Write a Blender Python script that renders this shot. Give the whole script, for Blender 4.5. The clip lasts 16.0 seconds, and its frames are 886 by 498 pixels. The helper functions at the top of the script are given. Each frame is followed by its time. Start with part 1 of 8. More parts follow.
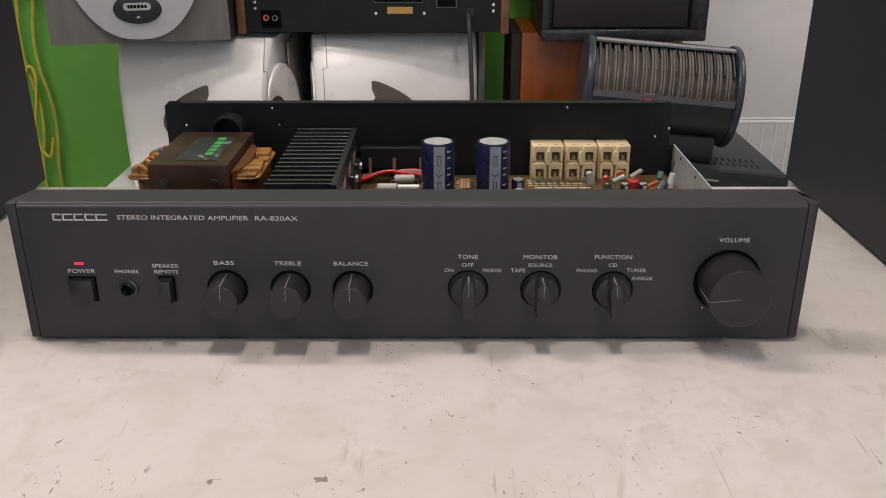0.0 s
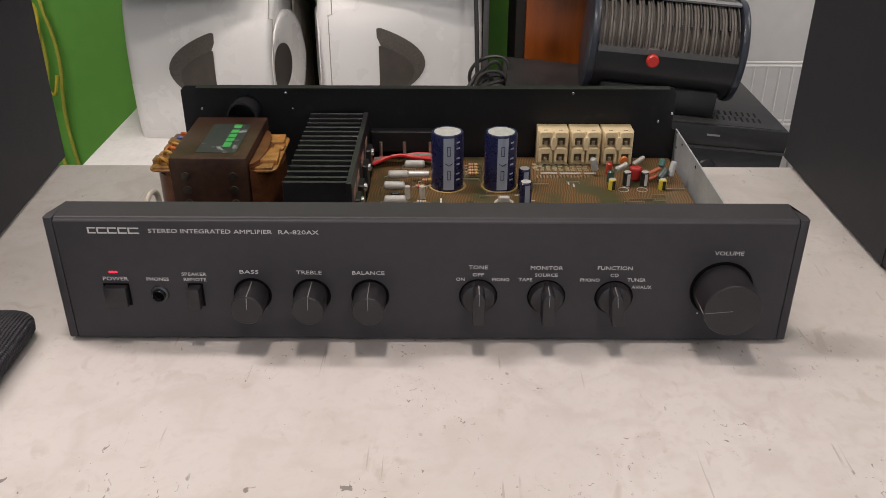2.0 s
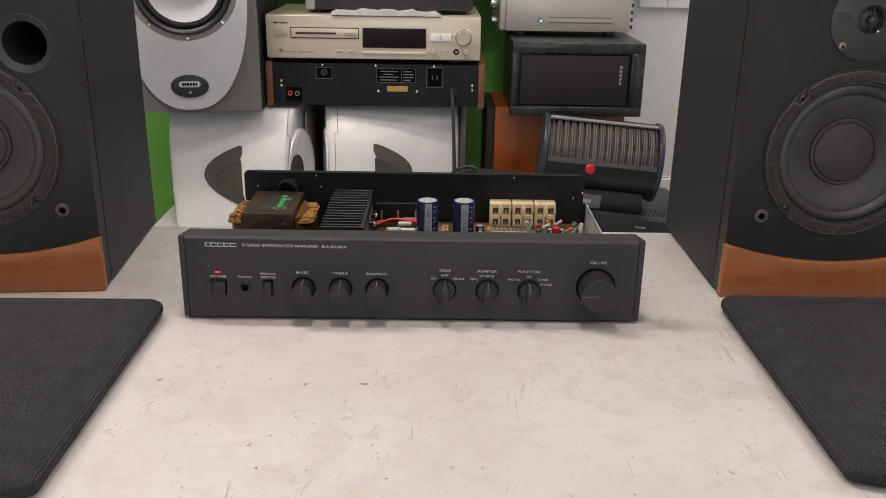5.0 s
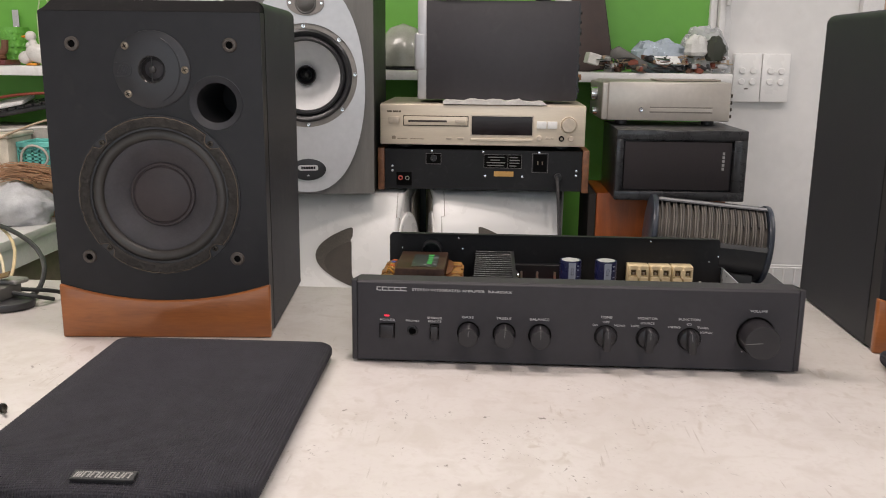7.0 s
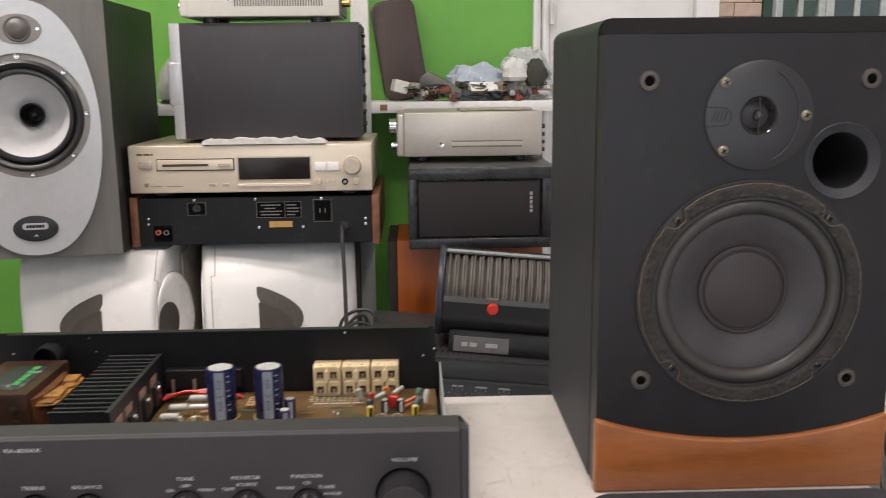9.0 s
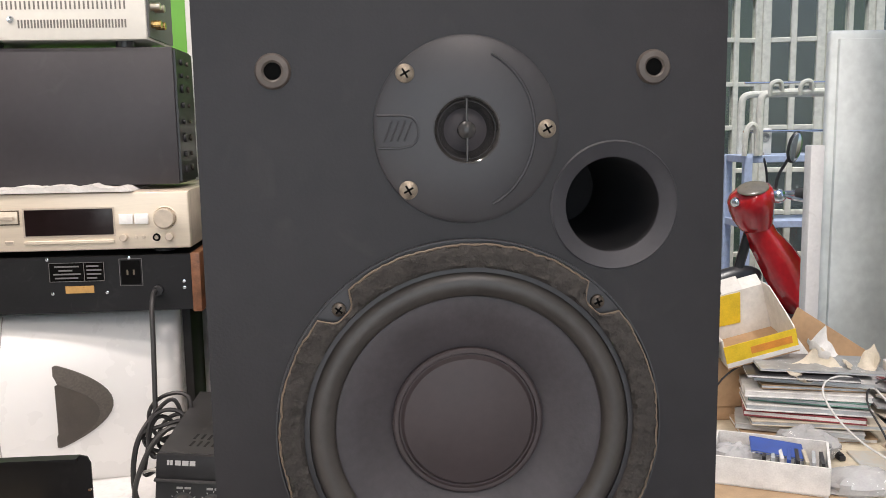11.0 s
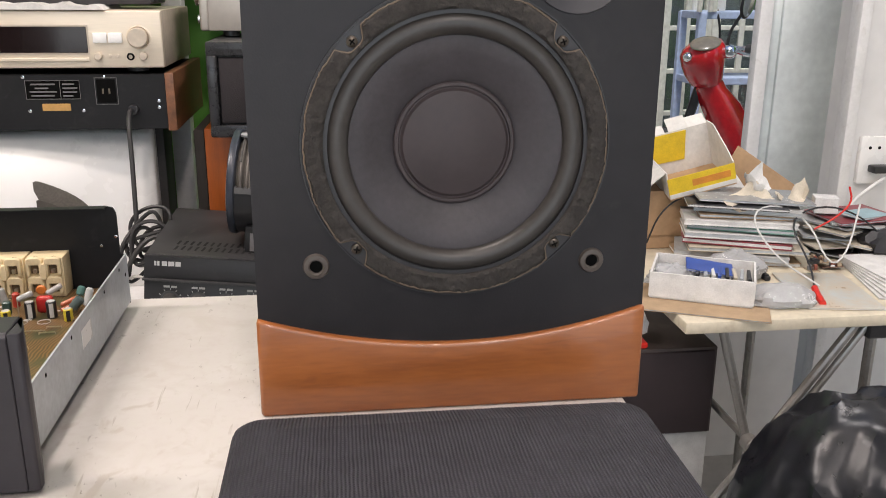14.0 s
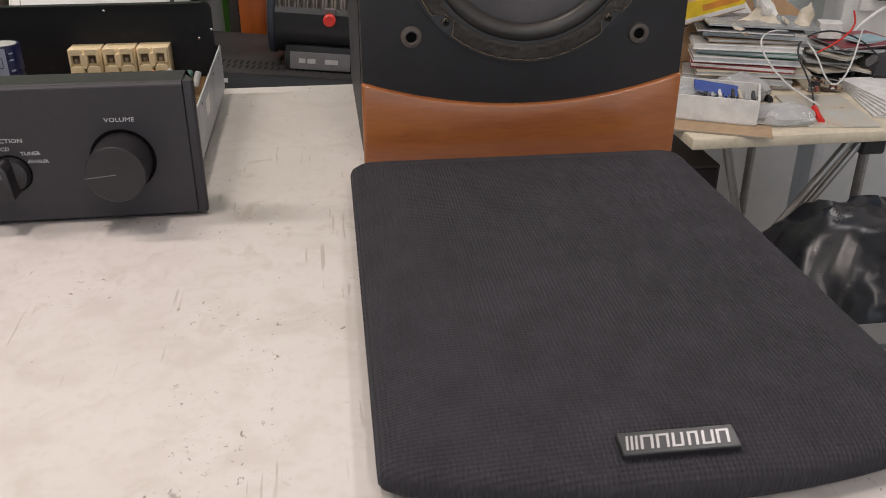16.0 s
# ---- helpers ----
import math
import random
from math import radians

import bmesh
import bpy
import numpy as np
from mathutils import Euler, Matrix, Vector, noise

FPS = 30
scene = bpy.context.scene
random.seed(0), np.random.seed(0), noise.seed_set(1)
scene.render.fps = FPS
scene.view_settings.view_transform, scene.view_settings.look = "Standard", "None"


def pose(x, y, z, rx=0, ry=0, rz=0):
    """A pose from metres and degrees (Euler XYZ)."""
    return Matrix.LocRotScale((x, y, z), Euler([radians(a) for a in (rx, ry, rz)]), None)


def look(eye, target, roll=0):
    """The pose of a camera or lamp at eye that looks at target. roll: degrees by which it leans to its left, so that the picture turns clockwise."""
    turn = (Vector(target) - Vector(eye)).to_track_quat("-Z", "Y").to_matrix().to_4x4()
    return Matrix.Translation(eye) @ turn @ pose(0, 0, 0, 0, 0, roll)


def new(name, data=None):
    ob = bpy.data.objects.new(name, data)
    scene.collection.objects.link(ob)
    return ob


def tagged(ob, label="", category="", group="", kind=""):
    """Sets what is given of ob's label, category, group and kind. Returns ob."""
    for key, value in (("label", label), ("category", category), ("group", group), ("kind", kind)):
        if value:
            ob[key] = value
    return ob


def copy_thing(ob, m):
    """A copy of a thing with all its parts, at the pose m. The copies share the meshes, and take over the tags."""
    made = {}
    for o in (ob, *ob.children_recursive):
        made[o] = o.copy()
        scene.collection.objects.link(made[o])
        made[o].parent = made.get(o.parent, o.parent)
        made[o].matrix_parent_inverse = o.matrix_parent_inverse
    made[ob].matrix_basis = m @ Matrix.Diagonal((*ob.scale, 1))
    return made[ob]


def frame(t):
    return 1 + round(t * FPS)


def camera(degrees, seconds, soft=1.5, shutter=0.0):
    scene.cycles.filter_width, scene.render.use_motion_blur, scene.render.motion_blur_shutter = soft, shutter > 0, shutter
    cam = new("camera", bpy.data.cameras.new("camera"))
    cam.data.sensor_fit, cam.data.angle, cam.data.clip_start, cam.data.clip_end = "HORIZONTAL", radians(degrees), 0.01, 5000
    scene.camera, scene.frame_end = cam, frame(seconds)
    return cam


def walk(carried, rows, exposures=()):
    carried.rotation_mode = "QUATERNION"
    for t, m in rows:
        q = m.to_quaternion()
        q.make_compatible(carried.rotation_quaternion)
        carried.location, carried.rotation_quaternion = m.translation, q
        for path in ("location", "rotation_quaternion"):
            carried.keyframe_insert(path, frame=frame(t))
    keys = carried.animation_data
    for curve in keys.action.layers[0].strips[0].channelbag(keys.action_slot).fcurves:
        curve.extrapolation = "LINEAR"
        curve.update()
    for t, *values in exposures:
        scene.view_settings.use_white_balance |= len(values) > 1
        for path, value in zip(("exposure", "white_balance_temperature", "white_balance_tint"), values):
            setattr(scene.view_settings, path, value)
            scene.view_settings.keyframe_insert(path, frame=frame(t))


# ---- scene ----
cam = camera(53.8, 16.0, soft=0.58, shutter=0.18)
PATH = [
    (0, (0.019, -0.444, 0.243), (0.011, 1.402, -0.526), -0.1),
    (0.5, (0.018, -0.439, 0.253), (0.016, 1.388, -0.562), 0.3),
    (1, (0.012, -0.429, 0.276), (0.004, 1.37, -0.598), 0.1),
    (1.5, (0.009, -0.422, 0.283), (-0.005, 1.356, -0.632), -0.1),
    (2, (0.012, -0.448, 0.305), (0.004, 1.316, -0.638), 0.1),
    (2.5, (0.008, -0.491, 0.329), (0.017, 1.274, -0.611), 0.8),
    (3, (0.003, -0.54, 0.343), (0.027, 1.243, -0.562), 1.2),
    (3.5, (0.01, -0.593, 0.353), (0.042, 1.213, -0.506), 1.0),
    (3.7, (0.011, -0.619, 0.357), (0.049, 1.197, -0.48), 1.0),
    (5.8, (0.022, -0.827, 0.345), (0.002, 1.082, -0.25), 1.1),
    (6, (0.012, -0.832, 0.335), (-0.028, 1.083, -0.243), 1.1),
    (6.5, (-0.017, -0.839, 0.313), (-0.102, 1.094, -0.192), 0.4),
    (7, (-0.085, -0.827, 0.304), (-0.191, 1.122, -0.134), 0.6),
    (7.5, (-0.135, -0.778, 0.31), (-0.259, 1.183, -0.061), 0.2),
    (8, (-0.108, -0.741, 0.3), (-0.19, 1.229, -0.034), -0.4),
    (8.5, (-0.008, -0.67, 0.299), (0.014, 1.295, -0.074), -0.7),
    (8.7, (0.073, -0.622, 0.303), (0.103, 1.339, -0.089), -1.0),
    (9, (0.186, -0.546, 0.314), (0.251, 1.415, -0.073), -0.6),
    (9.5, (0.313, -0.436, 0.331), (0.398, 1.533, -0.012), -0.4),
    (9.7, (0.343, -0.401, 0.327), (0.431, 1.572, 0.012), -0.4),
    (11.8, (0.397, -0.287, 0.263), (0.586, 1.685, -0.011), -0.8),
    (12, (0.395, -0.288, 0.258), (0.591, 1.681, -0.033), -0.6),
    (12.5, (0.393, -0.294, 0.249), (0.594, 1.664, -0.101), -0.5),
    (13, (0.38, -0.318, 0.252), (0.576, 1.627, -0.172), -0.3),
    (13.5, (0.371, -0.355, 0.247), (0.601, 1.569, -0.252), 0.4),
    (14, (0.364, -0.391, 0.238), (0.612, 1.508, -0.34), 0.4),
    (14.5, (0.357, -0.425, 0.222), (0.611, 1.44, -0.454), 0.1),
    (15, (0.34, -0.461, 0.22), (0.591, 1.366, -0.553), -0.0),
    (15.5, (0.323, -0.487, 0.224), (0.567, 1.309, -0.62), 0.1),
    (16, (0.295, -0.504, 0.222), (0.543, 1.268, -0.672), 0.2),
]
walk(cam, [(t, look(eye, target, roll)) for t, eye, target, roll in PATH],
     exposures=[(0, -0.66), (3.5, -0.66), (6, -0.58), (7.4, -0.50), (8.5, -0.54), (9.0, -0.20), (9.6, -0.06), (12.2, 0.38), (13.4, 0.23), (14.5, 0.0), (15.5, -0.33), (16, -0.56)])

# ---- world and lights ----
world = bpy.data.worlds.new("sky")
scene.world = world
world.use_nodes = True
sky = world.node_tree.nodes.new("ShaderNodeTexSky")
sky.sky_type, sky.sun_disc = "NISHITA", False
sky.sun_elevation, sky.sun_rotation = radians(67), radians(190)
bg = world.node_tree.nodes["Background"]
world.node_tree.links.new(sky.outputs[0], bg.inputs[0])
bg.inputs[1].default_value = 0.15


def area_lamp(name, x, y, z, length, width, power, colour):
    """A lamp under the ceiling as an area lamp that runs along y."""
    lamp = bpy.data.lights.new(name, "AREA")
    lamp.shape, lamp.size, lamp.size_y, lamp.energy, lamp.color = "RECTANGLE", width, length, power, colour
    ob = new(name, lamp)
    ob.matrix_basis = pose(x, y, z)
    return ob


CEIL, FLOOR = 1.85, -0.93
area_lamp("ceiling_lamp", -0.02, -0.16, CEIL - 0.09, 0.22, 0.12, 18, (1.0, 0.87, 0.81))
area_lamp("ceiling_tube_light", -1.1, 0.3, CEIL - 0.09, 0.14, 1.2, 45, (1.0, 0.88, 0.84))
# Two fill lamps added to brighten the speaker fronts and the right-hand table.
area_lamp("ceiling_tube_light", 0.7, -1.9, CEIL - 0.09, 1.2, 0.12, 32, (1.0, 0.875, 0.83))
area_lamp("ceiling_tube_light", 1.42, 0.7, CEIL - 0.09, 1.2, 0.12, 21, (1.0, 0.93, 0.92))
day = bpy.data.lights.new("shopfront_daylight", "AREA")
day.shape, day.size, day.size_y, day.energy, day.color = "RECTANGLE", 3.4, 2.2, 42, (0.86, 0.92, 1.0)
new("shopfront_daylight", day).matrix_basis = pose(0.1, -3.58, 0.28, 90, 0, 0)
sun = new("sun", bpy.data.lights.new("sun", "SUN"))
sun.data.energy, sun.data.angle, sun.data.color = 3.4, radians(12), (1.0, 0.95, 0.9)
sun.matrix_basis = look((0, -2, 8), (0.6, 1.2, 0))

# ---- materials ----
def mat(name, colour, rough=0.5, metal=0.0, var=0.12, scale=25.0, bump=0.0, bscale=400.0, tint=None, stretch=(1, 1, 1),
        spots=0.0, spot_colour=(0.05, 0.04, 0.03), spot_scale=60.0, coat=0.0, emit=0.0, rvar=0.1, spec=0.5, rand=0.0):
    """A procedural surface: colour that varies at two scales, fine relief, worn spots and uneven gloss."""
    m = bpy.data.materials.new(name)
    m.use_nodes = True
    nodes, links = m.node_tree.nodes, m.node_tree.links
    b = nodes["Principled BSDF"]
    b.inputs["Metallic"].default_value = metal
    b.inputs["Specular IOR Level"].default_value = spec
    b.inputs["Coat Weight"].default_value = coat
    tc = nodes.new("ShaderNodeTexCoord")
    mp = nodes.new("ShaderNodeMapping")
    mp.inputs["Scale"].default_value = stretch
    links.new(tc.outputs["Object"], mp.inputs[0])
    big, fine = nodes.new("ShaderNodeTexNoise"), nodes.new("ShaderNodeTexNoise")
    for n, sc, det in ((big, scale, 4.0), (fine, scale * 9, 3.0)):
        n.inputs["Scale"].default_value, n.inputs["Detail"].default_value = sc, det
        links.new(mp.outputs[0], n.inputs["Vector"])
    mixed = nodes.new("ShaderNodeMix")
    mixed.inputs[0].default_value = 0.35
    links.new(big.outputs[0], mixed.inputs[2])
    links.new(fine.outputs[0], mixed.inputs[3])
    ramp = nodes.new("ShaderNodeValToRGB")
    other = tint or tuple(c * (1 - 2.2 * var) for c in colour)
    ramp.color_ramp.elements[0].position, ramp.color_ramp.elements[1].position = 0.32, 0.68
    ramp.color_ramp.elements[0].color = (*other, 1)
    ramp.color_ramp.elements[1].color = (*(colour if tint else [min(1, c * (1 + var)) for c in colour]), 1)
    links.new(mixed.outputs[0], ramp.inputs[0])
    out = ramp.outputs[0]
    if rand:
        info, hsv, rng = nodes.new("ShaderNodeObjectInfo"), nodes.new("ShaderNodeHueSaturation"), nodes.new("ShaderNodeMapRange")
        rng.inputs[3].default_value, rng.inputs[4].default_value = 1 - rand, 1 + rand
        links.new(info.outputs["Random"], rng.inputs[0])
        links.new(rng.outputs[0], hsv.inputs["Value"])
        links.new(out, hsv.inputs["Color"])
        out = hsv.outputs[0]
    if spots:
        sp, sr, sm = nodes.new("ShaderNodeTexNoise"), nodes.new("ShaderNodeValToRGB"), nodes.new("ShaderNodeMix")
        sp.inputs["Scale"].default_value, sp.inputs["Detail"].default_value, sp.inputs["Distortion"].default_value = spot_scale, 6.0, 1.5
        links.new(mp.outputs[0], sp.inputs["Vector"])
        sr.color_ramp.elements[0].position, sr.color_ramp.elements[1].position = 0.60, 0.72
        sr.color_ramp.elements[1].color = (spots, spots, spots, 1)
        sm.data_type = "RGBA"
        links.new(sp.outputs[0], sr.inputs[0])
        links.new(sr.outputs[0], sm.inputs[0])
        links.new(out, sm.inputs[6])
        sm.inputs[7].default_value = (*spot_colour, 1)
        out = sm.outputs[2]
    links.new(out, b.inputs["Base Color"])
    rr = nodes.new("ShaderNodeMapRange")
    rr.inputs[3].default_value, rr.inputs[4].default_value = max(0.02, rough - rvar), min(1, rough + rvar)
    links.new(mixed.outputs[0], rr.inputs[0])
    links.new(rr.outputs[0], b.inputs["Roughness"])
    if bump:
        bn, bu = nodes.new("ShaderNodeTexNoise"), nodes.new("ShaderNodeBump")
        bn.inputs["Scale"].default_value, bn.inputs["Detail"].default_value = bscale, 3.0
        links.new(mp.outputs[0], bn.inputs["Vector"])
        bu.inputs["Strength"].default_value, bu.inputs["Distance"].default_value = bump, 0.002
        links.new(bn.outputs[0], bu.inputs["Height"])
        links.new(bu.outputs[0], b.inputs["Normal"])
    if emit:
        b.inputs["Emission Color"].default_value = (*colour, 1)
        b.inputs["Emission Strength"].default_value = emit
    return m


def node_chain(m):
    return m.node_tree.nodes, m.node_tree.links, m.node_tree.nodes["Principled BSDF"]


def worktop_material():
    """Worn off-white laminate: mottled, with dark smears, short scratches and brown stains."""
    m = bpy.data.materials.new("worn_white_laminate")
    m.use_nodes = True
    nodes, links, b = node_chain(m)
    tc = nodes.new("ShaderNodeTexCoord")
    out = None

    def noise_of(scale, detail, distortion, stretch=(1, 1, 1), turn=0.0, shift=0.0):
        mp, n = nodes.new("ShaderNodeMapping"), nodes.new("ShaderNodeTexNoise")
        mp.inputs["Scale"].default_value, mp.inputs["Rotation"].default_value = stretch, (0, 0, turn)
        mp.inputs["Location"].default_value = (shift, shift * 0.7, 0)
        n.inputs["Scale"].default_value, n.inputs["Detail"].default_value, n.inputs["Distortion"].default_value = scale, detail, distortion
        links.new(tc.outputs["Object"], mp.inputs[0])
        links.new(mp.outputs[0], n.inputs["Vector"])
        return n.outputs[0]

    def step(value, low, high, top=1.0):
        r = nodes.new("ShaderNodeMapRange")
        r.inputs[1].default_value, r.inputs[2].default_value, r.inputs[4].default_value = low, high, top
        links.new(value, r.inputs[0])
        return r.outputs[0]

    def times(a, c):
        t = nodes.new("ShaderNodeMath")
        t.operation = "MULTIPLY"
        links.new(a, t.inputs[0])
        links.new(c, t.inputs[1])
        return t.outputs[0]

    def layer(under, factor, colour):
        x = nodes.new("ShaderNodeMix")
        x.data_type = "RGBA"
        links.new(factor, x.inputs[0])
        if under is None:
            x.inputs[6].default_value = (0.60, 0.566, 0.545, 1)
        else:
            links.new(under, x.inputs[6])
        x.inputs[7].default_value = (*colour, 1)
        return x.outputs[2]

    out = layer(out, step(noise_of(5, 5, 0.6), 0.40, 0.66, 0.8), (0.525, 0.487, 0.462))
    out = layer(out, step(noise_of(34, 6, 0.8, shift=3), 0.48, 0.66, 0.5), (0.485, 0.44, 0.405))
    out = layer(out, step(noise_of(190, 4, 0.3, shift=13), 0.52, 0.70, 0.35), (0.50, 0.45, 0.42))
    patch = step(noise_of(8, 4, 0.8, shift=7), 0.50, 0.60)
    out = layer(out, times(step(noise_of(55, 6, 1.2, (1.0, 0.7, 1), 0.5, 1), 0.58, 0.68, 0.6), patch), (0.43, 0.375, 0.33))
    scr = step(noise_of(30, 2, 0.5, (9.0, 0.35, 1), 0.9, 5), 0.665, 0.685, 0.55)
    out = layer(out, times(scr, step(noise_of(17, 2, 0.3, shift=11), 0.56, 0.62)), (0.30, 0.26, 0.22))
    scr2 = step(noise_of(28, 2, 0.6, (11.0, 0.4, 1), -0.7, 9), 0.665, 0.685, 0.5)
    out = layer(out, times(scr2, step(noise_of(15, 2, 0.3, shift=17), 0.56, 0.63)), (0.33, 0.28, 0.24))
    cluster = step(noise_of(16, 4, 0.9, shift=27), 0.53, 0.62)
    fleck = step(noise_of(330, 3, 0.8, (1.0, 0.7, 1), 0.6, 21), 0.650, 0.70, 0.75)
    out = layer(out, times(fleck, cluster), (0.13, 0.105, 0.085))
    dot = step(noise_of(120, 3, 0.6, (1.0, 0.6, 1), -0.4, 31), 0.705, 0.73, 0.75)
    out = layer(out, times(dot, step(noise_of(10, 2, 0.3, shift=37), 0.50, 0.58)), (0.10, 0.08, 0.065))
    links.new(out, b.inputs["Base Color"])
    links.new(step(noise_of(14, 4, 0.5, shift=4), 0.2, 0.8, 0.35), b.inputs["Roughness"])
    r = b.inputs["Roughness"].links[0].from_node
    r.inputs[3].default_value, r.inputs[4].default_value = 0.35, 0.6
    bu = nodes.new("ShaderNodeBump")
    bu.inputs["Strength"].default_value, bu.inputs["Distance"].default_value = 0.12, 0.001
    links.new(noise_of(160, 3, 0), bu.inputs["Height"])
    links.new(bu.outputs[0], b.inputs["Normal"])
    return m


def board_material():
    """Circuit board: green-brown lacquer with copper traces that run in bands."""
    m = bpy.data.materials.new("circuit_board")
    m.use_nodes = True
    nodes, links, b = node_chain(m)
    tc, mp, w, r, n, mx = (nodes.new("ShaderNode" + k) for k in ("TexCoord", "Mapping", "TexWave", "ValToRGB", "TexNoise", "Mix"))
    links.new(tc.outputs["Object"], mp.inputs[0])
    mp.inputs["Rotation"].default_value = (0, 0, 0.12)
    w.inputs["Scale"].default_value, w.inputs["Distortion"].default_value, w.inputs["Detail"].default_value = 150.0, 14.0, 2.0
    w.inputs["Detail Scale"].default_value = 0.25
    links.new(mp.outputs[0], w.inputs["Vector"])
    links.new(w.outputs[0], r.inputs[0])
    e = r.color_ramp.elements
    e[0].position, e[1].position = 0.45, 0.62
    e[0].color, e[1].color = (0.070, 0.048, 0.020, 1), (0.20, 0.110, 0.045, 1)
    n.inputs["Scale"].default_value, n.inputs["Detail"].default_value = 40, 4
    links.new(tc.outputs["Object"], n.inputs["Vector"])
    rn = nodes.new("ShaderNodeMapRange")
    rn.inputs[1].default_value, rn.inputs[2].default_value = 0.5, 0.62
    links.new(n.outputs[0], rn.inputs[0])
    mx.data_type = "RGBA"
    links.new(rn.outputs[0], mx.inputs[0])
    links.new(r.outputs[0], mx.inputs[6])
    mx.inputs[7].default_value = (0.060, 0.060, 0.028, 1)
    links.new(mx.outputs[2], b.inputs["Base Color"])
    b.inputs["Roughness"].default_value = 0.32
    return m


def cloth_material(name, colour):
    """Woven grille cloth: fine ribs both ways."""
    m = mat(name, colour, 0.88, var=0.12, scale=60, spec=0.22)
    nodes, links, b = node_chain(m)
    tc = nodes.new("ShaderNodeTexCoord")
    heights = []
    for axis, share in (("X", 1.0), ("Y", 0.5)):
        w, k = nodes.new("ShaderNodeTexWave"), nodes.new("ShaderNodeMath")
        w.bands_direction = axis
        w.inputs["Scale"].default_value, w.inputs["Distortion"].default_value, w.inputs["Detail Scale"].default_value = 165.0, 1.6, 0.6
        links.new(tc.outputs["Object"], w.inputs["Vector"])
        k.operation, k.inputs[1].default_value = "MULTIPLY", share
        links.new(w.outputs[0], k.inputs[0])
        heights.append(k.outputs[0])
    add, bu = nodes.new("ShaderNodeMath"), nodes.new("ShaderNodeBump")
    links.new(heights[0], add.inputs[0])
    links.new(heights[1], add.inputs[1])
    links.new(add.outputs[0], bu.inputs["Height"])
    bu.inputs["Strength"].default_value, bu.inputs["Distance"].default_value = 0.85, 0.0009
    links.new(bu.outputs[0], b.inputs["Normal"])
    return m


def glass_material(name, colour, rough=0.05):
    m = bpy.data.materials.new(name)
    m.use_nodes = True
    b = m.node_tree.nodes["Principled BSDF"]
    b.inputs["Base Color"].default_value = (*colour, 1)
    b.inputs["Roughness"].default_value, b.inputs["Transmission Weight"].default_value = rough, 1.0
    return m


WORKTOP = worktop_material()
BOARD = board_material()
CLOTH = cloth_material("black_grille_cloth", (0.040, 0.0388, 0.0465))
PANEL_BLACK = mat("satin_black_panel", (0.0380, 0.0355, 0.0400), 0.5, spec=0.28, var=0.08, scale=14, bump=0.05, bscale=1500, spots=0.12, spot_colour=(0.045, 0.042, 0.046), spot_scale=30)
KNOB_BLACK = mat("black_knob_plastic", (0.020, 0.0185, 0.021), 0.38, var=0.1, scale=60, spec=0.4)
# Near-black: shade of holes and wells put into the colour, plus plain black panels.
DEEP_BLACK = mat("black_and_recess_shade", (0.004, 0.004, 0.004), 0.8, var=0.05, spec=0.05)
STEEL_BLACK = mat("black_painted_steel", (0.010, 0.010, 0.011), 0.5, spec=0.3, var=0.15, scale=20, spots=0.3, spot_colour=(0.03, 0.03, 0.03), spot_scale=50)
GALV = mat("galvanised_steel", (0.50, 0.53, 0.55), 0.45, 0.3, var=0.12, scale=30, spots=0.25, spot_colour=(0.25, 0.25, 0.25), spot_scale=45)
INK = mat("silver_grey_print", (0.55, 0.54, 0.54), 0.5, var=0.05)
RED_LED = mat("red_led", (1.0, 0.02, 0.05), 0.3, emit=2.2)
LINE = mat("pointer_line", (0.20, 0.195, 0.19), 0.5, var=0.05)
VINYL = mat("black_ash_vinyl", (0.0245, 0.0245, 0.030), 0.48, spec=0.22, var=0.07, scale=14, stretch=(8, 8, 0.7), bump=0.15, bscale=250, spots=0.15, spot_colour=(0.06, 0.055, 0.05), spot_scale=14)
BAFFLE = mat("black_satin_baffle", (0.0215, 0.0200, 0.0220), 0.42, spec=0.28, var=0.15, scale=7, bump=0.06, bscale=700, spots=0.3, spot_colour=(0.045, 0.042, 0.04), spot_scale=25)
CHERRY = mat("cherry_wood", (0.37, 0.122, 0.031), 0.32, var=0.18, scale=10, stretch=(0.7, 3, 5), tint=(0.22, 0.068, 0.018), bump=0.05, bscale=120, coat=0.25, spots=0.25, spot_colour=(0.12, 0.04, 0.02), spot_scale=30)
# Darker copy of the cabinet vinyl, with the top edge's shade in its colour.
EDGE_BLACK = mat("shaded_black_edge", (0.010, 0.0095, 0.010), 0.80, spec=0.06, var=0.15, scale=20, bump=0.08, bscale=400, spots=0.3, spot_colour=(0.03, 0.027, 0.025), spot_scale=40)
FOAM = mat("crumbled_black_foam", (0.050, 0.045, 0.041), 0.84, var=0.16, scale=90, spots=0.4, spot_colour=(0.022, 0.019, 0.017), spot_scale=170, bump=1.0, bscale=230, spec=0.25)
RUBBER = mat("surround_rubber", (0.045, 0.040, 0.036), 0.42, var=0.15, scale=30)
CONE = mat("pulp_cone", (0.052, 0.046, 0.050), 0.58, var=0.15, scale=35, bump=0.08, bscale=500)
DUSTCAP = mat("dust_cap", (0.046, 0.034, 0.035), 0.55, var=0.1, scale=30)
PLATE = mat("tweeter_plate_plastic", (0.029, 0.028, 0.031), 0.42, var=0.08, scale=40)
SCREW = mat("worn_screw_steel", (0.33, 0.28, 0.22), 0.45, 0.8, var=0.25, scale=300)
DARK_SCREW = mat("dark_screw_steel", (0.10, 0.085, 0.07), 0.4, 0.8, var=0.2, scale=300)
CHROME = mat("chrome", (0.75, 0.75, 0.76), 0.15, 1.0, var=0.05)
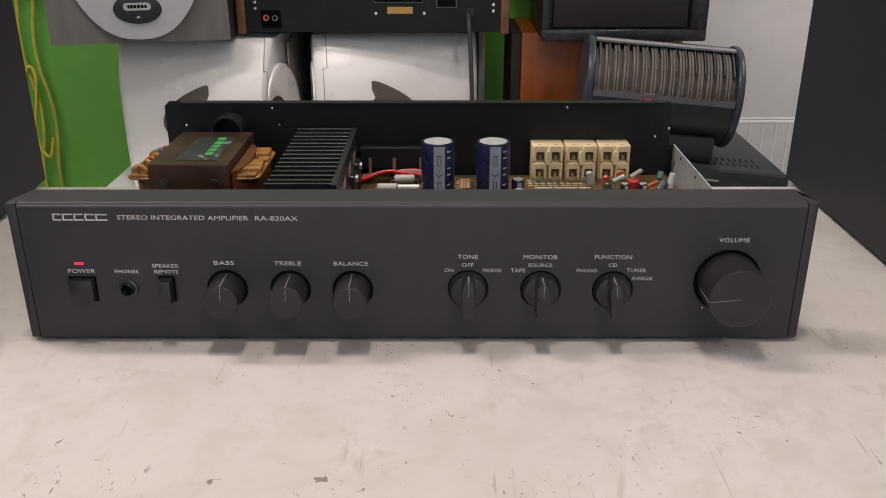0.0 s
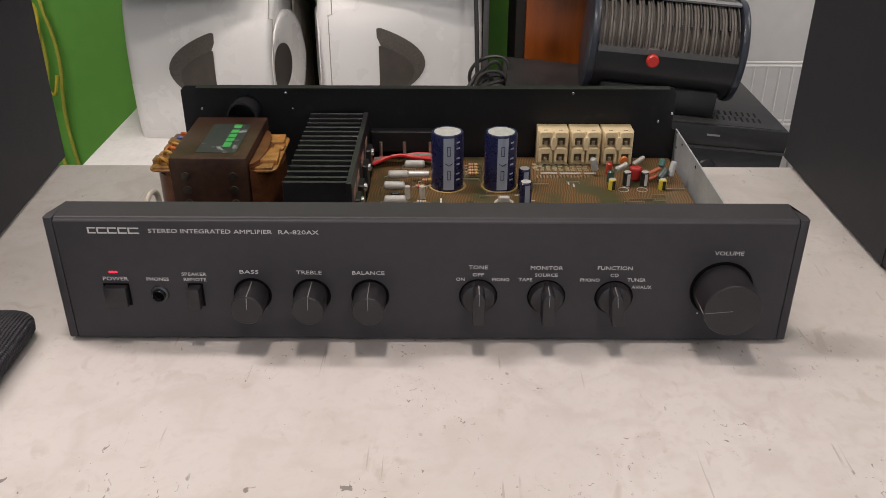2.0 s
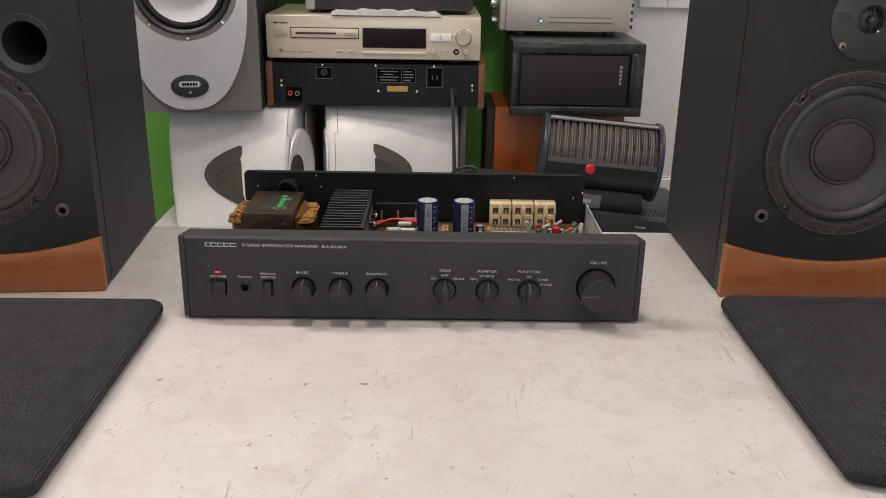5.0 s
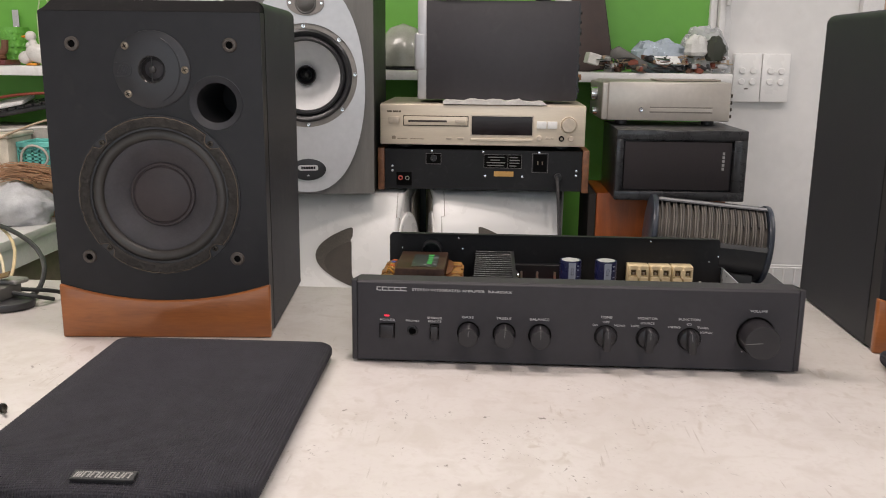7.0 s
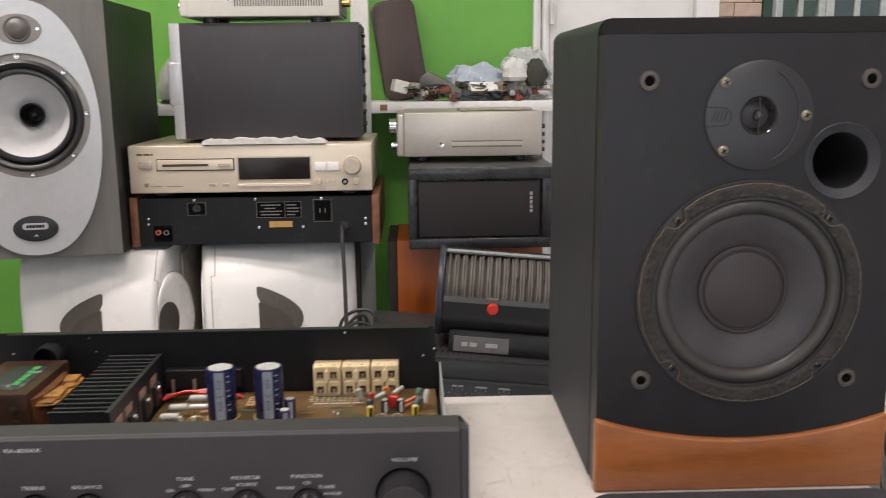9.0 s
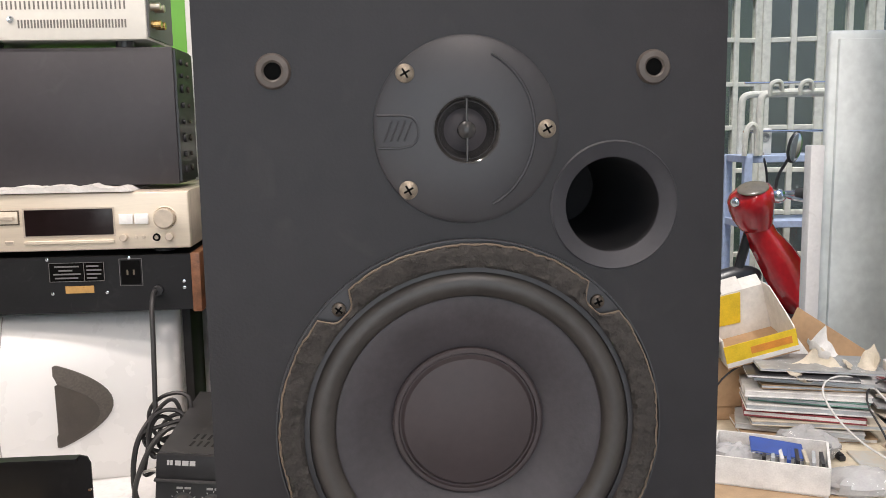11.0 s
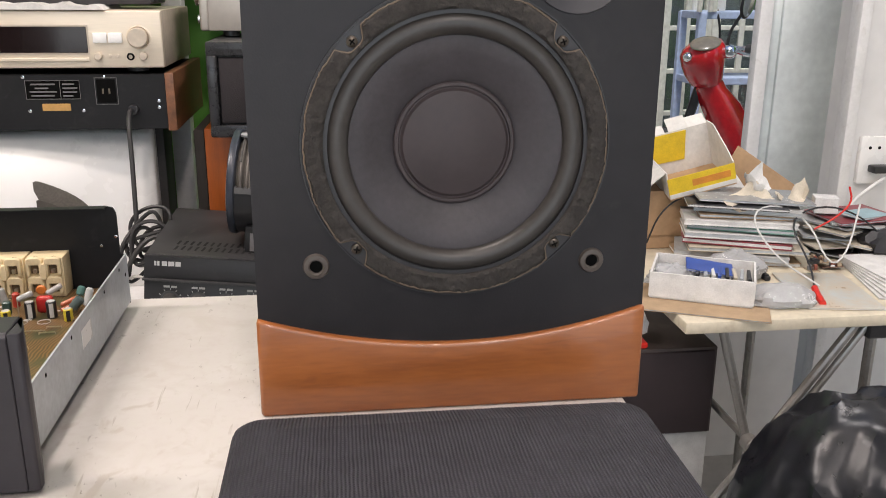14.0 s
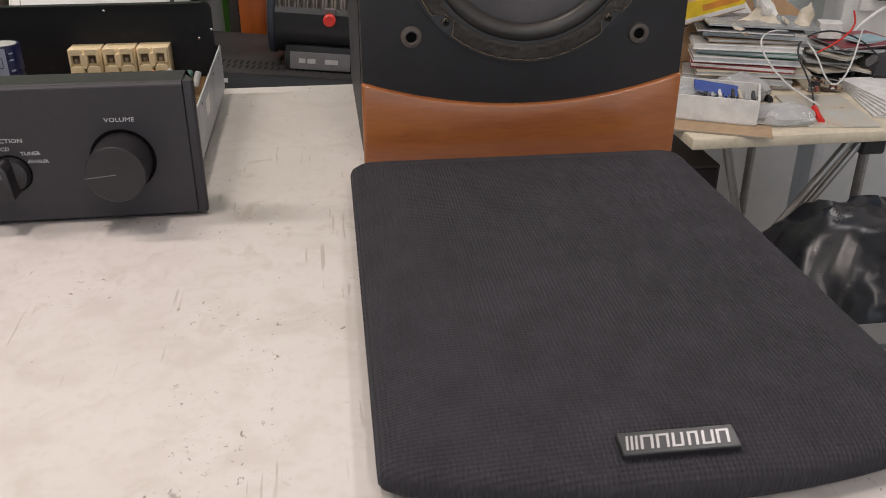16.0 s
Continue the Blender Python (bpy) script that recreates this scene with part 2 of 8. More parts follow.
GREEN = mat("green_wall_paint", (0.135, 0.380, 0.055), 0.55, var=0.06, scale=2.5, bump=0.12, bscale=60, spots=0.2, spot_colour=(0.2, 0.42, 0.10), spot_scale=9)
WHITE_WALL = mat("white_wall_paint", (0.70, 0.69, 0.675), 0.6, var=0.05, scale=3, bump=0.12, bscale=50, spots=0.15, spot_colour=(0.5, 0.47, 0.43), spot_scale=12)
WHITE_WOOD = mat("white_gloss_paint", (0.72, 0.71, 0.70), 0.4, var=0.06, scale=12, spots=0.3, spot_colour=(0.45, 0.42, 0.38), spot_scale=30)
WHITE_PLASTIC = mat("white_gloss_plastic", (0.78, 0.77, 0.75), 0.28, var=0.015, scale=3)
CREAM = mat("beige_speckled_plastic", (0.50, 0.44, 0.37), 0.6, var=0.12, scale=40)
GREY_MESH = mat("grey_grille_mesh", (0.100, 0.088, 0.074), 0.7, var=0.15, scale=300, bump=0.5, bscale=900)
GREY_CAB = mat("grey_ash_cabinet", (0.135, 0.130, 0.120), 0.5, var=0.08, scale=14, stretch=(5, 5, 0.6), bump=0.1, bscale=300)
SILVER = mat("silver_paint", (0.50, 0.50, 0.51), 0.34, 0.35, var=0.05, scale=10)
WHITE_CONE = mat("pearl_white_cone", (0.66, 0.66, 0.66), 0.3, 0.2, var=0.05, scale=10)
CHAMPAGNE = mat("champagne_aluminium", (0.68, 0.59, 0.47), 0.36, 0.3, var=0.05, scale=15, stretch=(0.3, 3, 3))
CHAMP_TOP = mat("champagne_steel_cover", (0.54, 0.46, 0.37), 0.42, 0.35, var=0.12, scale=12)
DISPLAY = mat("dark_display_glass", (0.012, 0.007, 0.007), 0.12, var=0.1, scale=20)
WALNUT = mat("walnut_veneer", (0.20, 0.085, 0.04), 0.45, var=0.25, scale=12, stretch=(5, 0.8, 5))
BEIGE_SILVER = mat("warm_silver_metal", (0.52, 0.48, 0.43), 0.38, 0.45, var=0.06, scale=10)
OFFWHITE_METAL = mat("offwhite_painted_steel", (0.66, 0.64, 0.58), 0.42, var=0.04, scale=10)
ORANGE = mat("orange_wood_veneer", (0.40, 0.095, 0.012), 0.38, var=0.12, scale=9, stretch=(6, 6, 0.7), spots=0.15, spot_colour=(0.3, 0.08, 0.015), spot_scale=15)
BLACK_PLASTIC = mat("black_plastic", (0.018, 0.018, 0.020), 0.35, var=0.12, scale=25, spots=0.2, spot_colour=(0.045, 0.042, 0.04), spot_scale=35)
DUSTY_BLACK = mat("dusty_black_steel", (0.034, 0.033, 0.034), 0.5, var=0.2, scale=12, spots=0.45, spot_colour=(0.085, 0.08, 0.075), spot_scale=22)
RIB_GREY = mat("dusty_grey_ribs", (0.135, 0.120, 0.105), 0.6, var=0.2, scale=40)
RED_PLASTIC = mat("red_plastic", (0.62, 0.025, 0.015), 0.35, var=0.06)
BROWN_CASE = mat("brown_plastic_mesh", (0.045, 0.027, 0.024), 0.6, var=0.15, scale=40, bump=0.3, bscale=900)
FLOOR_TILE = mat("pale_floor_tile", (0.42, 0.41, 0.40), 0.35, var=0.1, scale=5)
CEIL_PAINT = mat("ceiling_paint", (0.74, 0.73, 0.71), 0.8, var=0.03, scale=2)
CAP_BLUE = mat("navy_capacitor_sleeve", (0.012, 0.014, 0.055), 0.28, var=0.1, scale=60)
CAP_STRIPE = mat("grey_capacitor_stripe", (0.30, 0.34, 0.42), 0.35, var=0.05)
CAP_TOP = mat("brushed_can_top", (0.62, 0.61, 0.60), 0.4, 0.4, var=0.1, scale=200)
CORE = mat("rusty_transformer_core", (0.070, 0.034, 0.022), 0.42, 0.35, var=0.3, scale=25, spots=0.4, spot_colour=(0.17, 0.10, 0.07), spot_scale=40)
VARNISH = mat("amber_varnish_paper", (0.36, 0.17, 0.045), 0.35, var=0.35, scale=45, bump=0.4, bscale=150, coat=0.4)
COPPER = mat("varnished_copper_winding", (0.16, 0.06, 0.025), 0.35, 0.3, var=0.3, scale=120)
JACK_CREAM = mat("cream_connector_plastic", (0.72, 0.59, 0.36), 0.45, var=0.1, scale=60)
CERAMIC = mat("grey_ceramic_resistor", (0.42, 0.41, 0.38), 0.5, var=0.1, scale=200)
COPPER_WIRE = mat("tinned_wire", (0.55, 0.50, 0.42), 0.35, 0.9, var=0.1)


def plain(name, colour, rough=0.5, metal=0.0, **more):
    return mat(name, colour, rough, metal, **({"var": 0.1, "scale": 40.0} | more))


# ---- mesh helpers ----
def merge(bm, part_bm, m=None):
    me = bpy.data.meshes.new("tmp")
    part_bm.to_mesh(me)
    part_bm.free()
    if m is not None:
        me.transform(m)
    bm.from_mesh(me)
    bpy.data.meshes.remove(me)
    return bm


def box(x0, x1, y0, y1, z0, z1, bevel=0.0, seg=2, bm=None, m=None):
    b = bmesh.new()
    bmesh.ops.create_cube(b, size=1.0, matrix=Matrix.Translation(((x0 + x1) / 2, (y0 + y1) / 2, (z0 + z1) / 2)) @ Matrix.Diagonal((x1 - x0, y1 - y0, z1 - z0, 1)))
    if bevel:
        bmesh.ops.bevel(b, geom=b.edges[:], offset=bevel, segments=seg, profile=0.5, affect="EDGES")
    return merge(bm if bm else bmesh.new(), b, m)


def lathe(profile, seg=32, bm=None, m=None):
    """Turns a profile of (radius, height) round z."""
    b = bmesh.new()
    rings = []
    for r, h in profile:
        if r < 1e-6:
            rings.append([b.verts.new((0, 0, h))])
        else:
            rings.append([b.verts.new((r * math.cos(a), r * math.sin(a), h)) for a in (2 * math.pi * k / seg for k in range(seg))])
    for lo, hi in zip(rings, rings[1:]):
        if len(lo) == 1 and len(hi) == 1:
            continue
        for k in range(seg):
            n = (k + 1) % seg
            if len(lo) == 1:
                b.faces.new((lo[0], hi[n], hi[k]))
            elif len(hi) == 1:
                b.faces.new((lo[k], lo[n], hi[0]))
            else:
                b.faces.new((lo[k], lo[n], hi[n], hi[k]))
    bmesh.ops.recalc_face_normals(b, faces=b.faces[:])
    return merge(bm if bm else bmesh.new(), b, m)


def rod(r, h, seg=24, bevel=0.0, bm=None, m=None, r2=None):
    """A cylinder from z = 0 to h, with softened rims."""
    r2 = r if r2 is None else r2
    c = min(bevel, h * 0.4)
    prof = [(0, 0), (r - c, 0), (r, c), (r2, h - c), (r2 - c, h), (0, h)] if c else [(0, 0), (r, 0), (r2, h), (0, h)]
    return lathe(prof, seg, bm, m)


def prism(points, depth, bevel=0.0, seg=2, bm=None, m=None):
    """A flat outline in x, y pushed up z by depth."""
    b = bmesh.new()
    f = b.faces.new([b.verts.new((x, y, 0)) for x, y in points])
    if f.normal.z > 0 or True:
        bmesh.ops.recalc_face_normals(b, faces=[f])
    ext = bmesh.ops.extrude_face_region(b, geom=[f])
    bmesh.ops.translate(b, verts=[v for v in ext["geom"] if isinstance(v, bmesh.types.BMVert)], vec=(0, 0, depth))
    bmesh.ops.recalc_face_normals(b, faces=b.faces[:])
    if bevel:
        bmesh.ops.bevel(b, geom=b.edges[:], offset=bevel, segments=seg, profile=0.5, affect="EDGES", clamp_overlap=True)
    return merge(bm if bm else bmesh.new(), b, m)


def tube(points, r, seg=8, bm=None, m=None, rounds=2):
    """A round cord through points, smoothed."""
    pts = [Vector(p) for p in points]
    for _ in range(rounds):
        nxt = [pts[0]]
        for a, c in zip(pts, pts[1:]):
            nxt += [a.lerp(c, 0.25), a.lerp(c, 0.75)]
        pts = nxt + [pts[-1]]
    b = bmesh.new()
    side, rings = None, []
    for k, p in enumerate(pts):
        d = (pts[min(k + 1, len(pts) - 1)] - pts[max(k - 1, 0)]).normalized()
        if side is None:
            side = d.orthogonal().normalized()
        side = (side - d * side.dot(d)).normalized()
        up = d.cross(side)
        rings.append([b.verts.new(p + r * (math.cos(a) * side + math.sin(a) * up)) for a in (2 * math.pi * i / seg for i in range(seg))])
    for lo, hi in zip(rings, rings[1:]):
        for i in range(seg):
            b.faces.new((lo[i], lo[(i + 1) % seg], hi[(i + 1) % seg], hi[i]))
    b.faces.new(rings[0][::-1])
    b.faces.new(rings[-1])
    bmesh.ops.recalc_face_normals(b, faces=b.faces[:])
    return merge(bm if bm else bmesh.new(), b, m)


def round_rect(w, h, r, n=5, cx=0.0, cy=0.0):
    pts = []
    for sx, sy, a0 in ((1, 1, 0), (-1, 1, 90), (-1, -1, 180), (1, -1, 270)):
        for k in range(n + 1):
            a = radians(a0 + 90 * k / n)
            pts.append((cx + sx * (w / 2 - r) + r * math.cos(a), cy + sy * (h / 2 - r) + r * math.sin(a)))
    return pts


def ellipse(rx, ry, n=32, cx=0.0, cy=0.0):
    return [(cx + rx * math.cos(2 * math.pi * k / n), cy + ry * math.sin(2 * math.pi * k / n)) for k in range(n)]


FACE = pose(0, 0, 0, 90, 0, 0)      # local z of a prism or lathe points to -y, its y to z


def facing(x, y, z):
    return pose(x, y, z, 90, 0, 0)


def link(name, bm, material, parent=None, smooth=35):
    me = bpy.data.meshes.new(name)
    bm.to_mesh(me)
    bm.free()
    me.materials.append(material)
    me.shade_smooth()
    me.set_sharp_from_angle(angle=radians(smooth))
    ob = new(name, me)
    ob.parent = parent
    return ob


def part(name, bm, material, parent, label="", smooth=35):
    """One mesh under a thing or under a part."""
    return tagged(link(name, bm, material, parent, smooth), label)


def thing(name, label, category, m=None, group="", kind=""):
    """An empty at the thing's base that carries its parts."""
    ob = tagged(new(name), label, category, group, kind)
    ob.empty_display_size = 0.02
    if m is not None:
        ob.matrix_basis = m
    return ob


def solid(name, bm, material, label, category, m=None, group="", kind="", smooth=35):
    """A thing of one mesh."""
    ob = tagged(link(name, bm, material, None, smooth), label, category, group, kind)
    if m is not None:
        ob.matrix_basis = m
    return ob


def lettering(body, width, height, m):
    """Raised print: a word fitted into width by height, centred, on the plane of m."""
    cu = bpy.data.curves.new("print", "FONT")
    cu.body, cu.extrude, cu.resolution_u = body, 0.00008, 2
    ob = new("print", cu)
    me = bpy.data.meshes.new_from_object(ob.evaluated_get(bpy.context.evaluated_depsgraph_get()))
    bpy.data.objects.remove(ob)
    co = np.array([v.co for v in me.vertices])
    lo, hi = co.min(0), co.max(0)
    s = Matrix.Diagonal((width / (hi[0] - lo[0]), height / (hi[1] - lo[1]), 1, 1))
    me.transform(m @ s @ Matrix.Translation((-(lo[0] + hi[0]) / 2, -(lo[1] + hi[1]) / 2, 0)))
    b = bmesh.new()
    b.from_mesh(me)
    bpy.data.meshes.remove(me)
    return b


def bars(spans, height, m, bm=None):
    """Plain bars of print: (centre, width) along x."""
    bm = bm or bmesh.new()
    for c, w in spans:
        box(c - w / 2, c + w / 2, -height / 2, height / 2, 0, 0.0001, bm=bm, m=m)
    return bm

# ---- the room ----
def structure(name, bm, material, label=""):
    return tagged(link(name, bm, material), label, kind="structure")


WALL_Y = 1.56
structure("floor", box(-2.6, 4.4, -3.6, 5.2, FLOOR - 0.1, FLOOR), FLOOR_TILE, "pale tiled workshop floor")
structure("ceiling", box(-2.6, 2.9, -3.6, WALL_Y + 0.15, CEIL, CEIL + 0.12), CEIL_PAINT, "plain white painted ceiling")
structure("wall_north", box(-2.6, 0.472, WALL_Y, WALL_Y + 0.12, FLOOR, CEIL), GREEN, "bright green painted plaster wall")
structure("wall_north_white", box(0.527, 0.852, WALL_Y, WALL_Y + 0.12, FLOOR, CEIL), WHITE_WALL, "white painted panel beside the green wall")
structure("wall_north_right", box(1.613, 2.9, WALL_Y, WALL_Y + 0.12, FLOOR, CEIL), WHITE_WALL, "white painted wall beside the doorway")
structure("wall_west", box(-2.72, -2.6, -3.6, WALL_Y + 0.12, FLOOR, CEIL), WHITE_WALL, "plain white painted wall")
structure("wall_east", box(2.9, 3.02, -3.6, WALL_Y + 0.12, FLOOR, CEIL), WHITE_WALL, "plain white painted wall")
bm = box(-2.6, -1.7, -3.72, -3.6, FLOOR, CEIL)
box(1.9, 2.9, -3.72, -3.6, FLOOR, CEIL, bm=bm)
box(-1.7, 1.9, -3.72, -3.6, FLOOR + 2.35, CEIL, bm=bm)
structure("wall_south", bm, WHITE_WALL, "white wall with a wide open shopfront")
bm = box(0.472, 0.490, WALL_Y - 0.015, WALL_Y + 0.12, FLOOR, CEIL, 0.003)
box(0.492, 0.508, WALL_Y - 0.03, WALL_Y + 0.12, FLOOR, CEIL, 0.004, bm=bm)
box(0.510, 0.527, WALL_Y - 0.012, WALL_Y + 0.12, FLOOR, CEIL, 0.003, bm=bm)
structure("door_frame_left", bm, WHITE_WOOD, "white gloss door frame strips")
bm = box(0.853, 0.908, WALL_Y - 0.02, WALL_Y + 0.12, FLOOR, CEIL, 0.004)
structure("door_frame_middle", bm, WHITE_WOOD, "white gloss door post")
bm = box(1.583, 1.611, WALL_Y - 0.015, WALL_Y + 0.03, FLOOR, CEIL, 0.004)
structure("door_frame_right", bm, WHITE_WOOD, "white gloss door post")

# the yard behind
structure("yard_wall_east", box(4.4, 4.52, WALL_Y + 0.12, 5.2, FLOOR, 2.6), GREEN, "green painted yard wall")
structure("yard_wall_north", box(-0.4, 4.52, 5.2, 5.32, FLOOR, 2.6), WHITE_WALL, "white yard wall")
structure("yard_wall_west", box(-0.4, -0.28, WALL_Y + 0.12, 5.2, FLOOR, 2.6), WHITE_WALL, "white yard wall")

# ---- workbench ----
bench = thing("workbench", "long workbench with a worn white laminate top", "workbench", pose(0, 0, FLOOR))
H0 = -FLOOR
part("tabletop", box(-1.02, 0.535, -0.66, 0.282, H0 - 0.03, H0, 0.0015, 2), WORKTOP, bench, "off-white laminate with scuffs and stains")
part("apron", box(-0.98, 0.50, -0.58, 0.25, H0 - 0.11, H0 - 0.032), WHITE_WOOD, bench)
for x in (-0.96, 0.48):
    for y in (-0.56, 0.23):
        part("leg", box(x - 0.025, x + 0.025, y - 0.025, y + 0.025, 0, H0 - 0.112, 0.003), WHITE_WOOD, bench)

# ---- the amplifier ----
amp = thing("stereo_amplifier", "open black stereo amplifier with its top cover off, on the workbench", "amplifier")
sec = [(0, 0.003), (0, 0.0827), (0.0014, 0.0835), (0.0022, 0.0847), (0.021, 0.0857), (0.021, 0.003)]
AX = Matrix(((0, 0, 1, 0), (1, 0, 0, 0), (0, 1, 0, 0), (0, 0, 0, 1)))      # outline x, y to world y, z; depth along x
front = part("front_panel", prism(sec, 0.429, 0.0005, 1, m=Matrix.Translation((-0.2145, 0, 0)) @ AX), PANEL_BLACK, amp, "satin black aluminium front", 12)
for s in (-1, 1):
    pts = [(0.2148 * s, 0.0003), (0.2192 * s, 0.0003), (0.2203 * s, 0.0014), (0.2203 * s, 0.006), (0.2165 * s, 0.0185), (0.2110 * s, 0.0235), (0.2100 * s, 0.0235), (0.2100 * s, 0.0215), (0.2148 * s, 0.0213)]
    part("end_cap", prism(pts, 0.0816, 0.001, 2, m=Matrix.Translation((0, 0, 0.003))), PANEL_BLACK, amp, "black plastic end cap")
part("base_plate", box(-0.209, 0.209, 0.0215, 0.262, 0.006, 0.0085), STEEL_BLACK, amp)
for s in (1,):
    x = 0.2085 * s
    bm = prism([(0.0240, 0.006), (0.0240, 0.0425), (0.2615, 0.0435), (0.2615, 0.006)], 0.0012, m=Matrix.Translation((x - 0.0006, 0, 0)) @ AX)
    side = part("side_plate", bm, GALV, amp, "bare galvanised steel side")
    for y, z in ((0.06, 0.037), (0.11, 0.038), (0.19, 0.038), (0.235, 0.039), (0.252, 0.030)):
        part("screw_hole", rod(0.0013, 0.0016, 10, m=pose(x - 0.0008, y, z, 0, 90, 0)), DEEP_BLACK, side)
    if s > 0:
        part("sticker", box(x + 0.0006, x + 0.0009, 0.130, 0.152, 0.022, 0.034), WHITE_PLASTIC, side, "small white paper sticker")
bm = prism([(-0.2125, 0.004), (0.2085, 0.004), (0.2085, 0.042), (0.2045, 0.044), (0.2045, 0.0745), (0.2025, 0.0790), (0.1985, 0.0800), (-0.2085, 0.0800), (-0.2125, 0.0760)], 0.0015, m=facing(0, 0.2635, 0))
box(-0.198, 0.198, 0.255, 0.2635, 0.0790, 0.0803, bm=bm)
rear = part("rear_panel", bm, STEEL_BLACK, amp, "black painted steel rear panel with a folded lip")
for x, z in ((-0.124, 0.074), (0.118, 0.0745), (-0.196, 0.060), (-0.119, 0.060), (0.192, 0.050), (0.203, 0.057)):
    part("rivet", lathe([(0.0013, 0), (0.0011, 0.0006), (0.0, 0.0009)], 12, m=facing(x, 0.2619, z)), CHROME, rear)
for x in (-0.17, 0.17):
    for y in (0.045, 0.235):
        part("foot", rod(0.012, 0.0062, 20, 0.001, m=Matrix.Translation((x, y, 0))), BLACK_PLASTIC, amp)

# print on the front
PRINT = [
    ("STEREO INTEGRATED AMPLIFIER", -0.1275, 0.0757, 0.0715, 0.0026), ("RA-820AX", -0.0765, 0.0757, 0.0232, 0.0026),
    ("POWER", -0.1875, 0.0436, 0.0150, 0.0025), ("PHONES", -0.1625, 0.0435, 0.0132, 0.0022),
    ("SPEAKER", -0.1405, 0.0471, 0.0148, 0.0022), ("REMOTE", -0.1403, 0.0435, 0.0134, 0.0022),
    ("BASS", -0.1077, 0.0491, 0.0112, 0.0024), ("TREBLE", -0.0723, 0.0491, 0.0150, 0.0024), ("BALANCE", -0.0372, 0.0492, 0.0190, 0.0024),
    ("TONE", 0.0277, 0.0538, 0.0112, 0.0025), ("OFF", 0.0277, 0.0488, 0.0066, 0.0022), ("ON", 0.0172, 0.0456, 0.0050, 0.0022),
    ("MONO", 0.0412, 0.0457, 0.0102, 0.0022), ("MONITOR", 0.0680, 0.0539, 0.0190, 0.0025), ("SOURCE", 0.0680, 0.0490, 0.0134, 0.0022),
    ("TAPE", 0.0557, 0.0458, 0.0082, 0.0022), ("FUNCTION", 0.1082, 0.0542, 0.0205, 0.0025), ("CD", 0.1082, 0.0493, 0.0048, 0.0022),
    ("PHONO", 0.0940, 0.0460, 0.0114, 0.0022), ("TUNER", 0.1215, 0.0463, 0.0108, 0.0022), ("AV/AUX", 0.1250, 0.0414, 0.0118, 0.0022),
    ("VOLUME", 0.1737, 0.0648, 0.0170, 0.0026),
]
for body, x, z, w, h in PRINT:
    part("lettering", lettering(body, w, h, facing(x, -0.0001, z)), INK, front, "silver-grey printed word")
b = bmesh.new()
for cx, w in ((-0.0124, 0.0046), (-0.0066, 0.0056), (-0.0006, 0.0052), (0.0054, 0.0052), (0.0118, 0.0064)):
    for x0, x1, z0, z1 in ((-w / 2, w / 2, 0.0012, 0.0020), (-w / 2, w / 2, -0.0020, -0.0012), (-w / 2, -w / 2 + 0.0009, -0.0012, 0.0012)):
        box(cx + x0, cx + x1, z0, z1, 0, 0.0001, bm=b, m=facing(-0.1835, -0.0002, 0.0757))
part("logo", b, INK, front, "silver-grey outlined maker's mark")

# controls
led = part("power_led", box(-0.1907, -0.1857, -0.0006, 0.001, 0.0475, 0.0487, 0.0003, 1), RED_LED, front, "lit red indicator")
btn = part("power_button", box(-0.1944, -0.1812, -0.0048, 0.002, 0.0262, 0.0394, 0.0006, 2), KNOB_BLACK, front, "square black push button")
part("button_gap", box(-0.1956, -0.1801, -0.00025, 0.001, 0.0252, 0.0403), DEEP_BLACK, btn)
btn = part("speaker_button", box(-0.1440, -0.1372, -0.0072, 0.002, 0.0262, 0.0400, 0.0006, 2), KNOB_BLACK, front, "narrow black push button")
part("button_gap", box(-0.1452, -0.1361, -0.00025, 0.001, 0.0252, 0.0409), DEEP_BLACK, btn)
jack = part("headphone_jack", lathe([(0.0034, 0.004), (0.0034, 0.0012), (0.0040, 0.0016), (0.0052, 0.0010), (0.0056, 0.0)], 28, m=facing(-0.1625, 0, 0.0335)), plain("gloss_black_nut", (0.03, 0.03, 0.032), 0.2), front, "ringed headphone socket")
part("socket_hole", rod(0.0035, 0.0003, 24, m=facing(-0.1625, -0.0001, 0.0335)), DEEP_BLACK, jack)


def pointer(bm_list, r, length, face_to):
    """A line along the top of a knob's side and down its face."""
    b = box(-0.00024, 0.00024, r - 0.0003, r + 0.00012, 0.0015, length)
    box(-0.00020, 0.00020, face_to, r - 0.0008, length - 0.0001, length + 0.0001, bm=b)
    return b


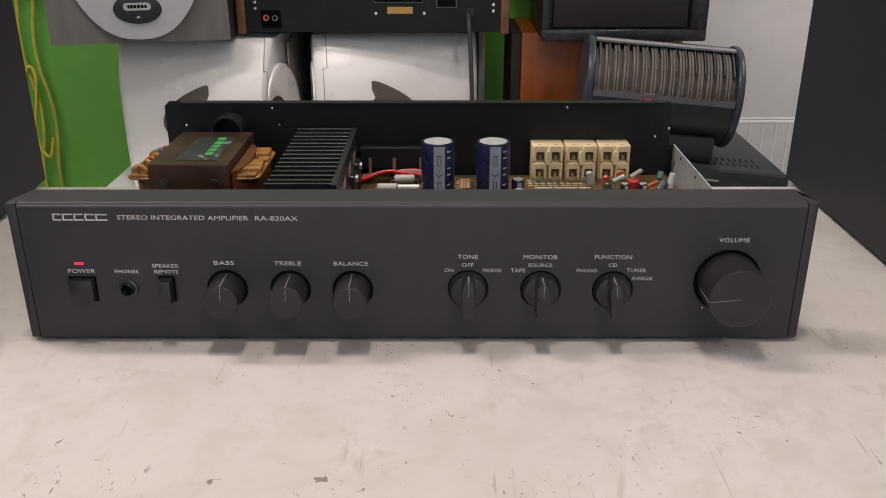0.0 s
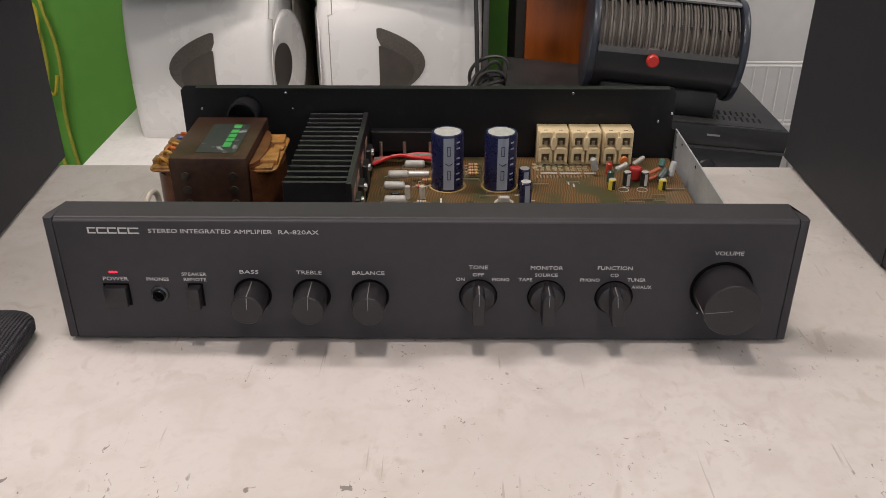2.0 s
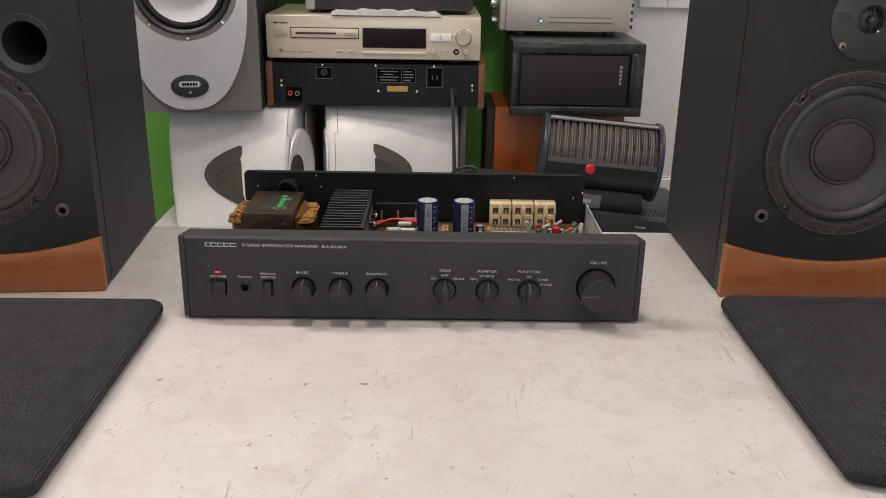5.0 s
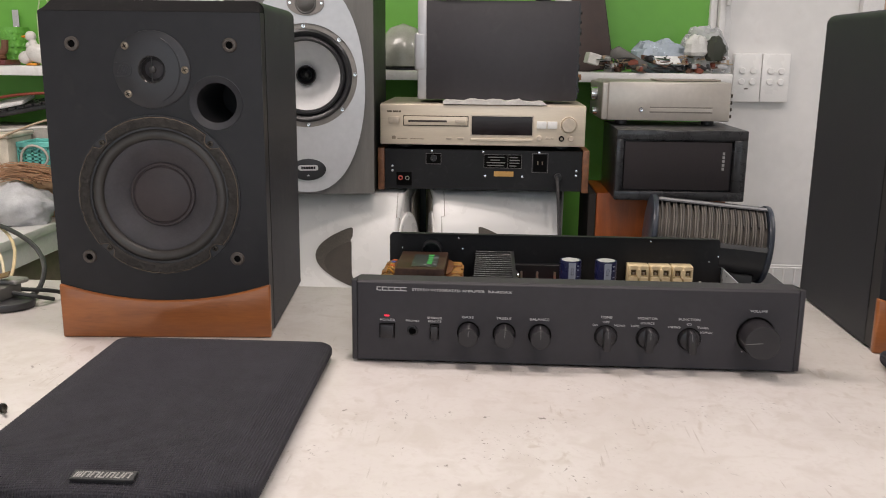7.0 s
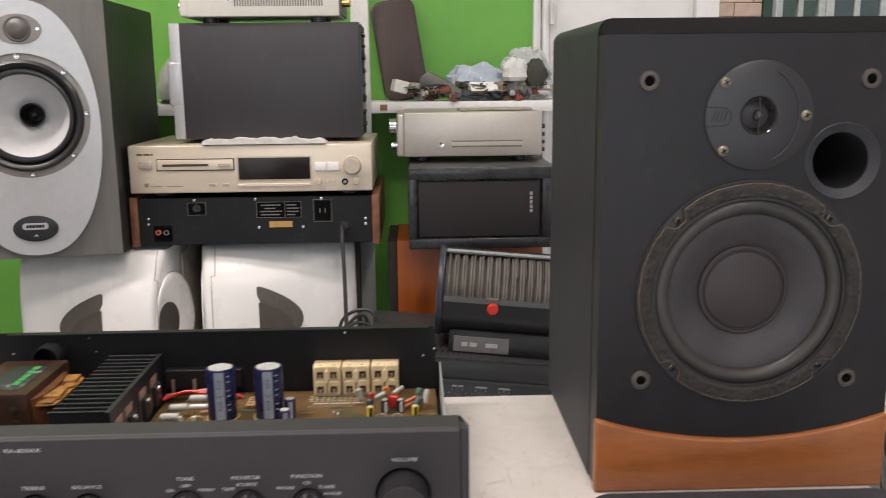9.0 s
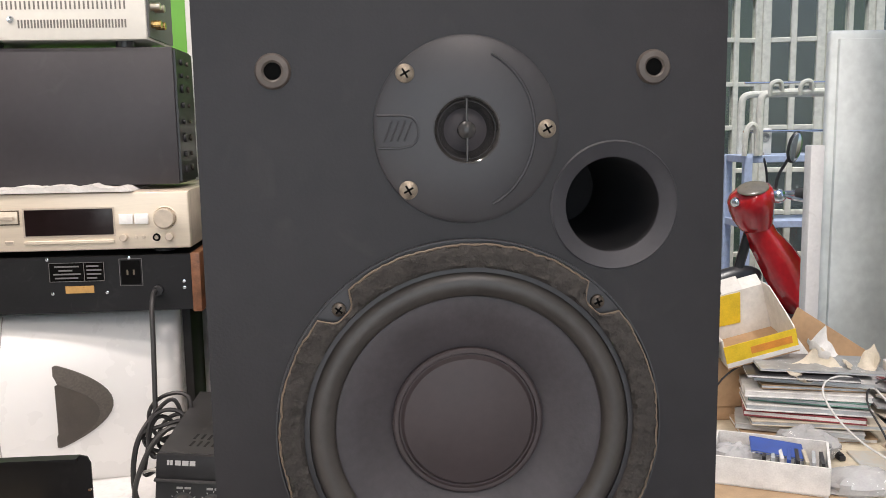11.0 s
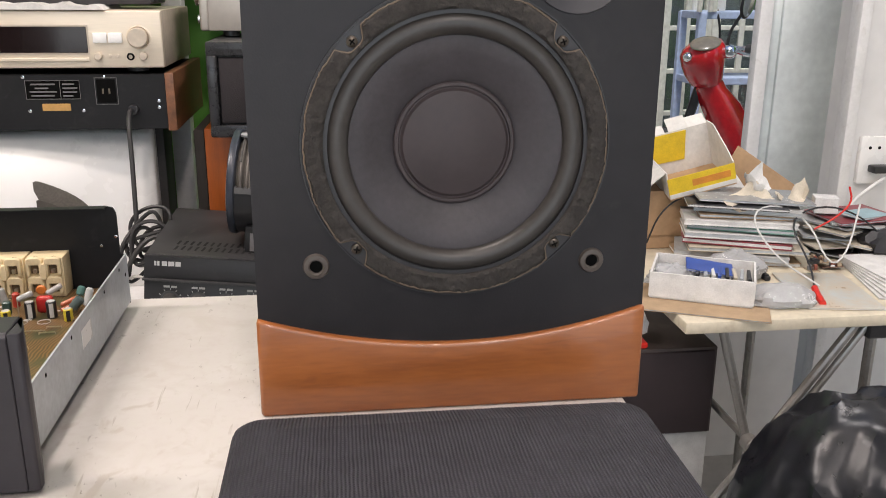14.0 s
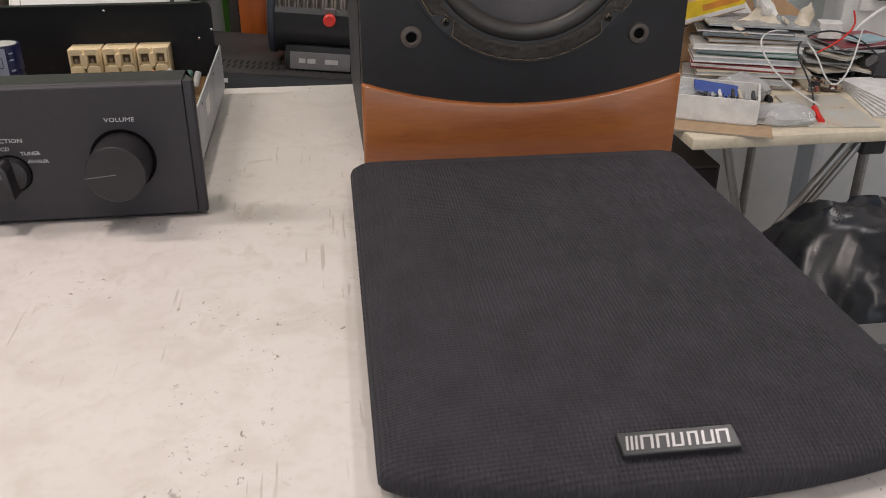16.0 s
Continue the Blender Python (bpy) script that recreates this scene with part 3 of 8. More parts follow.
# Flat black discs round the knobs paint the shade inside their wells.
for x, name in ((-0.1070, "bass_knob"), (-0.0716, "treble_knob"), (-0.0366, "balance_knob")):
    k = part(name, rod(0.0098, 0.0195, 40, 0.0006, r2=0.0094, m=facing(x, 0.001, 0.0335)), KNOB_BLACK, front, "round black knob with a pointer line")
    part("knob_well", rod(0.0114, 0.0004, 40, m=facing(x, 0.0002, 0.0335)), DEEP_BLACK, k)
    part("pointer", pointer(None, 0.0097, 0.0186, 0.001), LINE, k)
    k.children[-1].data.transform(facing(x, 0.0, 0.0335) @ pose(0, 0, 0, 0, 0, -4 if name != "balance_knob" else 0))
for x, name, turn in ((0.0280, "tone_selector", 0), (0.0687, "monitor_selector", 0), (0.1090, "function_selector", 6)):
    b = lathe([(0.0, 0.0065), (0.006, 0.006), (0.0094, 0.0045), (0.0104, 0.002), (0.0106, 0.0)], 36)
    pr = prism([(-0.0035, -0.0104), (0.0035, -0.0104), (0.0036, 0.0070), (0.0020, 0.0104), (-0.0020, 0.0104), (-0.0036, 0.0070)], 0.0168, 0.0006, 2)
    merge(b, pr)
    b.transform(facing(x, 0.0, 0.0342) @ pose(0, 0, 0, 0, 0, turn))
    k = part(name, b, KNOB_BLACK, front, "black selector knob with a finger bar")
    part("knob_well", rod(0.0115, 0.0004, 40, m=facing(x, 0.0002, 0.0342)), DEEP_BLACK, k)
    b = box(-0.0003, 0.0003, 0.0102, 0.0106, 0.006, 0.0164)
    box(-0.0002, 0.0002, 0.003, 0.0098, 0.0168, 0.0170, bm=b)
    b.transform(facing(x, 0.0, 0.0342) @ pose(0, 0, 0, 0, 0, turn))
    part("pointer", b, LINE, k)
k = part("volume_knob", rod(0.0170, 0.0245, 56, 0.0006, r2=0.0166, m=facing(0.1726, 0.0, 0.0403)), KNOB_BLACK, front, "large round black volume knob")
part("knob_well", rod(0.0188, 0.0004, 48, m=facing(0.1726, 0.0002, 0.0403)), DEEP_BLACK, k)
b = pointer(None, 0.0168, 0.0245, 0.0)
b.transform(facing(0.1726, 0.0, 0.0403) @ pose(0, 0, 0, 0, 0, 96))
part("pointer", b, LINE, k)
part("index_dot", rod(0.0006, 0.0002, 10, m=facing(0.1605, 0, 0.0236)), INK, front)

# print and controls sit a little towards the volume end
for ob in front.children_recursive:
    ob.data.transform(Matrix(((1, 0, 0, 0.0031), (0, 1, 0, 0), (-0.0075, 0, 1, -0.0002), (0, 0, 0, 1))))

# transformer
trafo = part("transformer", box(-0.194, -0.136, 0.150, 0.240, 0.0085, 0.0605, 0.0015, 2), CORE, amp, "brown varnished steel transformer core")
for x in (-0.181, -0.146):
    for z in (0.0475, 0.0365, 0.0255):
        part("core_bolt", lathe([(0.0034, 0), (0.0032, 0.0009), (0, 0.0013)], 16, m=facing(x, 0.146, z)), DARK_SCREW, trafo)
lab = part("label_plate", box(-0.176, -0.146, 0.160, 0.221, 0.0606, 0.0609), plain("worn_black_label", (0.03, 0.032, 0.034), 0.35, spots=0.9, spot_colour=(0.33, 0.34, 0.35), spot_scale=45), trafo, "scuffed black and silver label")
b = bars([(-0.021, 0.008), (-0.010, 0.007), (0.0, 0.007), (0.009, 0.007), (0.019, 0.009)], 0.0060, pose(-0.1555, 0.195, 0.0610, 0, 0, -90))
part("label_print", b, plain("green_print", (0.05, 0.34, 0.08), 0.5), lab, "green printed bars")
for s in (-1, 1):
    x0 = -0.1635 + s * 0.0285
    b = bmesh.new()
    n = 18
    for k in range(5):
        rr = 0.020 - 0.003 * k
        pts = [(x0 + s * (rr * math.sin(math.pi * i / n)), 0.189 - 0.036 * math.cos(math.pi * i / n)) for i in range(n + 1)]
        prism(pts if s < 0 else pts[::-1], 0.034 + 0.0026 * k, bm=b, m=Matrix.Translation((0, 0, 0.010)))
    part("winding", b, COPPER, trafo, "dark copper winding")
    b = prism(round_rect(0.020, 0.072, 0.007, cx=x0 + s * 0.0095, cy=0.189), 0.0018, 0.0005, 1, m=Matrix.Translation((0, 0, 0.0475)))
    part("bobbin_flange", b, VARNISH, trafo, "amber varnished paper bobbin")
    for k in range(7):
        y = 0.160 + 0.0095 * k
        b = box(x0 + s * 0.002, x0 + s * (0.0165 + 0.0012 * (k * 5 % 3)), y - 0.0052, y + 0.0051, 0.0490, 0.0512 + 0.0007 * (k * 7 % 4), 0.0010, 2)
        part("paper_fold", b, VARNISH, trafo)
rnd = random.Random(4)
for k, (y, c) in enumerate(((0.160, (0.55, 0.27, 0.04)), (0.175, (0.6, 0.35, 0.08)), (0.186, (0.65, 0.16, 0.03)), (0.196, (0.55, 0.3, 0.06)), (0.210, (0.10, 0.14, 0.5)), (0.222, (0.6, 0.12, 0.02)))):
    b = tube([(-0.194, y, 0.050), (-0.202, y - 0.004, 0.060 - 0.001 * k), (-0.2065, y + 0.006, 0.048), (-0.203, y + 0.012, 0.028), (-0.196, y + 0.01, 0.012)], 0.0013, 6)
    part("lead_wire", b, plain("wire_colour_%d" % k, c, 0.4), amp, "coloured insulated wire")
b = tube([(-0.204, 0.120, 0.010), (-0.2045, 0.118, 0.036), (-0.2035, 0.130, 0.043), (-0.202, 0.142, 0.036), (-0.203, 0.140, 0.010)], 0.0022, 8)
part("lead_wire", b, plain("ivory_wire", (0.55, 0.50, 0.42), 0.45), amp, "thick ivory wire loop")
b = lathe([(0.0125, 0.0), (0.0125, 0.022), (0.0110, 0.022), (0.0110, 0.0)], 32, m=facing(-0.158, 0.2619, 0.060))
part("cable_bushing", b, BLACK_PLASTIC, amp, "black plastic mains cable bush")

# heat sink
HS = mat("black_anodised", (0.024, 0.024, 0.026), 0.34, 0.2, var=0.15, scale=60)
sink = part("heat_sink", box(-0.0580, -0.0540, 0.106, 0.254, 0.0085, 0.0600, 0.0003, 1), HS, amp, "black finned aluminium heat sink")
for k in range(15):
    y = 0.107 + 0.0101 * k
    part("fin", box(-0.1022, -0.0579, y, y + 0.0026, 0.012, 0.0597 if 0 < k < 14 else 0.0604, 0.0003, 1), HS, sink)

# circuit board and its pieces
pcb = part("circuit_board", box(-0.050, 0.204, 0.030, 0.258, 0.0165, 0.0180), BOARD, amp, "green-brown board with copper traces")
for x, y in ((0.0125, 0.197), (0.0545, 0.197)):
    cap = part("large_capacitor", lathe([(0.0125, 0.018), (0.0128, 0.020), (0.0128, 0.0632), (0.0122, 0.0645), (0.0105, 0.0645)], 40, m=Matrix.Translation((x, y, 0))), CAP_BLUE, pcb, "tall navy electrolytic capacitor")
    part("can_top", lathe([(0.0106, 0.0642), (0.0106, 0.0644), (0.0, 0.0642)], 40, m=Matrix.Translation((x, y, 0))), CAP_TOP, cap, "pale brushed metal top")
    b = bmesh.new()
    a0, n = radians(-104), 6
    arc = [a0 + radians(38) * i / n for i in range(n + 1)]
    vs = [[b.verts.new((x + 0.01292 * math.cos(a), y + 0.01292 * math.sin(a), z)) for a in arc] for z in (0.020, 0.0632)]
    for i in range(n):
        b.faces.new((vs[0][i], vs[0][i + 1], vs[1][i + 1], vs[1][i]))
    part("polarity_stripe", b, CAP_STRIPE, cap, "grey minus stripe")
    b = bmesh.new()
    at = pose(x + 0.01300 * math.cos(radians(-85)), y + 0.01300 * math.sin(radians(-85)), 0, 0, 0, 5)
    for z in (0.0325, 0.0525):
        for x0, x1, z0, z1 in ((-0.0014, -0.0010, -0.0035, 0.0035), (0.0010, 0.0014, -0.0035, 0.0035), (-0.0014, 0.0014, 0.0035, 0.0039), (-0.0014, 0.0014, -0.0039, -0.0035)):
            box(x0, x1, -0.0002, 0.0002, z + z0, z + z1, bm=b, m=at)
    for sgn in (-1, 1):
        box(-0.0003, 0.0036, -0.0002, 0.0002, -0.0002, 0.0002, bm=b, m=at @ pose(0, 0, 0.0405, 0, -35 if sgn > 0 else -145, 0))
    part("minus_mark", b, CAP_BLUE, cap)
    b = bmesh.new()
    for z in (0.028, 0.033, 0.041, 0.046, 0.054, 0.059):
        a = radians(-50)
        box(-0.0016, 0.0016, -0.00015, 0.00015, -0.0006, 0.0006, bm=b, m=pose(x + 0.0129 * math.cos(a), y + 0.0129 * math.sin(a), z, 0, 0, 40))
    part("print_mark", b, CAP_STRIPE, cap, "pale printed bars")
    part("base_ring", lathe([(0.0132, 0.0181), (0.0150, 0.0181), (0.0150, 0.0186), (0.0132, 0.0186)], 32, m=Matrix.Translation((x, y, 0))), plain("tan_ring", (0.42, 0.30, 0.12), 0.5), cap)
DARK_SLOT = plain("dark_slot", (0.13, 0.085, 0.04), 0.7)
for k in range(3):
    x0 = 0.0885 + 0.0272 * k
    j = part("phono_socket_block", box(x0, x0 + 0.0258, 0.2425, 0.2610, 0.018, 0.0478, 0.0006, 2), JACK_CREAM, pcb, "cream plastic phono socket block")
    for dx in (0.0066, 0.0192):
        for z in (0.0272, 0.0415):
            cx = x0 + dx
            U = [(-0.0056, -0.0060), (-0.0032, -0.0060), (-0.0032, 0.0018), (0.0032, 0.0018), (0.0032, -0.0060), (0.0056, -0.0060), (0.0056, 0.0058), (0.0034, 0.0072), (-0.0034, 0.0072), (-0.0056, 0.0058)]
            fr = part("socket_frame", prism(U, 0.0042, 0.0005, 1, m=facing(cx, 0.2427, z)), JACK_CREAM, j)
            part("contact_slot", box(cx - 0.0031, cx + 0.0031, 0.2418, 0.2424, z - 0.0052, z + 0.0018), DARK_SLOT, fr)
            part("contact_tab", box(cx - 0.0013, cx + 0.0013, 0.2398, 0.2418, z - 0.0045, z - 0.0015, 0.0003, 1), COPPER_WIRE, fr)
        part("top_notch", box(x0 + dx - 0.0016, x0 + dx + 0.0016, 0.2422, 0.2455, 0.0466, 0.0480), DARK_SLOT, j)
    part("centre_post", prism([(-0.0020, -0.006), (0.0020, -0.006), (0.0026, 0.0), (0.0014, 0.006), (-0.0014, 0.006), (-0.0026, 0.0)], 0.0052, 0.0006, 1, m=facing(x0 + 0.0129, 0.2427, 0.0385)), JACK_CREAM, j)


def axial(name, x, y, z, length, r, turn, material, label, bands=()):
    """An axial component with its two legs."""
    m = pose(x, y, z, 0, 0, turn)
    b = rod(r, length, 14, r * 0.35, m=m @ pose(-length / 2, 0, 0, 0, 90, 0))
    p = part(name, b, material, pcb, label)
    w = tube([(-length / 2 - 0.003, 0, 0.0182 - z), (-length / 2 - 0.0028, 0, 0), (length / 2 + 0.0028, 0, 0), (length / 2 + 0.003, 0, 0.0182 - z)], 0.0004, 5, m=m, rounds=1)
    part("leg_wire", w, COPPER_WIRE, p)
    for at, c in bands:
        part("colour_band", rod(r * 1.04, length * 0.1, 12, m=m @ pose(-length / 2 + at * length, 0, 0, 0, 90, 0)), plain("band", c, 0.5), p)
    return p


def radial(name, x, y, r, h, material, label, stripe=None, tilt=0.0, turn=0.0):
    m = pose(x, y, 0.018, tilt, 0, turn)
    p = part(name, rod(r, h, 18, r * 0.18, m=m), material, pcb, label)
    part("can_top", rod(r * 0.8, 0.0002, 16, m=m @ Matrix.Translation((0, 0, h - 0.00005))), CAP_TOP, p)
    if stripe:
        b = bmesh.new()
        vs = [[b.verts.new((r * 1.03 * math.cos(a), r * 1.03 * math.sin(a), z)) for a in (radians(-100 + 12 * i) for i in range(5))] for z in (h * 0.08, h * 0.92)]
        for i in range(4):
            b.faces.new((vs[0][i], vs[0][i + 1], vs[1][i + 1], vs[1][i]))
        b.transform(m)
        part("polarity_stripe", b, stripe, p)
    return p


for x, y, turn in ((-0.0145, 0.222, 0), (-0.027, 0.200, 3), (-0.029, 0.178, 0), (-0.027, 0.152, 2)):
    axial("power_resistor", x, y, 0.0265, 0.0165, 0.0033, turn, CERAMIC, "grey ceramic power resistor")
for x, y, turn in ((-0.009, 0.188, 0), (-0.004, 0.200, 10), (0.034, 0.232, 0), (0.034, 0.226, 0), (0.034, 0.220, 0), (0.034, 0.214, 0)):
    axial("resistor", x, y, 0.0215, 0.008, 0.0016, turn, plain("tan_resistor", (0.40, 0.24, 0.12), 0.5), "small tan carbon resistor", ((0.25, (0.4, 0.05, 0.03)), (0.5, (0.1, 0.05, 0.02)), (0.75, (0.45, 0.3, 0.05))))
for y in (0.118, 0.142, 0.180, 0.212):
    t = part("power_transistor", box(-0.0540, -0.0495, y, y + 0.016, 0.022, 0.042, 0.0008, 1), BLACK_PLASTIC, amp, "black power transistor")
    part("mica_sheet", box(-0.0545, -0.0539, y - 0.001, y + 0.017, 0.021, 0.049), plain("pink_mica", (0.42, 0.25, 0.18), 0.5), t)
    part("clamp_screw", lathe([(0.0032, 0), (0.003, 0.0018), (0, 0.0026)], 14, m=pose(-0.0495, y + 0.008, 0.038, 0, 90, 0)), CHROME, t)
for k, c in enumerate(((0.55, 0.02, 0.02), (0.55, 0.02, 0.02), (0.08, 0.13, 0.09), (0.10, 0.15, 0.11), (0.55, 0.02, 0.02))):
    b = tube([(-0.050, 0.232 + 0.003 * k, 0.022), (-0.030, 0.238 + 0.002 * k, 0.029 - 0.0015 * k), (-0.012, 0.233 + 0.003 * k, 0.027), (0.008, 0.241, 0.022 + 0.001 * k), (0.022, 0.240, 0.020)], 0.0015, 7)
    part("lead_wire", b, plain("lead_colour_%d" % k, c, 0.4), amp, "red or green lead")
for x in (-0.044, -0.024, -0.002):
    part("solder_post", rod(0.0015, 0.018, 8, m=Matrix.Translation((x, 0.247, 0.018))), COPPER_WIRE, pcb)
part("terminal_strip", box(-0.052, 0.020, 0.250, 0.2605, 0.026, 0.044, 0.0005, 1), STEEL_BLACK, amp, "black terminal bracket")
for x, y, r, h in ((0.0735, 0.190, 0.0048, 0.0185), (0.0725, 0.164, 0.0048, 0.0185), (0.0770, 0.132, 0.0036, 0.010)):
    radial("small_capacitor", x, y, r, h, CAP_BLUE, "small blue electrolytic capacitor", CAP_STRIPE)
CAN_BLACK = plain("black_sleeve", (0.015, 0.015, 0.017), 0.35)
for x, y in ((0.157, 0.199), (0.171, 0.199)):
    p = radial("small_capacitor", x, y, 0.0034, 0.0120, CAN_BLACK, "small black electrolytic capacitor", plain("pale_mark", (0.55, 0.55, 0.54), 0.5))
for x, y in ((0.144, 0.191), (0.184, 0.191)):
    radial("small_capacitor", x, y, 0.0031, 0.0090, plain("yellow_sleeve", (0.62, 0.50, 0.04), 0.4), "small yellow capacitor", plain("black_stripe", (0.02, 0.02, 0.02), 0.4))
part("film_capacitor", box(0.1592, 0.1705, 0.2035, 0.2095, 0.019, 0.0315, 0.0028, 3), plain("red_lacquer", (0.42, 0.025, 0.022), 0.25), pcb, "glossy red film capacitor")
part("ceramic_disc", rod(0.0036, 0.0022, 20, 0.0009, m=facing(0.1580, 0.2240, 0.0300)), plain("orange_lacquer", (0.58, 0.17, 0.03), 0.45), pcb, "orange ceramic disc")
for x, y, z, r, ln, turn, tilt, c, what in (
        (0.1430, 0.1965, 0.0215, 0.0030, 0.0100, 80, 84, (0.035, 0.065, 0.055), "dark green lacquered capacitor"),
        (0.1440, 0.2120, 0.0215, 0.0026, 0.0110, 0, 88, (0.42, 0.05, 0.03), "small red film capacitor"),
        (0.1345, 0.2180, 0.0225, 0.0028, 0.0115, 170, 76, (0.34, 0.35, 0.33), "grey lacquered capacitor"),
        (0.1480, 0.2030, 0.0300, 0.0021, 0.0110, 15, 22, (0.36, 0.36, 0.34), "grey axial capacitor"),
        (0.1640, 0.2140, 0.0300, 0.0020, 0.0115, 25, 24, (0.36, 0.34, 0.31), "grey axial capacitor"),
        (0.1745, 0.2080, 0.0235, 0.0017, 0.0130, 20, 18, (0.44, 0.13, 0.06), "brown-red resistor"),
        (0.1755, 0.2040, 0.0210, 0.0015, 0.0120, 22, 14, (0.40, 0.10, 0.05), "brown-red resistor"),
        (0.1835, 0.2010, 0.0225, 0.0034, 0.0105, 30, 46, (0.06, 0.085, 0.080), "dark green lacquered capacitor"),
        (0.1865, 0.2120, 0.0285, 0.0028, 0.0070, 60, 60, (0.07, 0.16, 0.14), "green lacquered capacitor"),
        (0.1925, 0.2040, 0.0235, 0.0026, 0.0130, 50, 68, (0.46, 0.47, 0.46), "pale lacquered capacitor")):
    b = rod(r, ln, 12, r * 0.4, m=pose(x, y, z, 0, 90 - tilt, turn))
    p = part("film_capacitor", b, plain("lacquer", c, 0.3), pcb, what)
    part("leg_wire", tube([(x, y, 0.0182), (x, y, z + 0.0005)], 0.0004, 5, rounds=0), COPPER_WIRE, p)
b = bmesh.new()
for x, y in ((0.153, 0.190), (0.168, 0.190)):
    tube([(x + 0.0042 * math.cos(radians(a)), y + 0.0042 * math.sin(radians(a)), 0.0183) for a in range(0, 361, 30)], 0.00025, 4, bm=b, rounds=0)
part("board_print", b, INK, pcb, "white printed rings")
for k in range(4):
    sp = random.Random(k)
    part("board_print", bars([(-0.025 + 0.0052 * i + sp.uniform(-0.0008, 0.0008), sp.uniform(0.0022, 0.0044)) for i in range(9)], 0.0018, pose(0.112, 0.230 + 0.0042 * k, 0.0181)), plain("cream_print", (0.50, 0.45, 0.30), 0.5), pcb, "rows of printed pin numbers")
b = tube([(0.047, 0.150, 0.018), (0.050, 0.152, 0.0275), (0.060, 0.152, 0.0275), (0.064, 0.150, 0.018)], 0.0012, 6, rounds=1)
j = part("jumper", b, plain("white_lead", (0.6, 0.58, 0.54), 0.5), pcb, "white sleeved jumper")
part("signal_transistor", box(0.051, 0.0595, 0.149, 0.153, 0.0255, 0.0300, 0.0008, 1), CERAMIC, pcb)
for x, y in ((0.030, 0.150), (-0.028, 0.190), (-0.028, 0.168), (0.052, 0.143), (0.0830, 0.148)):
    part("signal_transistor", box(x - 0.003, x + 0.003, y - 0.002, y + 0.002, 0.019, 0.0255, 0.0006, 1), BLACK_PLASTIC, pcb, "small black transistor")
b = bmesh.new()
for k in range(16):
    box(0.086 + 0.0028 * k, 0.0870 + 0.0028 * k, 0.2125, 0.2175, 0.0181, 0.0192, 0.0002, 1, bm=b)
part("solder_row", b, COPPER_WIRE, pcb, "row of small solder bridges")
part("board_print", bars([(-0.018, 0.014), (0.0, 0.018), (0.016, 0.010)], 0.0022, pose(0.115, 0.2235, 0.0181)), INK, pcb, "white printed bars")
part("board_print", lettering("TH-AF-193", 0.024, 0.0034, pose(0.100, 0.144, 0.0181)), INK, pcb, "white board number")
b = bmesh.new()
for k in range(5):
    tube([(-0.022, 0.134 + 0.0025 * k, 0.0195), (0.022, 0.136 + 0.0024 * k, 0.0195)], 0.0006, 5, bm=b, rounds=0)
part("bus_wire", b, COPPER_WIRE, pcb, "row of bare tinned wires")
for x in (-0.0185, -0.007):
    part("spacer_post", rod(0.0022, 0.011, 10, 0.0005, m=Matrix.Translation((x, 0.172, 0.018))), plain("ivory_sleeve", (0.48, 0.45, 0.38), 0.5), pcb)
part("glass_fuse", rod(0.0026, 0.017, 14, 0.0003, m=pose(-0.019, 0.206, 0.0245, 0, 90, 0)), CAP_TOP, pcb, "glass fuse in its clips")

# dense small parts on the board
rng = random.Random(77)
TINTS = [plain("part_" + n, col, 0.4) for n, col in (("tan", (0.42, 0.26, 0.13)), ("rust", (0.50, 0.14, 0.05)), ("red", (0.45, 0.03, 0.025)), ("green", (0.06, 0.15, 0.10)), ("grey", (0.40, 0.40, 0.38)), ("black", (0.02, 0.02, 0.022)), ("yellow", (0.62, 0.50, 0.05)), ("orange", (0.60, 0.22, 0.04)), ("white", (0.60, 0.58, 0.54)))]
BANDS = ((0.25, (0.4, 0.05, 0.03)), (0.5, (0.08, 0.04, 0.02)), (0.75, (0.45, 0.3, 0.05)))
for k in range(26):
    x, y = (rng.uniform(-0.040, 0.072), rng.uniform(0.075, 0.165)) if k < 18 else (rng.uniform(0.080, 0.195), rng.uniform(0.060, 0.140))
    axial("resistor", x, y, 0.0205, 0.0072, 0.0014, rng.choice((0, 90, 0)) + rng.uniform(-3, 3), rng.choice((TINTS[0], TINTS[0], TINTS[4])), "small carbon resistor", BANDS)
for k in range(34):
    x, y = rng.uniform(-0.042, 0.190), rng.uniform(0.060, 0.228)
    ln = rng.uniform(0.006, 0.022)
    part("jumper", tube([(x, y, 0.0182), (x, y, 0.0196), (x + ln, y, 0.0196), (x + ln, y, 0.0182)], 0.00042, 5, rounds=0), COPPER_WIRE, pcb, "bare tinned jumper")
for k in range(20):
    x, y = rng.uniform(-0.040, 0.185), rng.uniform(0.070, 0.230)
    part("board_print", bars([(0, rng.uniform(0.003, 0.009))], 0.0013, pose(x, y, 0.0181, 0, 0, rng.choice((0, 90)))), INK, pcb, "white printed mark")

# ---- loudspeakers ----
PORT_DARK = plain("dark_port_tube", (0.022, 0.022, 0.025), 0.7)


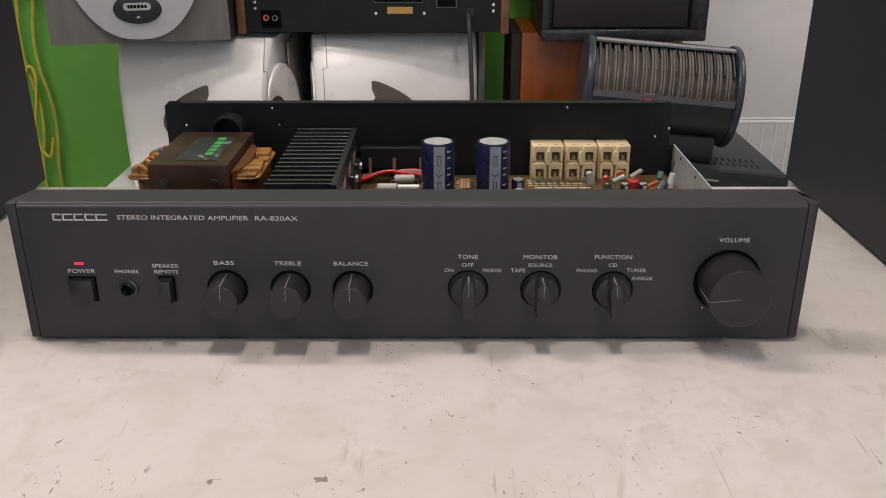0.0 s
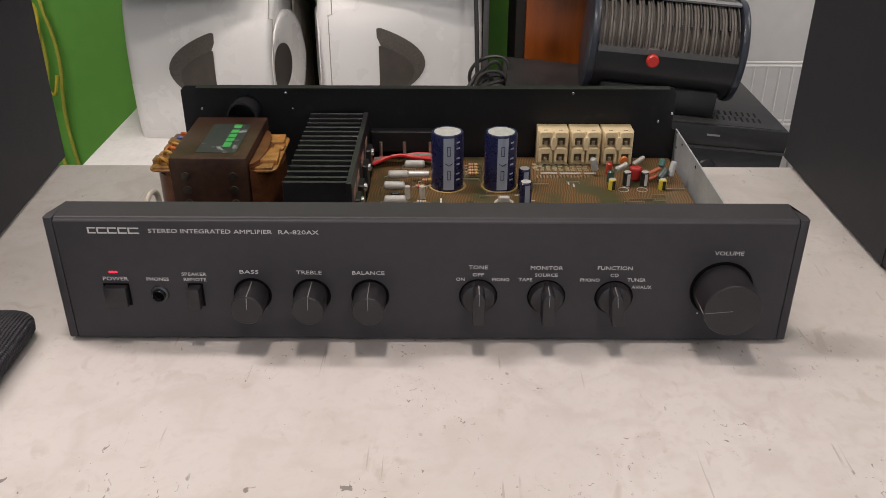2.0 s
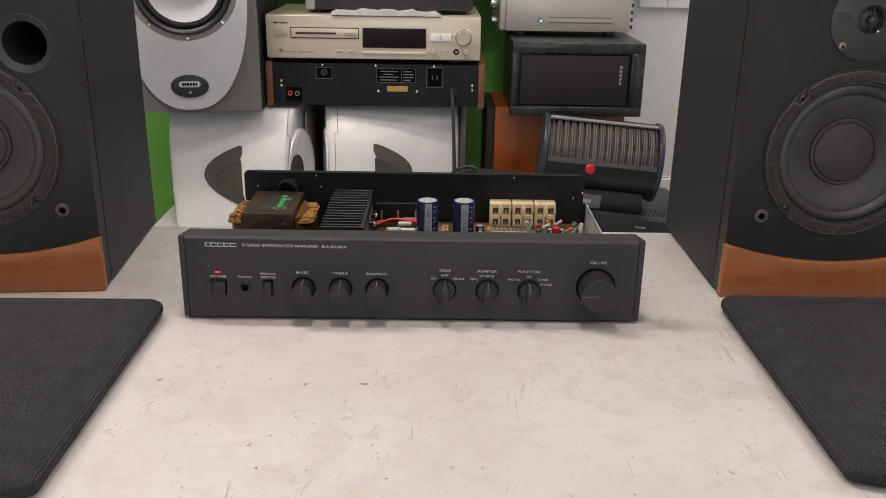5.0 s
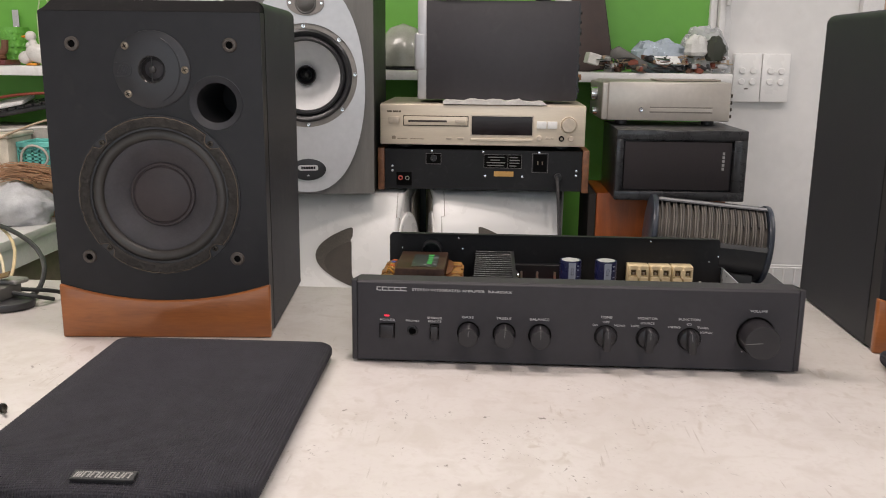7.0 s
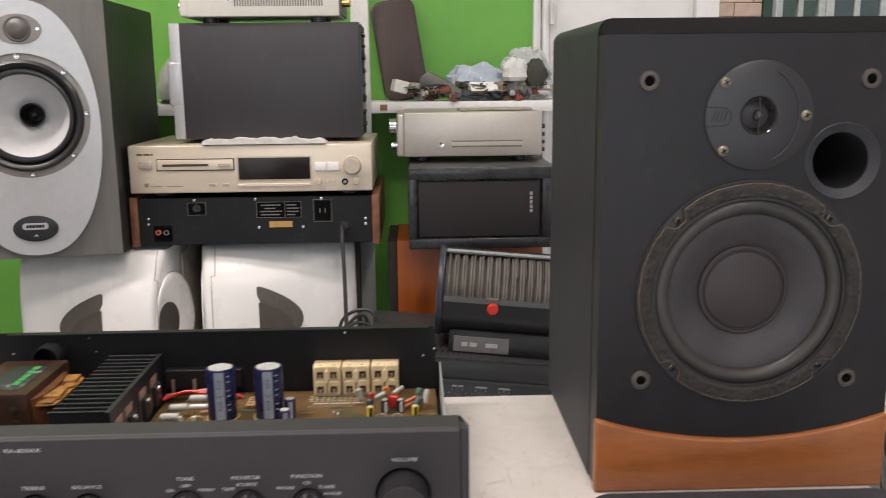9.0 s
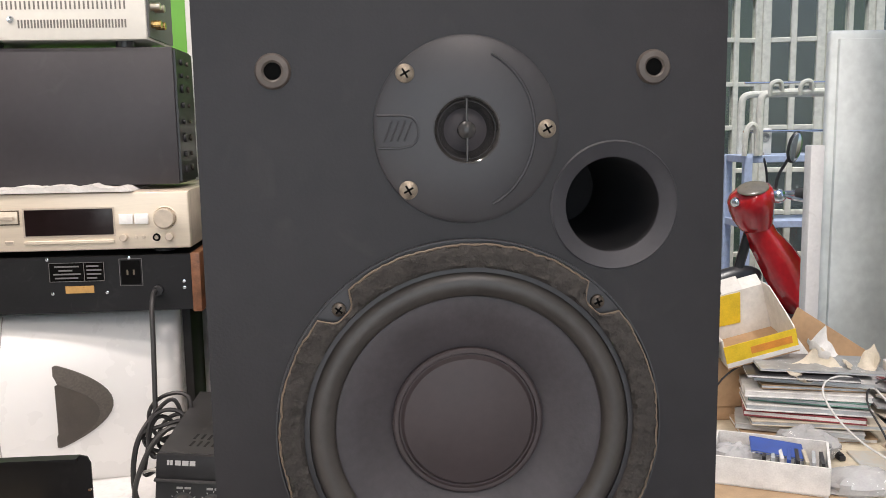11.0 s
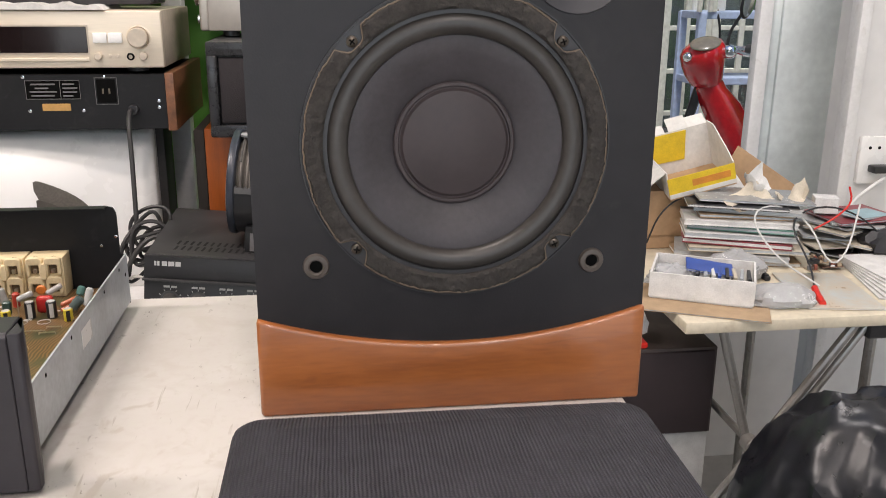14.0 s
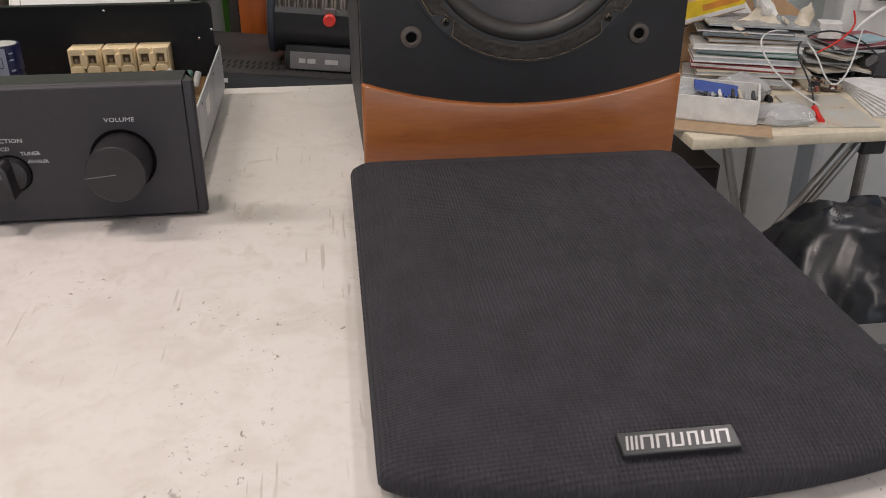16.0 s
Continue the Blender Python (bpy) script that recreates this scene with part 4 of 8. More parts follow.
def loudspeaker(label, m):
    sp = thing("bookshelf_speaker", label, "speaker", m, "pair of bookshelf speakers")
    W, D, HT = 0.1115, 0.222, 0.354
    b = bmesh.new()
    prism([(0.019, 0.003), (0.019, HT), (D, HT), (D, 0.003)], 2 * W, m=Matrix.Translation((-W, 0, 0)) @ AX, bm=b)
    bmesh.ops.delete(b, geom=[f for f in b.faces if all(v.co.y < 0.0195 for v in f.verts)], context="FACES")
    bmesh.ops.bevel(b, geom=[e for e in b.edges if min(v.co.z for v in e.verts) > HT - 0.001 and len(e.link_faces) == 2], offset=0.010, segments=5, affect="EDGES", profile=0.5)
    part("cabinet", b, VINYL, sp, "black ash vinyl cabinet")
    # front board, cut for the drivers and the port
    b = bmesh.new()
    outer = [(-W + 0.0004, 0.004), (W - 0.0004, 0.004), (W - 0.0004, HT - 0.0124), (-W + 0.0004, HT - 0.0124)]
    loops = [outer, ellipse(0.0268, 0.0268, 48, 0.0632, 0.2515), ellipse(0.0710, 0.0710, 72, 0, 0.1545), ellipse(0.0120, 0.0120, 32, 0, 0.2845)]
    edges = []
    for lp in loops:
        vs = [b.verts.new((x, y, 0)) for x, y in lp]
        edges += [b.edges.new((vs[i], vs[(i + 1) % len(vs)])) for i in range(len(vs))]
    bmesh.ops.triangle_fill(b, edges=edges, use_beauty=True, use_dissolve=False)
    ext = bmesh.ops.extrude_face_region(b, geom=b.faces[:])
    bmesh.ops.translate(b, verts=[v for v in ext["geom"] if isinstance(v, bmesh.types.BMVert)], vec=(0, 0, 0.0215))
    bmesh.ops.recalc_face_normals(b, faces=b.faces[:])
    b.transform(facing(0, 0.0188, 0))
    part("baffle", b, BAFFLE, sp, "satin black front board")
    xs = [-W + 0.0104 - 0.0100 * math.cos(radians(9 * k)) for k in range(11)]
    xs += [-x for x in reversed(xs)]
    b = bmesh.new()
    lines = []
    for y, rise in ((-0.0026, 0.0), (-0.0020, 0.06), (0.0186, 0.97), (0.0190, 1.0), (0.0190, 0.0)):
        lines.append([b.verts.new((x, y, HT - 0.0122 + rise * 0.0122 * math.sqrt(max(0.0, 1 - max(0.0, (abs(x) - W + 0.0104) / 0.0100) ** 2)))) for x in xs])
    for lo, hi in zip(lines, lines[1:] + lines[:1]):
        for i in range(len(xs) - 1):
            b.faces.new((lo[i], lo[i + 1], hi[i + 1], hi[i]))
    bmesh.ops.remove_doubles(b, verts=b.verts[:], dist=1e-5)
    bmesh.ops.recalc_face_normals(b, faces=b.faces[:])
    part("top_edge", b, EDGE_BLACK, sp, "sloped top edge with rounded ends")
    part("stuffing_board", box(-W + 0.004, W - 0.004, 0.135, 0.139, 0.01, HT - 0.01), DEEP_BLACK, sp)
    n = 24
    prof = [(-W - 0.0006, 0.0), (W + 0.0006, 0.0)] + [(W + 0.0006 - (2 * W + 0.0012) * k / n, 0.0412 + 0.0185 * (1 - 2 * k / n) ** 2) for k in range(n + 1)]
    part("plinth", prism(prof, 0.0085, 0.0024, 3, m=facing(0, 0.0020, 0)), CHERRY, sp, "cherry-stained wooden plinth with a curved top")
    for x, z in ((-0.0780, 0.0890), (0.0784, 0.0875), (-0.0792, 0.3095), (0.0792, 0.3095)):
        p = part("grille_socket", lathe([(0.0036, -0.006), (0.0036, 0.0015), (0.0044, 0.0022), (0.0066, 0.0018), (0.0074, 0.0)], 28, m=facing(x, -0.003, z)), plain("dusty_socket", (0.085, 0.07, 0.06), 0.5), sp, "ringed socket for a grille peg")
        part("socket_hole", rod(0.0037, 0.0002, 20, m=facing(x, -0.0031, z)), DEEP_BLACK, p)
    # tweeter
    tz = 0.2845
    tw = part("tweeter", lathe([(0.0142, 0.0006), (0.0138, 0.0020), (0.0370, 0.0020), (0.0390, 0.0010), (0.0392, 0.0)], 56, m=facing(0, -0.003, tz)), PLATE, sp, "round black tweeter plate")
    part("horn", lathe([(0.0142, 0.0021), (0.0130, 0.0012), (0.0105, -0.0040), (0.0085, -0.0085)], 40, m=facing(0, -0.003, tz)), plain("gloss_black", (0.03, 0.028, 0.027), 0.12, coat=0.6), tw, "glossy flared mouth")
    part("dome", lathe([(0.0105, -0.0075), (0.0080, -0.0062), (0.0045, -0.0045), (0.0, -0.0040)], 32, m=facing(0, -0.003, tz)), CONE, tw, "dark tweeter dome")
    b = box(-0.0005, 0.0005, -0.0045, -0.0025, -0.0132, 0.0132, 0.0003, 1, m=Matrix.Translation((0, 0, tz)))
    lathe([(0.0040, -0.0012), (0.0036, 0.0012), (0.0020, 0.0026), (0.0, 0.0030)], 24, bm=b, m=facing(0, -0.003, tz))
    part("phase_bar", b, plain("worn_black_gloss", (0.035, 0.034, 0.034), 0.25), tw, "thin bridge with a centre disc")
    for x, z in ((-0.0255, tz + 0.0235), (-0.0250, tz - 0.0245), (0.0335, tz)):
        s2 = part("screw", lathe([(0.0040, 0.0018), (0.0038, 0.0026), (0.0022, 0.0036), (0.0, 0.0040)], 20, m=facing(x, -0.003, z)), SCREW, tw, "dull cross-head screw")
        b = box(-0.0022, 0.0022, -0.0004, 0.0004, 0.0030, 0.0041)
        box(-0.0004, 0.0004, -0.0022, 0.0022, 0.0030, 0.0041, bm=b)
        b.transform(facing(x, -0.003, z) @ pose(0, 0, 0, 0, 0, 30))
        part("screw_slot", b, DEEP_BLACK, s2)
    arc = [radians(-66 + 132 * k / 20) for k in range(21)]
    m = facing(0, -0.0051, tz)
    part("raised_arc", tube([(-0.0020 + 0.0305 * math.cos(a), 0.0310 * math.sin(a) * 1.1, 0) for a in arc], 0.0007, 6, m=m, rounds=0), PLATE, tw, "raised arc")
    part("raised_frame", tube([(-0.0372, 0.0065, 0), (-0.0240, 0.0065, 0), (-0.0205, 0.0030, 0), (-0.0205, -0.0035, 0), (-0.0240, -0.0070, 0), (-0.0372, -0.0070, 0)], 0.0005, 6, m=m, rounds=1), PLATE, tw, "raised outline")
    for xa, xb in ((-0.0345, -0.0312), (-0.0317, -0.0284), (-0.0289, -0.0256), (-0.0261, -0.0228)):
        part("raised_stroke", tube([(xa, -0.0042, 0), (xb, 0.0040, 0)], 0.0005, 5, m=m, rounds=0), PLATE, tw)
    # port
    px, pz = 0.0632, 0.2515
    p = part("bass_port", lathe([(0.0204, -0.0045), (0.0205, -0.0032), (0.0212, -0.0024), (0.0262, -0.0002), (0.0272, 0.0008), (0.0279, 0.0)], 56, m=facing(px, -0.003, pz)), plain("matte_port_plastic", (0.042, 0.042, 0.048), 0.65), sp, "round flared bass port")
    part("port_tube", lathe([(0.0204, -0.120), (0.0204, -0.0044)], 48, m=facing(px, -0.003, pz)), PORT_DARK, p, "black tube")
    part("port_end", lathe([(0.0203, -0.119), (0.0, -0.119)], 32, m=facing(px, -0.003, pz)), PORT_DARK, p)
    # woofer
    wz = 0.1545
    wo = part("woofer", lathe([(0.0700, 0.0), (0.0700, 0.0012), (0.0834, 0.0012), (0.0842, 0.0)], 72, m=facing(0, -0.003, wz)), PLATE, sp, "woofer with a crumbling foam gasket")
    b = bmesh.new()
    n, nr = 300, 8
    rin, rings, rim = 0.0722, [], []
    rng = random.Random(11)
    for k in range(n):
        a = 2 * math.pi * k / n
        d = min(abs((a - radians(45 + 90 * q) + math.pi) % (2 * math.pi) - math.pi) for q in range(4)) / radians(6.2)
        ro = 0.0822 + rng.uniform(-0.00025, 0.00025) + 0.0007 * noise.noise(Vector((math.cos(a) * 11, math.sin(a) * 11, 0.7)))
        if d < 1:                          # a bay round each screw
            ro = 0.0748 + 0.0074 * d ** 4
        ca, sa = math.cos(a), math.sin(a)
        ring = [b.verts.new((rin * ca, rin * sa, -0.004))]
        for j in range(nr):
            r = rin + (ro - rin) * j / (nr - 1)
            h = 0.0046 - (0.0010 if j in (0, nr - 1) else 0.0) + 0.0017 * noise.noise(Vector((r * ca, r * sa, 0.3)) * 430) + rng.uniform(-0.00022, 0.00022)
            ring.append(b.verts.new((r * ca, r * sa, h)))
        ring.append(b.verts.new(((ro + 0.0002) * ca, (ro + 0.0002) * sa, 0.0010)))
        rim.append(((ro + 0.0001) * ca, (ro + 0.0001) * sa, 0.0036 + rng.uniform(-0.0002, 0.0002)))
        rings.append(ring)
    for k in range(n):
        p0, p1 = rings[k], rings[(k + 1) % n]
        for i in range(nr + 1):
            b.faces.new((p0[i], p1[i], p1[i + 1], p0[i + 1]))
    bmesh.ops.recalc_face_normals(b, faces=b.faces[:])
    b.transform(facing(0, -0.003, wz))
    gk = part("gasket", b, FOAM, wo, "crumbled black foam ring", 60)
    part("frayed_edge", tube(rim + rim[:1], 0.00050, 5, m=facing(0, -0.003, wz), rounds=0), plain("tan_glue_edge", (0.16, 0.12, 0.085), 0.6), gk, "tan glue line round the foam")
    part("basket_rim", lathe([(0.0834, 0.0), (0.0836, 0.0022), (0.0843, 0.0022), (0.0845, 0.0)], 96, m=facing(0, -0.003, wz)), PLATE, wo, "thin basket rim")
    prof = [(0.0722, -0.0042), (0.0712, -0.0036)] + [(0.0648 + 0.0060 * math.cos(math.pi * k / 12), -0.0026 + 0.0052 * math.sin(math.pi * k / 12)) for k in range(13)] + [(0.0580, -0.0030)]
    part("surround", lathe(prof, 96, m=facing(0, -0.003, wz)), RUBBER, wo, "half-roll rubber surround")
    part("cone", lathe([(0.0592, -0.0026), (0.0575, -0.0022), (0.0480, -0.0055), (0.0400, -0.0090), (0.0355, -0.0112), (0.0340, -0.0122)], 96, m=facing(0, -0.003, wz)), CONE, wo, "dark grey pulp cone")
    part("dust_cap", lathe([(0.0340, -0.0122), (0.0338, -0.0107), (0.0330, -0.0101), (0.0315, -0.0101), (0.0309, -0.0113), (0.0303, -0.0113), (0.0288, -0.0097), (0.0190, -0.0079), (0.0100, -0.0069), (0.0, -0.0066)], 72, m=facing(0, -0.003, wz)), DUSTCAP, wo, "brown-black dust cap with a moulded ring")
    for q in range(4):
        a = radians(45 + 90 * q)
        m = facing(0.0786 * math.cos(a), -0.003, wz + 0.0786 * math.sin(a)) @ pose(0, 0, 0, 0, 0, 20 + 31 * q)
        s2 = part("screw", lathe([(0.0031, 0.0012), (0.0029, 0.0028), (0.0016, 0.0036), (0.0, 0.0038)], 18, m=m), DARK_SCREW, wo, "dark cross-head screw")
        b = box(-0.0018, 0.0018, -0.0004, 0.0004, 0.0032, 0.0040)
        box(-0.0004, 0.0004, -0.0018, 0.0018, 0.0032, 0.0040, bm=b)
        b.transform(m)
        part("screw_slot", b, DEEP_BLACK, s2)
    return sp


loudspeaker("black bookshelf speaker, cherry plinth, grille off, on the workbench", pose(0.4320, 0.076, 0))
loudspeaker("black bookshelf speaker, cherry plinth, beside the amplifier's power button", pose(-0.4315, 0.0638, 0, 0, 0, 4.2))


def speaker_grille(label, m, badge_x):
    """A cloth-covered frame: raised middle, sloping margins, the lower edge bowed outwards."""
    g = thing("speaker_grille", label, "speaker grille", m, "pair of speaker grilles")
    w, back, fore, bow = 0.112, 0.155, -0.150, 0.0185

    def outline(d, z):
        r, pts = max(0.003, 0.014 - d * 0.4), []
        for sx, a0 in ((1, 0), (-1, 90)):
            for k in range(7):
                a = radians(a0 + 15 * k)
                pts.append((sx * (w - d - r) + r * math.cos(a), back - d - r + r * math.sin(a), z))
        r = 0.004
        pts += [(-w + d, fore + d + r, z), (-w + d + r * 0.3, fore + d + r * 0.3, z)]
        for k in range(1, 24):
            x = -1 + 2 * k / 24
            pts.append((x * (w - d), fore + d - bow * (1 - x * x), z))
        pts += [(w - d - r * 0.3, fore + d + r * 0.3, z), (w - d, fore + d + r, z)]
        return pts

    b = bmesh.new()
    rings = [[b.verts.new(p) for p in outline(d, z)] for d, z in ((0.002, 0.004), (0.0003, 0.007), (0.0, 0.012), (0.0012, 0.0145), (0.004, 0.0168), (0.009, 0.0182), (0.0265, 0.0228), (0.0280, 0.0233), (0.05, 0.0234), (0.08, 0.0234))]
    for lo, hi in zip(rings, rings[1:]):
        for i in range(len(lo)):
            b.faces.new((lo[i], lo[(i + 1) % len(lo)], hi[(i + 1) % len(lo)], hi[i]))
    b.faces.new(rings[-1])
    b.faces.new(rings[0][::-1])
    bmesh.ops.recalc_face_normals(b, faces=b.faces[:])
    part("cloth_cover", b, CLOTH, g, "black woven cloth over a frame", 60)
    part("frame", prism([(x, y) for x, y, z in outline(0.008, 0)], 0.0042), BLACK_PLASTIC, g)
    tip = pose(badge_x, -0.1530, 0.0205, 10, 0, 0)
    bd = part("badge", box(-0.0218, 0.0218, -0.0052, 0.0052, -0.001, 0.0020, 0.0004, 1, m=tip), BLACK_PLASTIC, g, "small black badge with silver bars")
    b = bmesh.new()
    top = tip @ Matrix(((1, 0.22, 0, 0), (0, 1, 0, 0), (0, 0, 1, 0.00205), (0, 0, 0, 1)))
    bars([(-0.0190, 0.0009), (-0.0173, 0.0009), (-0.0156, 0.0009)], 0.0062, top, b)
    for cx, cw, solid_top in ((-0.0118, 0.0048, True), (-0.0060, 0.0048, True), (-0.0004, 0.0044, False), (0.0052, 0.0040, True), (0.0108, 0.0046, False), (0.0164, 0.0048, True)):
        bars([(cx - cw / 2 + 0.0006, 0.0010), (cx + cw / 2 - 0.0005, 0.0010)], 0.0062, top, b)
        bars([(cx, cw)], 0.0009, top @ Matrix.Translation((0, 0.0027 if solid_top else -0.0027, 0)), b)
    part("badge_print", b, plain("silver_print", (0.40, 0.39, 0.38), 0.35, 0.6), bd)
    return g


speaker_grille("black cloth speaker grille lying flat on the workbench", pose(0.4190, -0.1165, 0, 0, 0, -0.6), -0.0045)
speaker_grille("black cloth speaker grille lying flat beside some loose screws", pose(-0.3510, -0.1430, 0, 0, 0, 0.6), 0.0065)

# ---- the stack of audio gear behind the bench ----
def low_table(name, label, x0, x1, y0, y1, top, material):
    t = thing(name, label, "table", pose((x0 + x1) / 2, (y0 + y1) / 2, FLOOR))
    w, d, h = (x1 - x0) / 2, (y1 - y0) / 2, top - FLOOR
    part("tabletop", box(-w, w, -d, d, h - 0.025, h, 0.002), material, t)
    for sx in (-1, 1):
        for sy in (-1, 1):
            part("leg", box(sx * (w - 0.03) - 0.02, sx * (w - 0.03) + 0.02, sy * (d - 0.03) - 0.02, sy * (d - 0.03) + 0.02, 0, h - 0.027, 0.002), material, t)
    return t


low_table("low_bench", "low white bench under the white speaker cabinets", -0.60, 0.085, 0.90, 1.42, -0.262, WHITE_WOOD)
low_table("side_table", "low side table under the paging amplifier", 0.090, 0.540, 0.68, 1.40, -0.2425, WHITE_WOOD)


def white_cabinet(label, x_ring, y_front, turn, side, width, grille_u):
    """Moulded white cabinet lying on its length: a bellied front with a half-oval grille, one end with a flared round port.
    side: +1, the port end at larger x; u runs from the port end to the plain end."""
    c = thing("white_speaker_cabinet", label, "speaker", pose(x_ring, y_front, -0.262, 0, 0, turn), "pair of white speaker cabinets")
    H, depth = 0.268, 0.30
    belly = ((0.0, 0.030), (0.02, 0.014), (0.05, 0.004), (0.09, -0.002), (0.13, -0.004), (0.165, -0.002), (0.195, 0.004), (0.215, 0.011), (0.230, 0.021), (0.245, 0.030), (0.258, 0.037), (0.268, 0.047))
    plainer = ((0.0, 0.022), (0.02, 0.014), (0.05, 0.011), (0.09, 0.009), (0.13, 0.008), (0.165, 0.009), (0.195, 0.012), (0.215, 0.016), (0.230, 0.020), (0.245, 0.026), (0.258, 0.034), (0.268, 0.048))

    def front_y(u, z):
        k = min(1.0, max(0.0, (u - 0.03) / (width - 0.07)))
        k = k * k * (3 - 2 * k)
        ys = [a[1] * (1 - k) + p[1] * k for a, p in zip(belly, plainer)]
        return float(np.interp(z, [a[0] for a in belly], ys)) + 0.012 * k

    zs = [a[0] for a in belly]
    us = [0.0, 0.003, 0.010] + [0.02 + (width - 0.032) * i / 14 for i in range(15)] + [width - 0.004, width]
    b = bmesh.new()
    rows = []
    for u in us:
        edge = 0.010 * max(0.0, 1 - min(u, width - u) / 0.010) ** 2
        row = []
        for z in zs:
            y = front_y(u, z) + edge
            slant = 0.23 * max(0.0, 0.10 - y) * max(0.0, 1 - u / 0.06) if side > 0 else 0.0
            row.append(b.verts.new((-side * (u + slant), y, z)))
        row += [b.verts.new((-side * u, depth, H)), b.verts.new((-side * u, depth, 0.0))]
        rows.append(row)
    for lo, hi in zip(rows, rows[1:]):
        for i in range(len(lo)):
            b.faces.new((lo[i], lo[(i + 1) % len(lo)], hi[(i + 1) % len(lo)], hi[i]))
    b.faces.new(rows[0])
    b.faces.new(rows[-1])
    bmesh.ops.recalc_face_normals(b, faces=b.faces[:])
    part("body", b, WHITE_PLASTIC, c, "glossy white moulded plastic", 50)
    # half-oval grille that follows the belly
    arc = [(0.0, 0.0640), (0.004, 0.0655)] + [(0.006 + 0.079 * math.sin(radians(a)) ** 1.9, 0.0655 * math.cos(radians(a))) for a in range(8, 173, 8)] + [(0.004, -0.0655), (0.0, -0.0640)]

    def skin(scale, lift, keep):
        g = bmesh.new()
        cx, n = 0.030, len(arc)
        rings = []
        for f in (1.0, 0.99, 0.8, 0.6, 0.4, 0.2, 0.05):
            ring = []
            for x, h in arc:
                u, w = keep(cx + (x * scale - cx) * f, h * scale * f)
                off = 0.002 if f == 1.0 else -lift
                ring.append(g.verts.new((-side * (grille_u + u), front_y(grille_u + u, 0.131 + w) + off, 0.131 + w)))
            rings.append(ring)
        for lo, hi in zip(rings, rings[1:]):
            for i in range(n):
                g.faces.new((lo[i], lo[(i + 1) % n], hi[(i + 1) % n], hi[i]))
        g.faces.new(rings[-1])
        bmesh.ops.recalc_face_normals(g, faces=g.faces[:])
        return g

    g = part("side_grille", skin(1.0, 0.0022, lambda u, w: (u, w)), GREY_MESH, c, "grey half-oval mesh grille", 60)
    part("mesh_panel", skin(0.985, 0.0032, lambda u, w: (u * 0.74 + 0.003, w * 0.76 - 0.013)), plain("dark_mesh", (0.070, 0.059, 0.049), 0.7, bump=0.6, bscale=1200), g, "darker mesh behind")
    # flared port in the end, and the speckled panel round it
    y_end = 0.100 if side > 0 else 0.050
    part("end_panel", prism([(y_end, 0.012), (y_end + 0.016, 0.250), (depth - 0.006, 0.256), (depth - 0.006, 0.012)], 0.004, 0.0015, 2, m=Matrix.Translation((-0.001 if side > 0 else -0.003, 0, 0)) @ AX), CREAM, c, "beige speckled end panel")
    tilt = radians(13 if side > 0 else 0)
    mid = Vector((-side * (0.0095 if side > 0 else 0.0), 0.042, 0.131))
    out, back, up = Vector((side * math.cos(tilt), -math.sin(tilt), 0)), Vector((side * math.sin(tilt), math.cos(tilt), 0)), Vector((0, 0, 1))
    g, rows = bmesh.new(), []
    for f, h in ((0.0, -0.0045), (0.05, -0.0025), (0.2, 0.0005), (0.5, 0.005), (0.8, 0.0085), (0.93, 0.0085), (1.0, 0.0045), (1.01, -0.008)):
        row = []
        for k in range(72):
            ca, sa = math.cos(2 * math.pi * k / 72), math.sin(2 * math.pi * k / 72)
            p, q = 0.039 * (1 - f) * ca + f * (0.0190 + 0.0660 * ca), 0.039 * (1 - f) * sa + f * 0.0925 * sa
            row.append(g.verts.new(mid + back * p + up * q + out * (h * (0.55 + 0.45 * ca) if f > 0.1 else h * 0.7)))
        rows.append(row)
    for lo, hi in zip(rows, rows[1:]):
        for k in range(72):
            g.faces.new((lo[k], lo[(k + 1) % 72], hi[(k + 1) % 72], hi[k]))
    bmesh.ops.recalc_face_normals(g, faces=g.faces[:])
    ring = part("port_ring", g, WHITE_PLASTIC, c, "flared white ring round a port", 50)
    m = Matrix.Translation(mid - out * 0.0042) @ Matrix.Rotation(-tilt * side, 4, "Z") @ Matrix.Rotation(radians(90 * side), 4, "Y")
    part("port_cloth", rod(0.0395, 0.003, 40, m=m), plain("dark_port_cloth", (0.05, 0.042, 0.036), 0.8, bump=0.4, bscale=900), ring)
    line = [(0.024 if z > 0.219 else 0.0175, z) for z in (0.02, 0.05, 0.09, 0.13, 0.165, 0.195, 0.2185, 0.2195, 0.230, 0.238, 0.246, 0.254, 0.262, 0.268)]
    part("seam", tube([(-side * u, front_y(u, z) - 0.0002, z) for u, z in line], 0.0009, 6, rounds=0), plain("seam_grey", (0.34, 0.32, 0.29), 0.7), c)
    if side < 0:
        part("rear_housing", box(0.02, width + 0.014, 0.10, 0.34, 0.0, 0.262, 0.004, 2), plain("dark_grey_housing", (0.055, 0.052, 0.050), 0.55), c, "dark grey rear housing")
    return c


white_cabinet("white moulded speaker cabinet under a grey speaker", -0.262, 0.998, 0, 1, 0.275, 0.118)
white_cabinet("white moulded speaker cabinet under a tuner with wooden cheeks", -0.206, 1.026, 7, -1, 0.285, 0.098)


# Added black box; stands in for the deep shade between the white cabinets.
c = thing("equipment_case", "black box added to darken the gap between the white cabinets", "case", pose(-0.235, 1.350, FLOOR))
part("body", box(-0.075, 0.085, 0, 0.17, 0, -FLOOR + 0.003, 0.004, 2), STEEL_BLACK, c)
part("front_plate", box(-0.068, 0.078, -0.004, 0.001, 0.02, -FLOOR - 0.006, 0.002, 2), BLACK_PLASTIC, c)


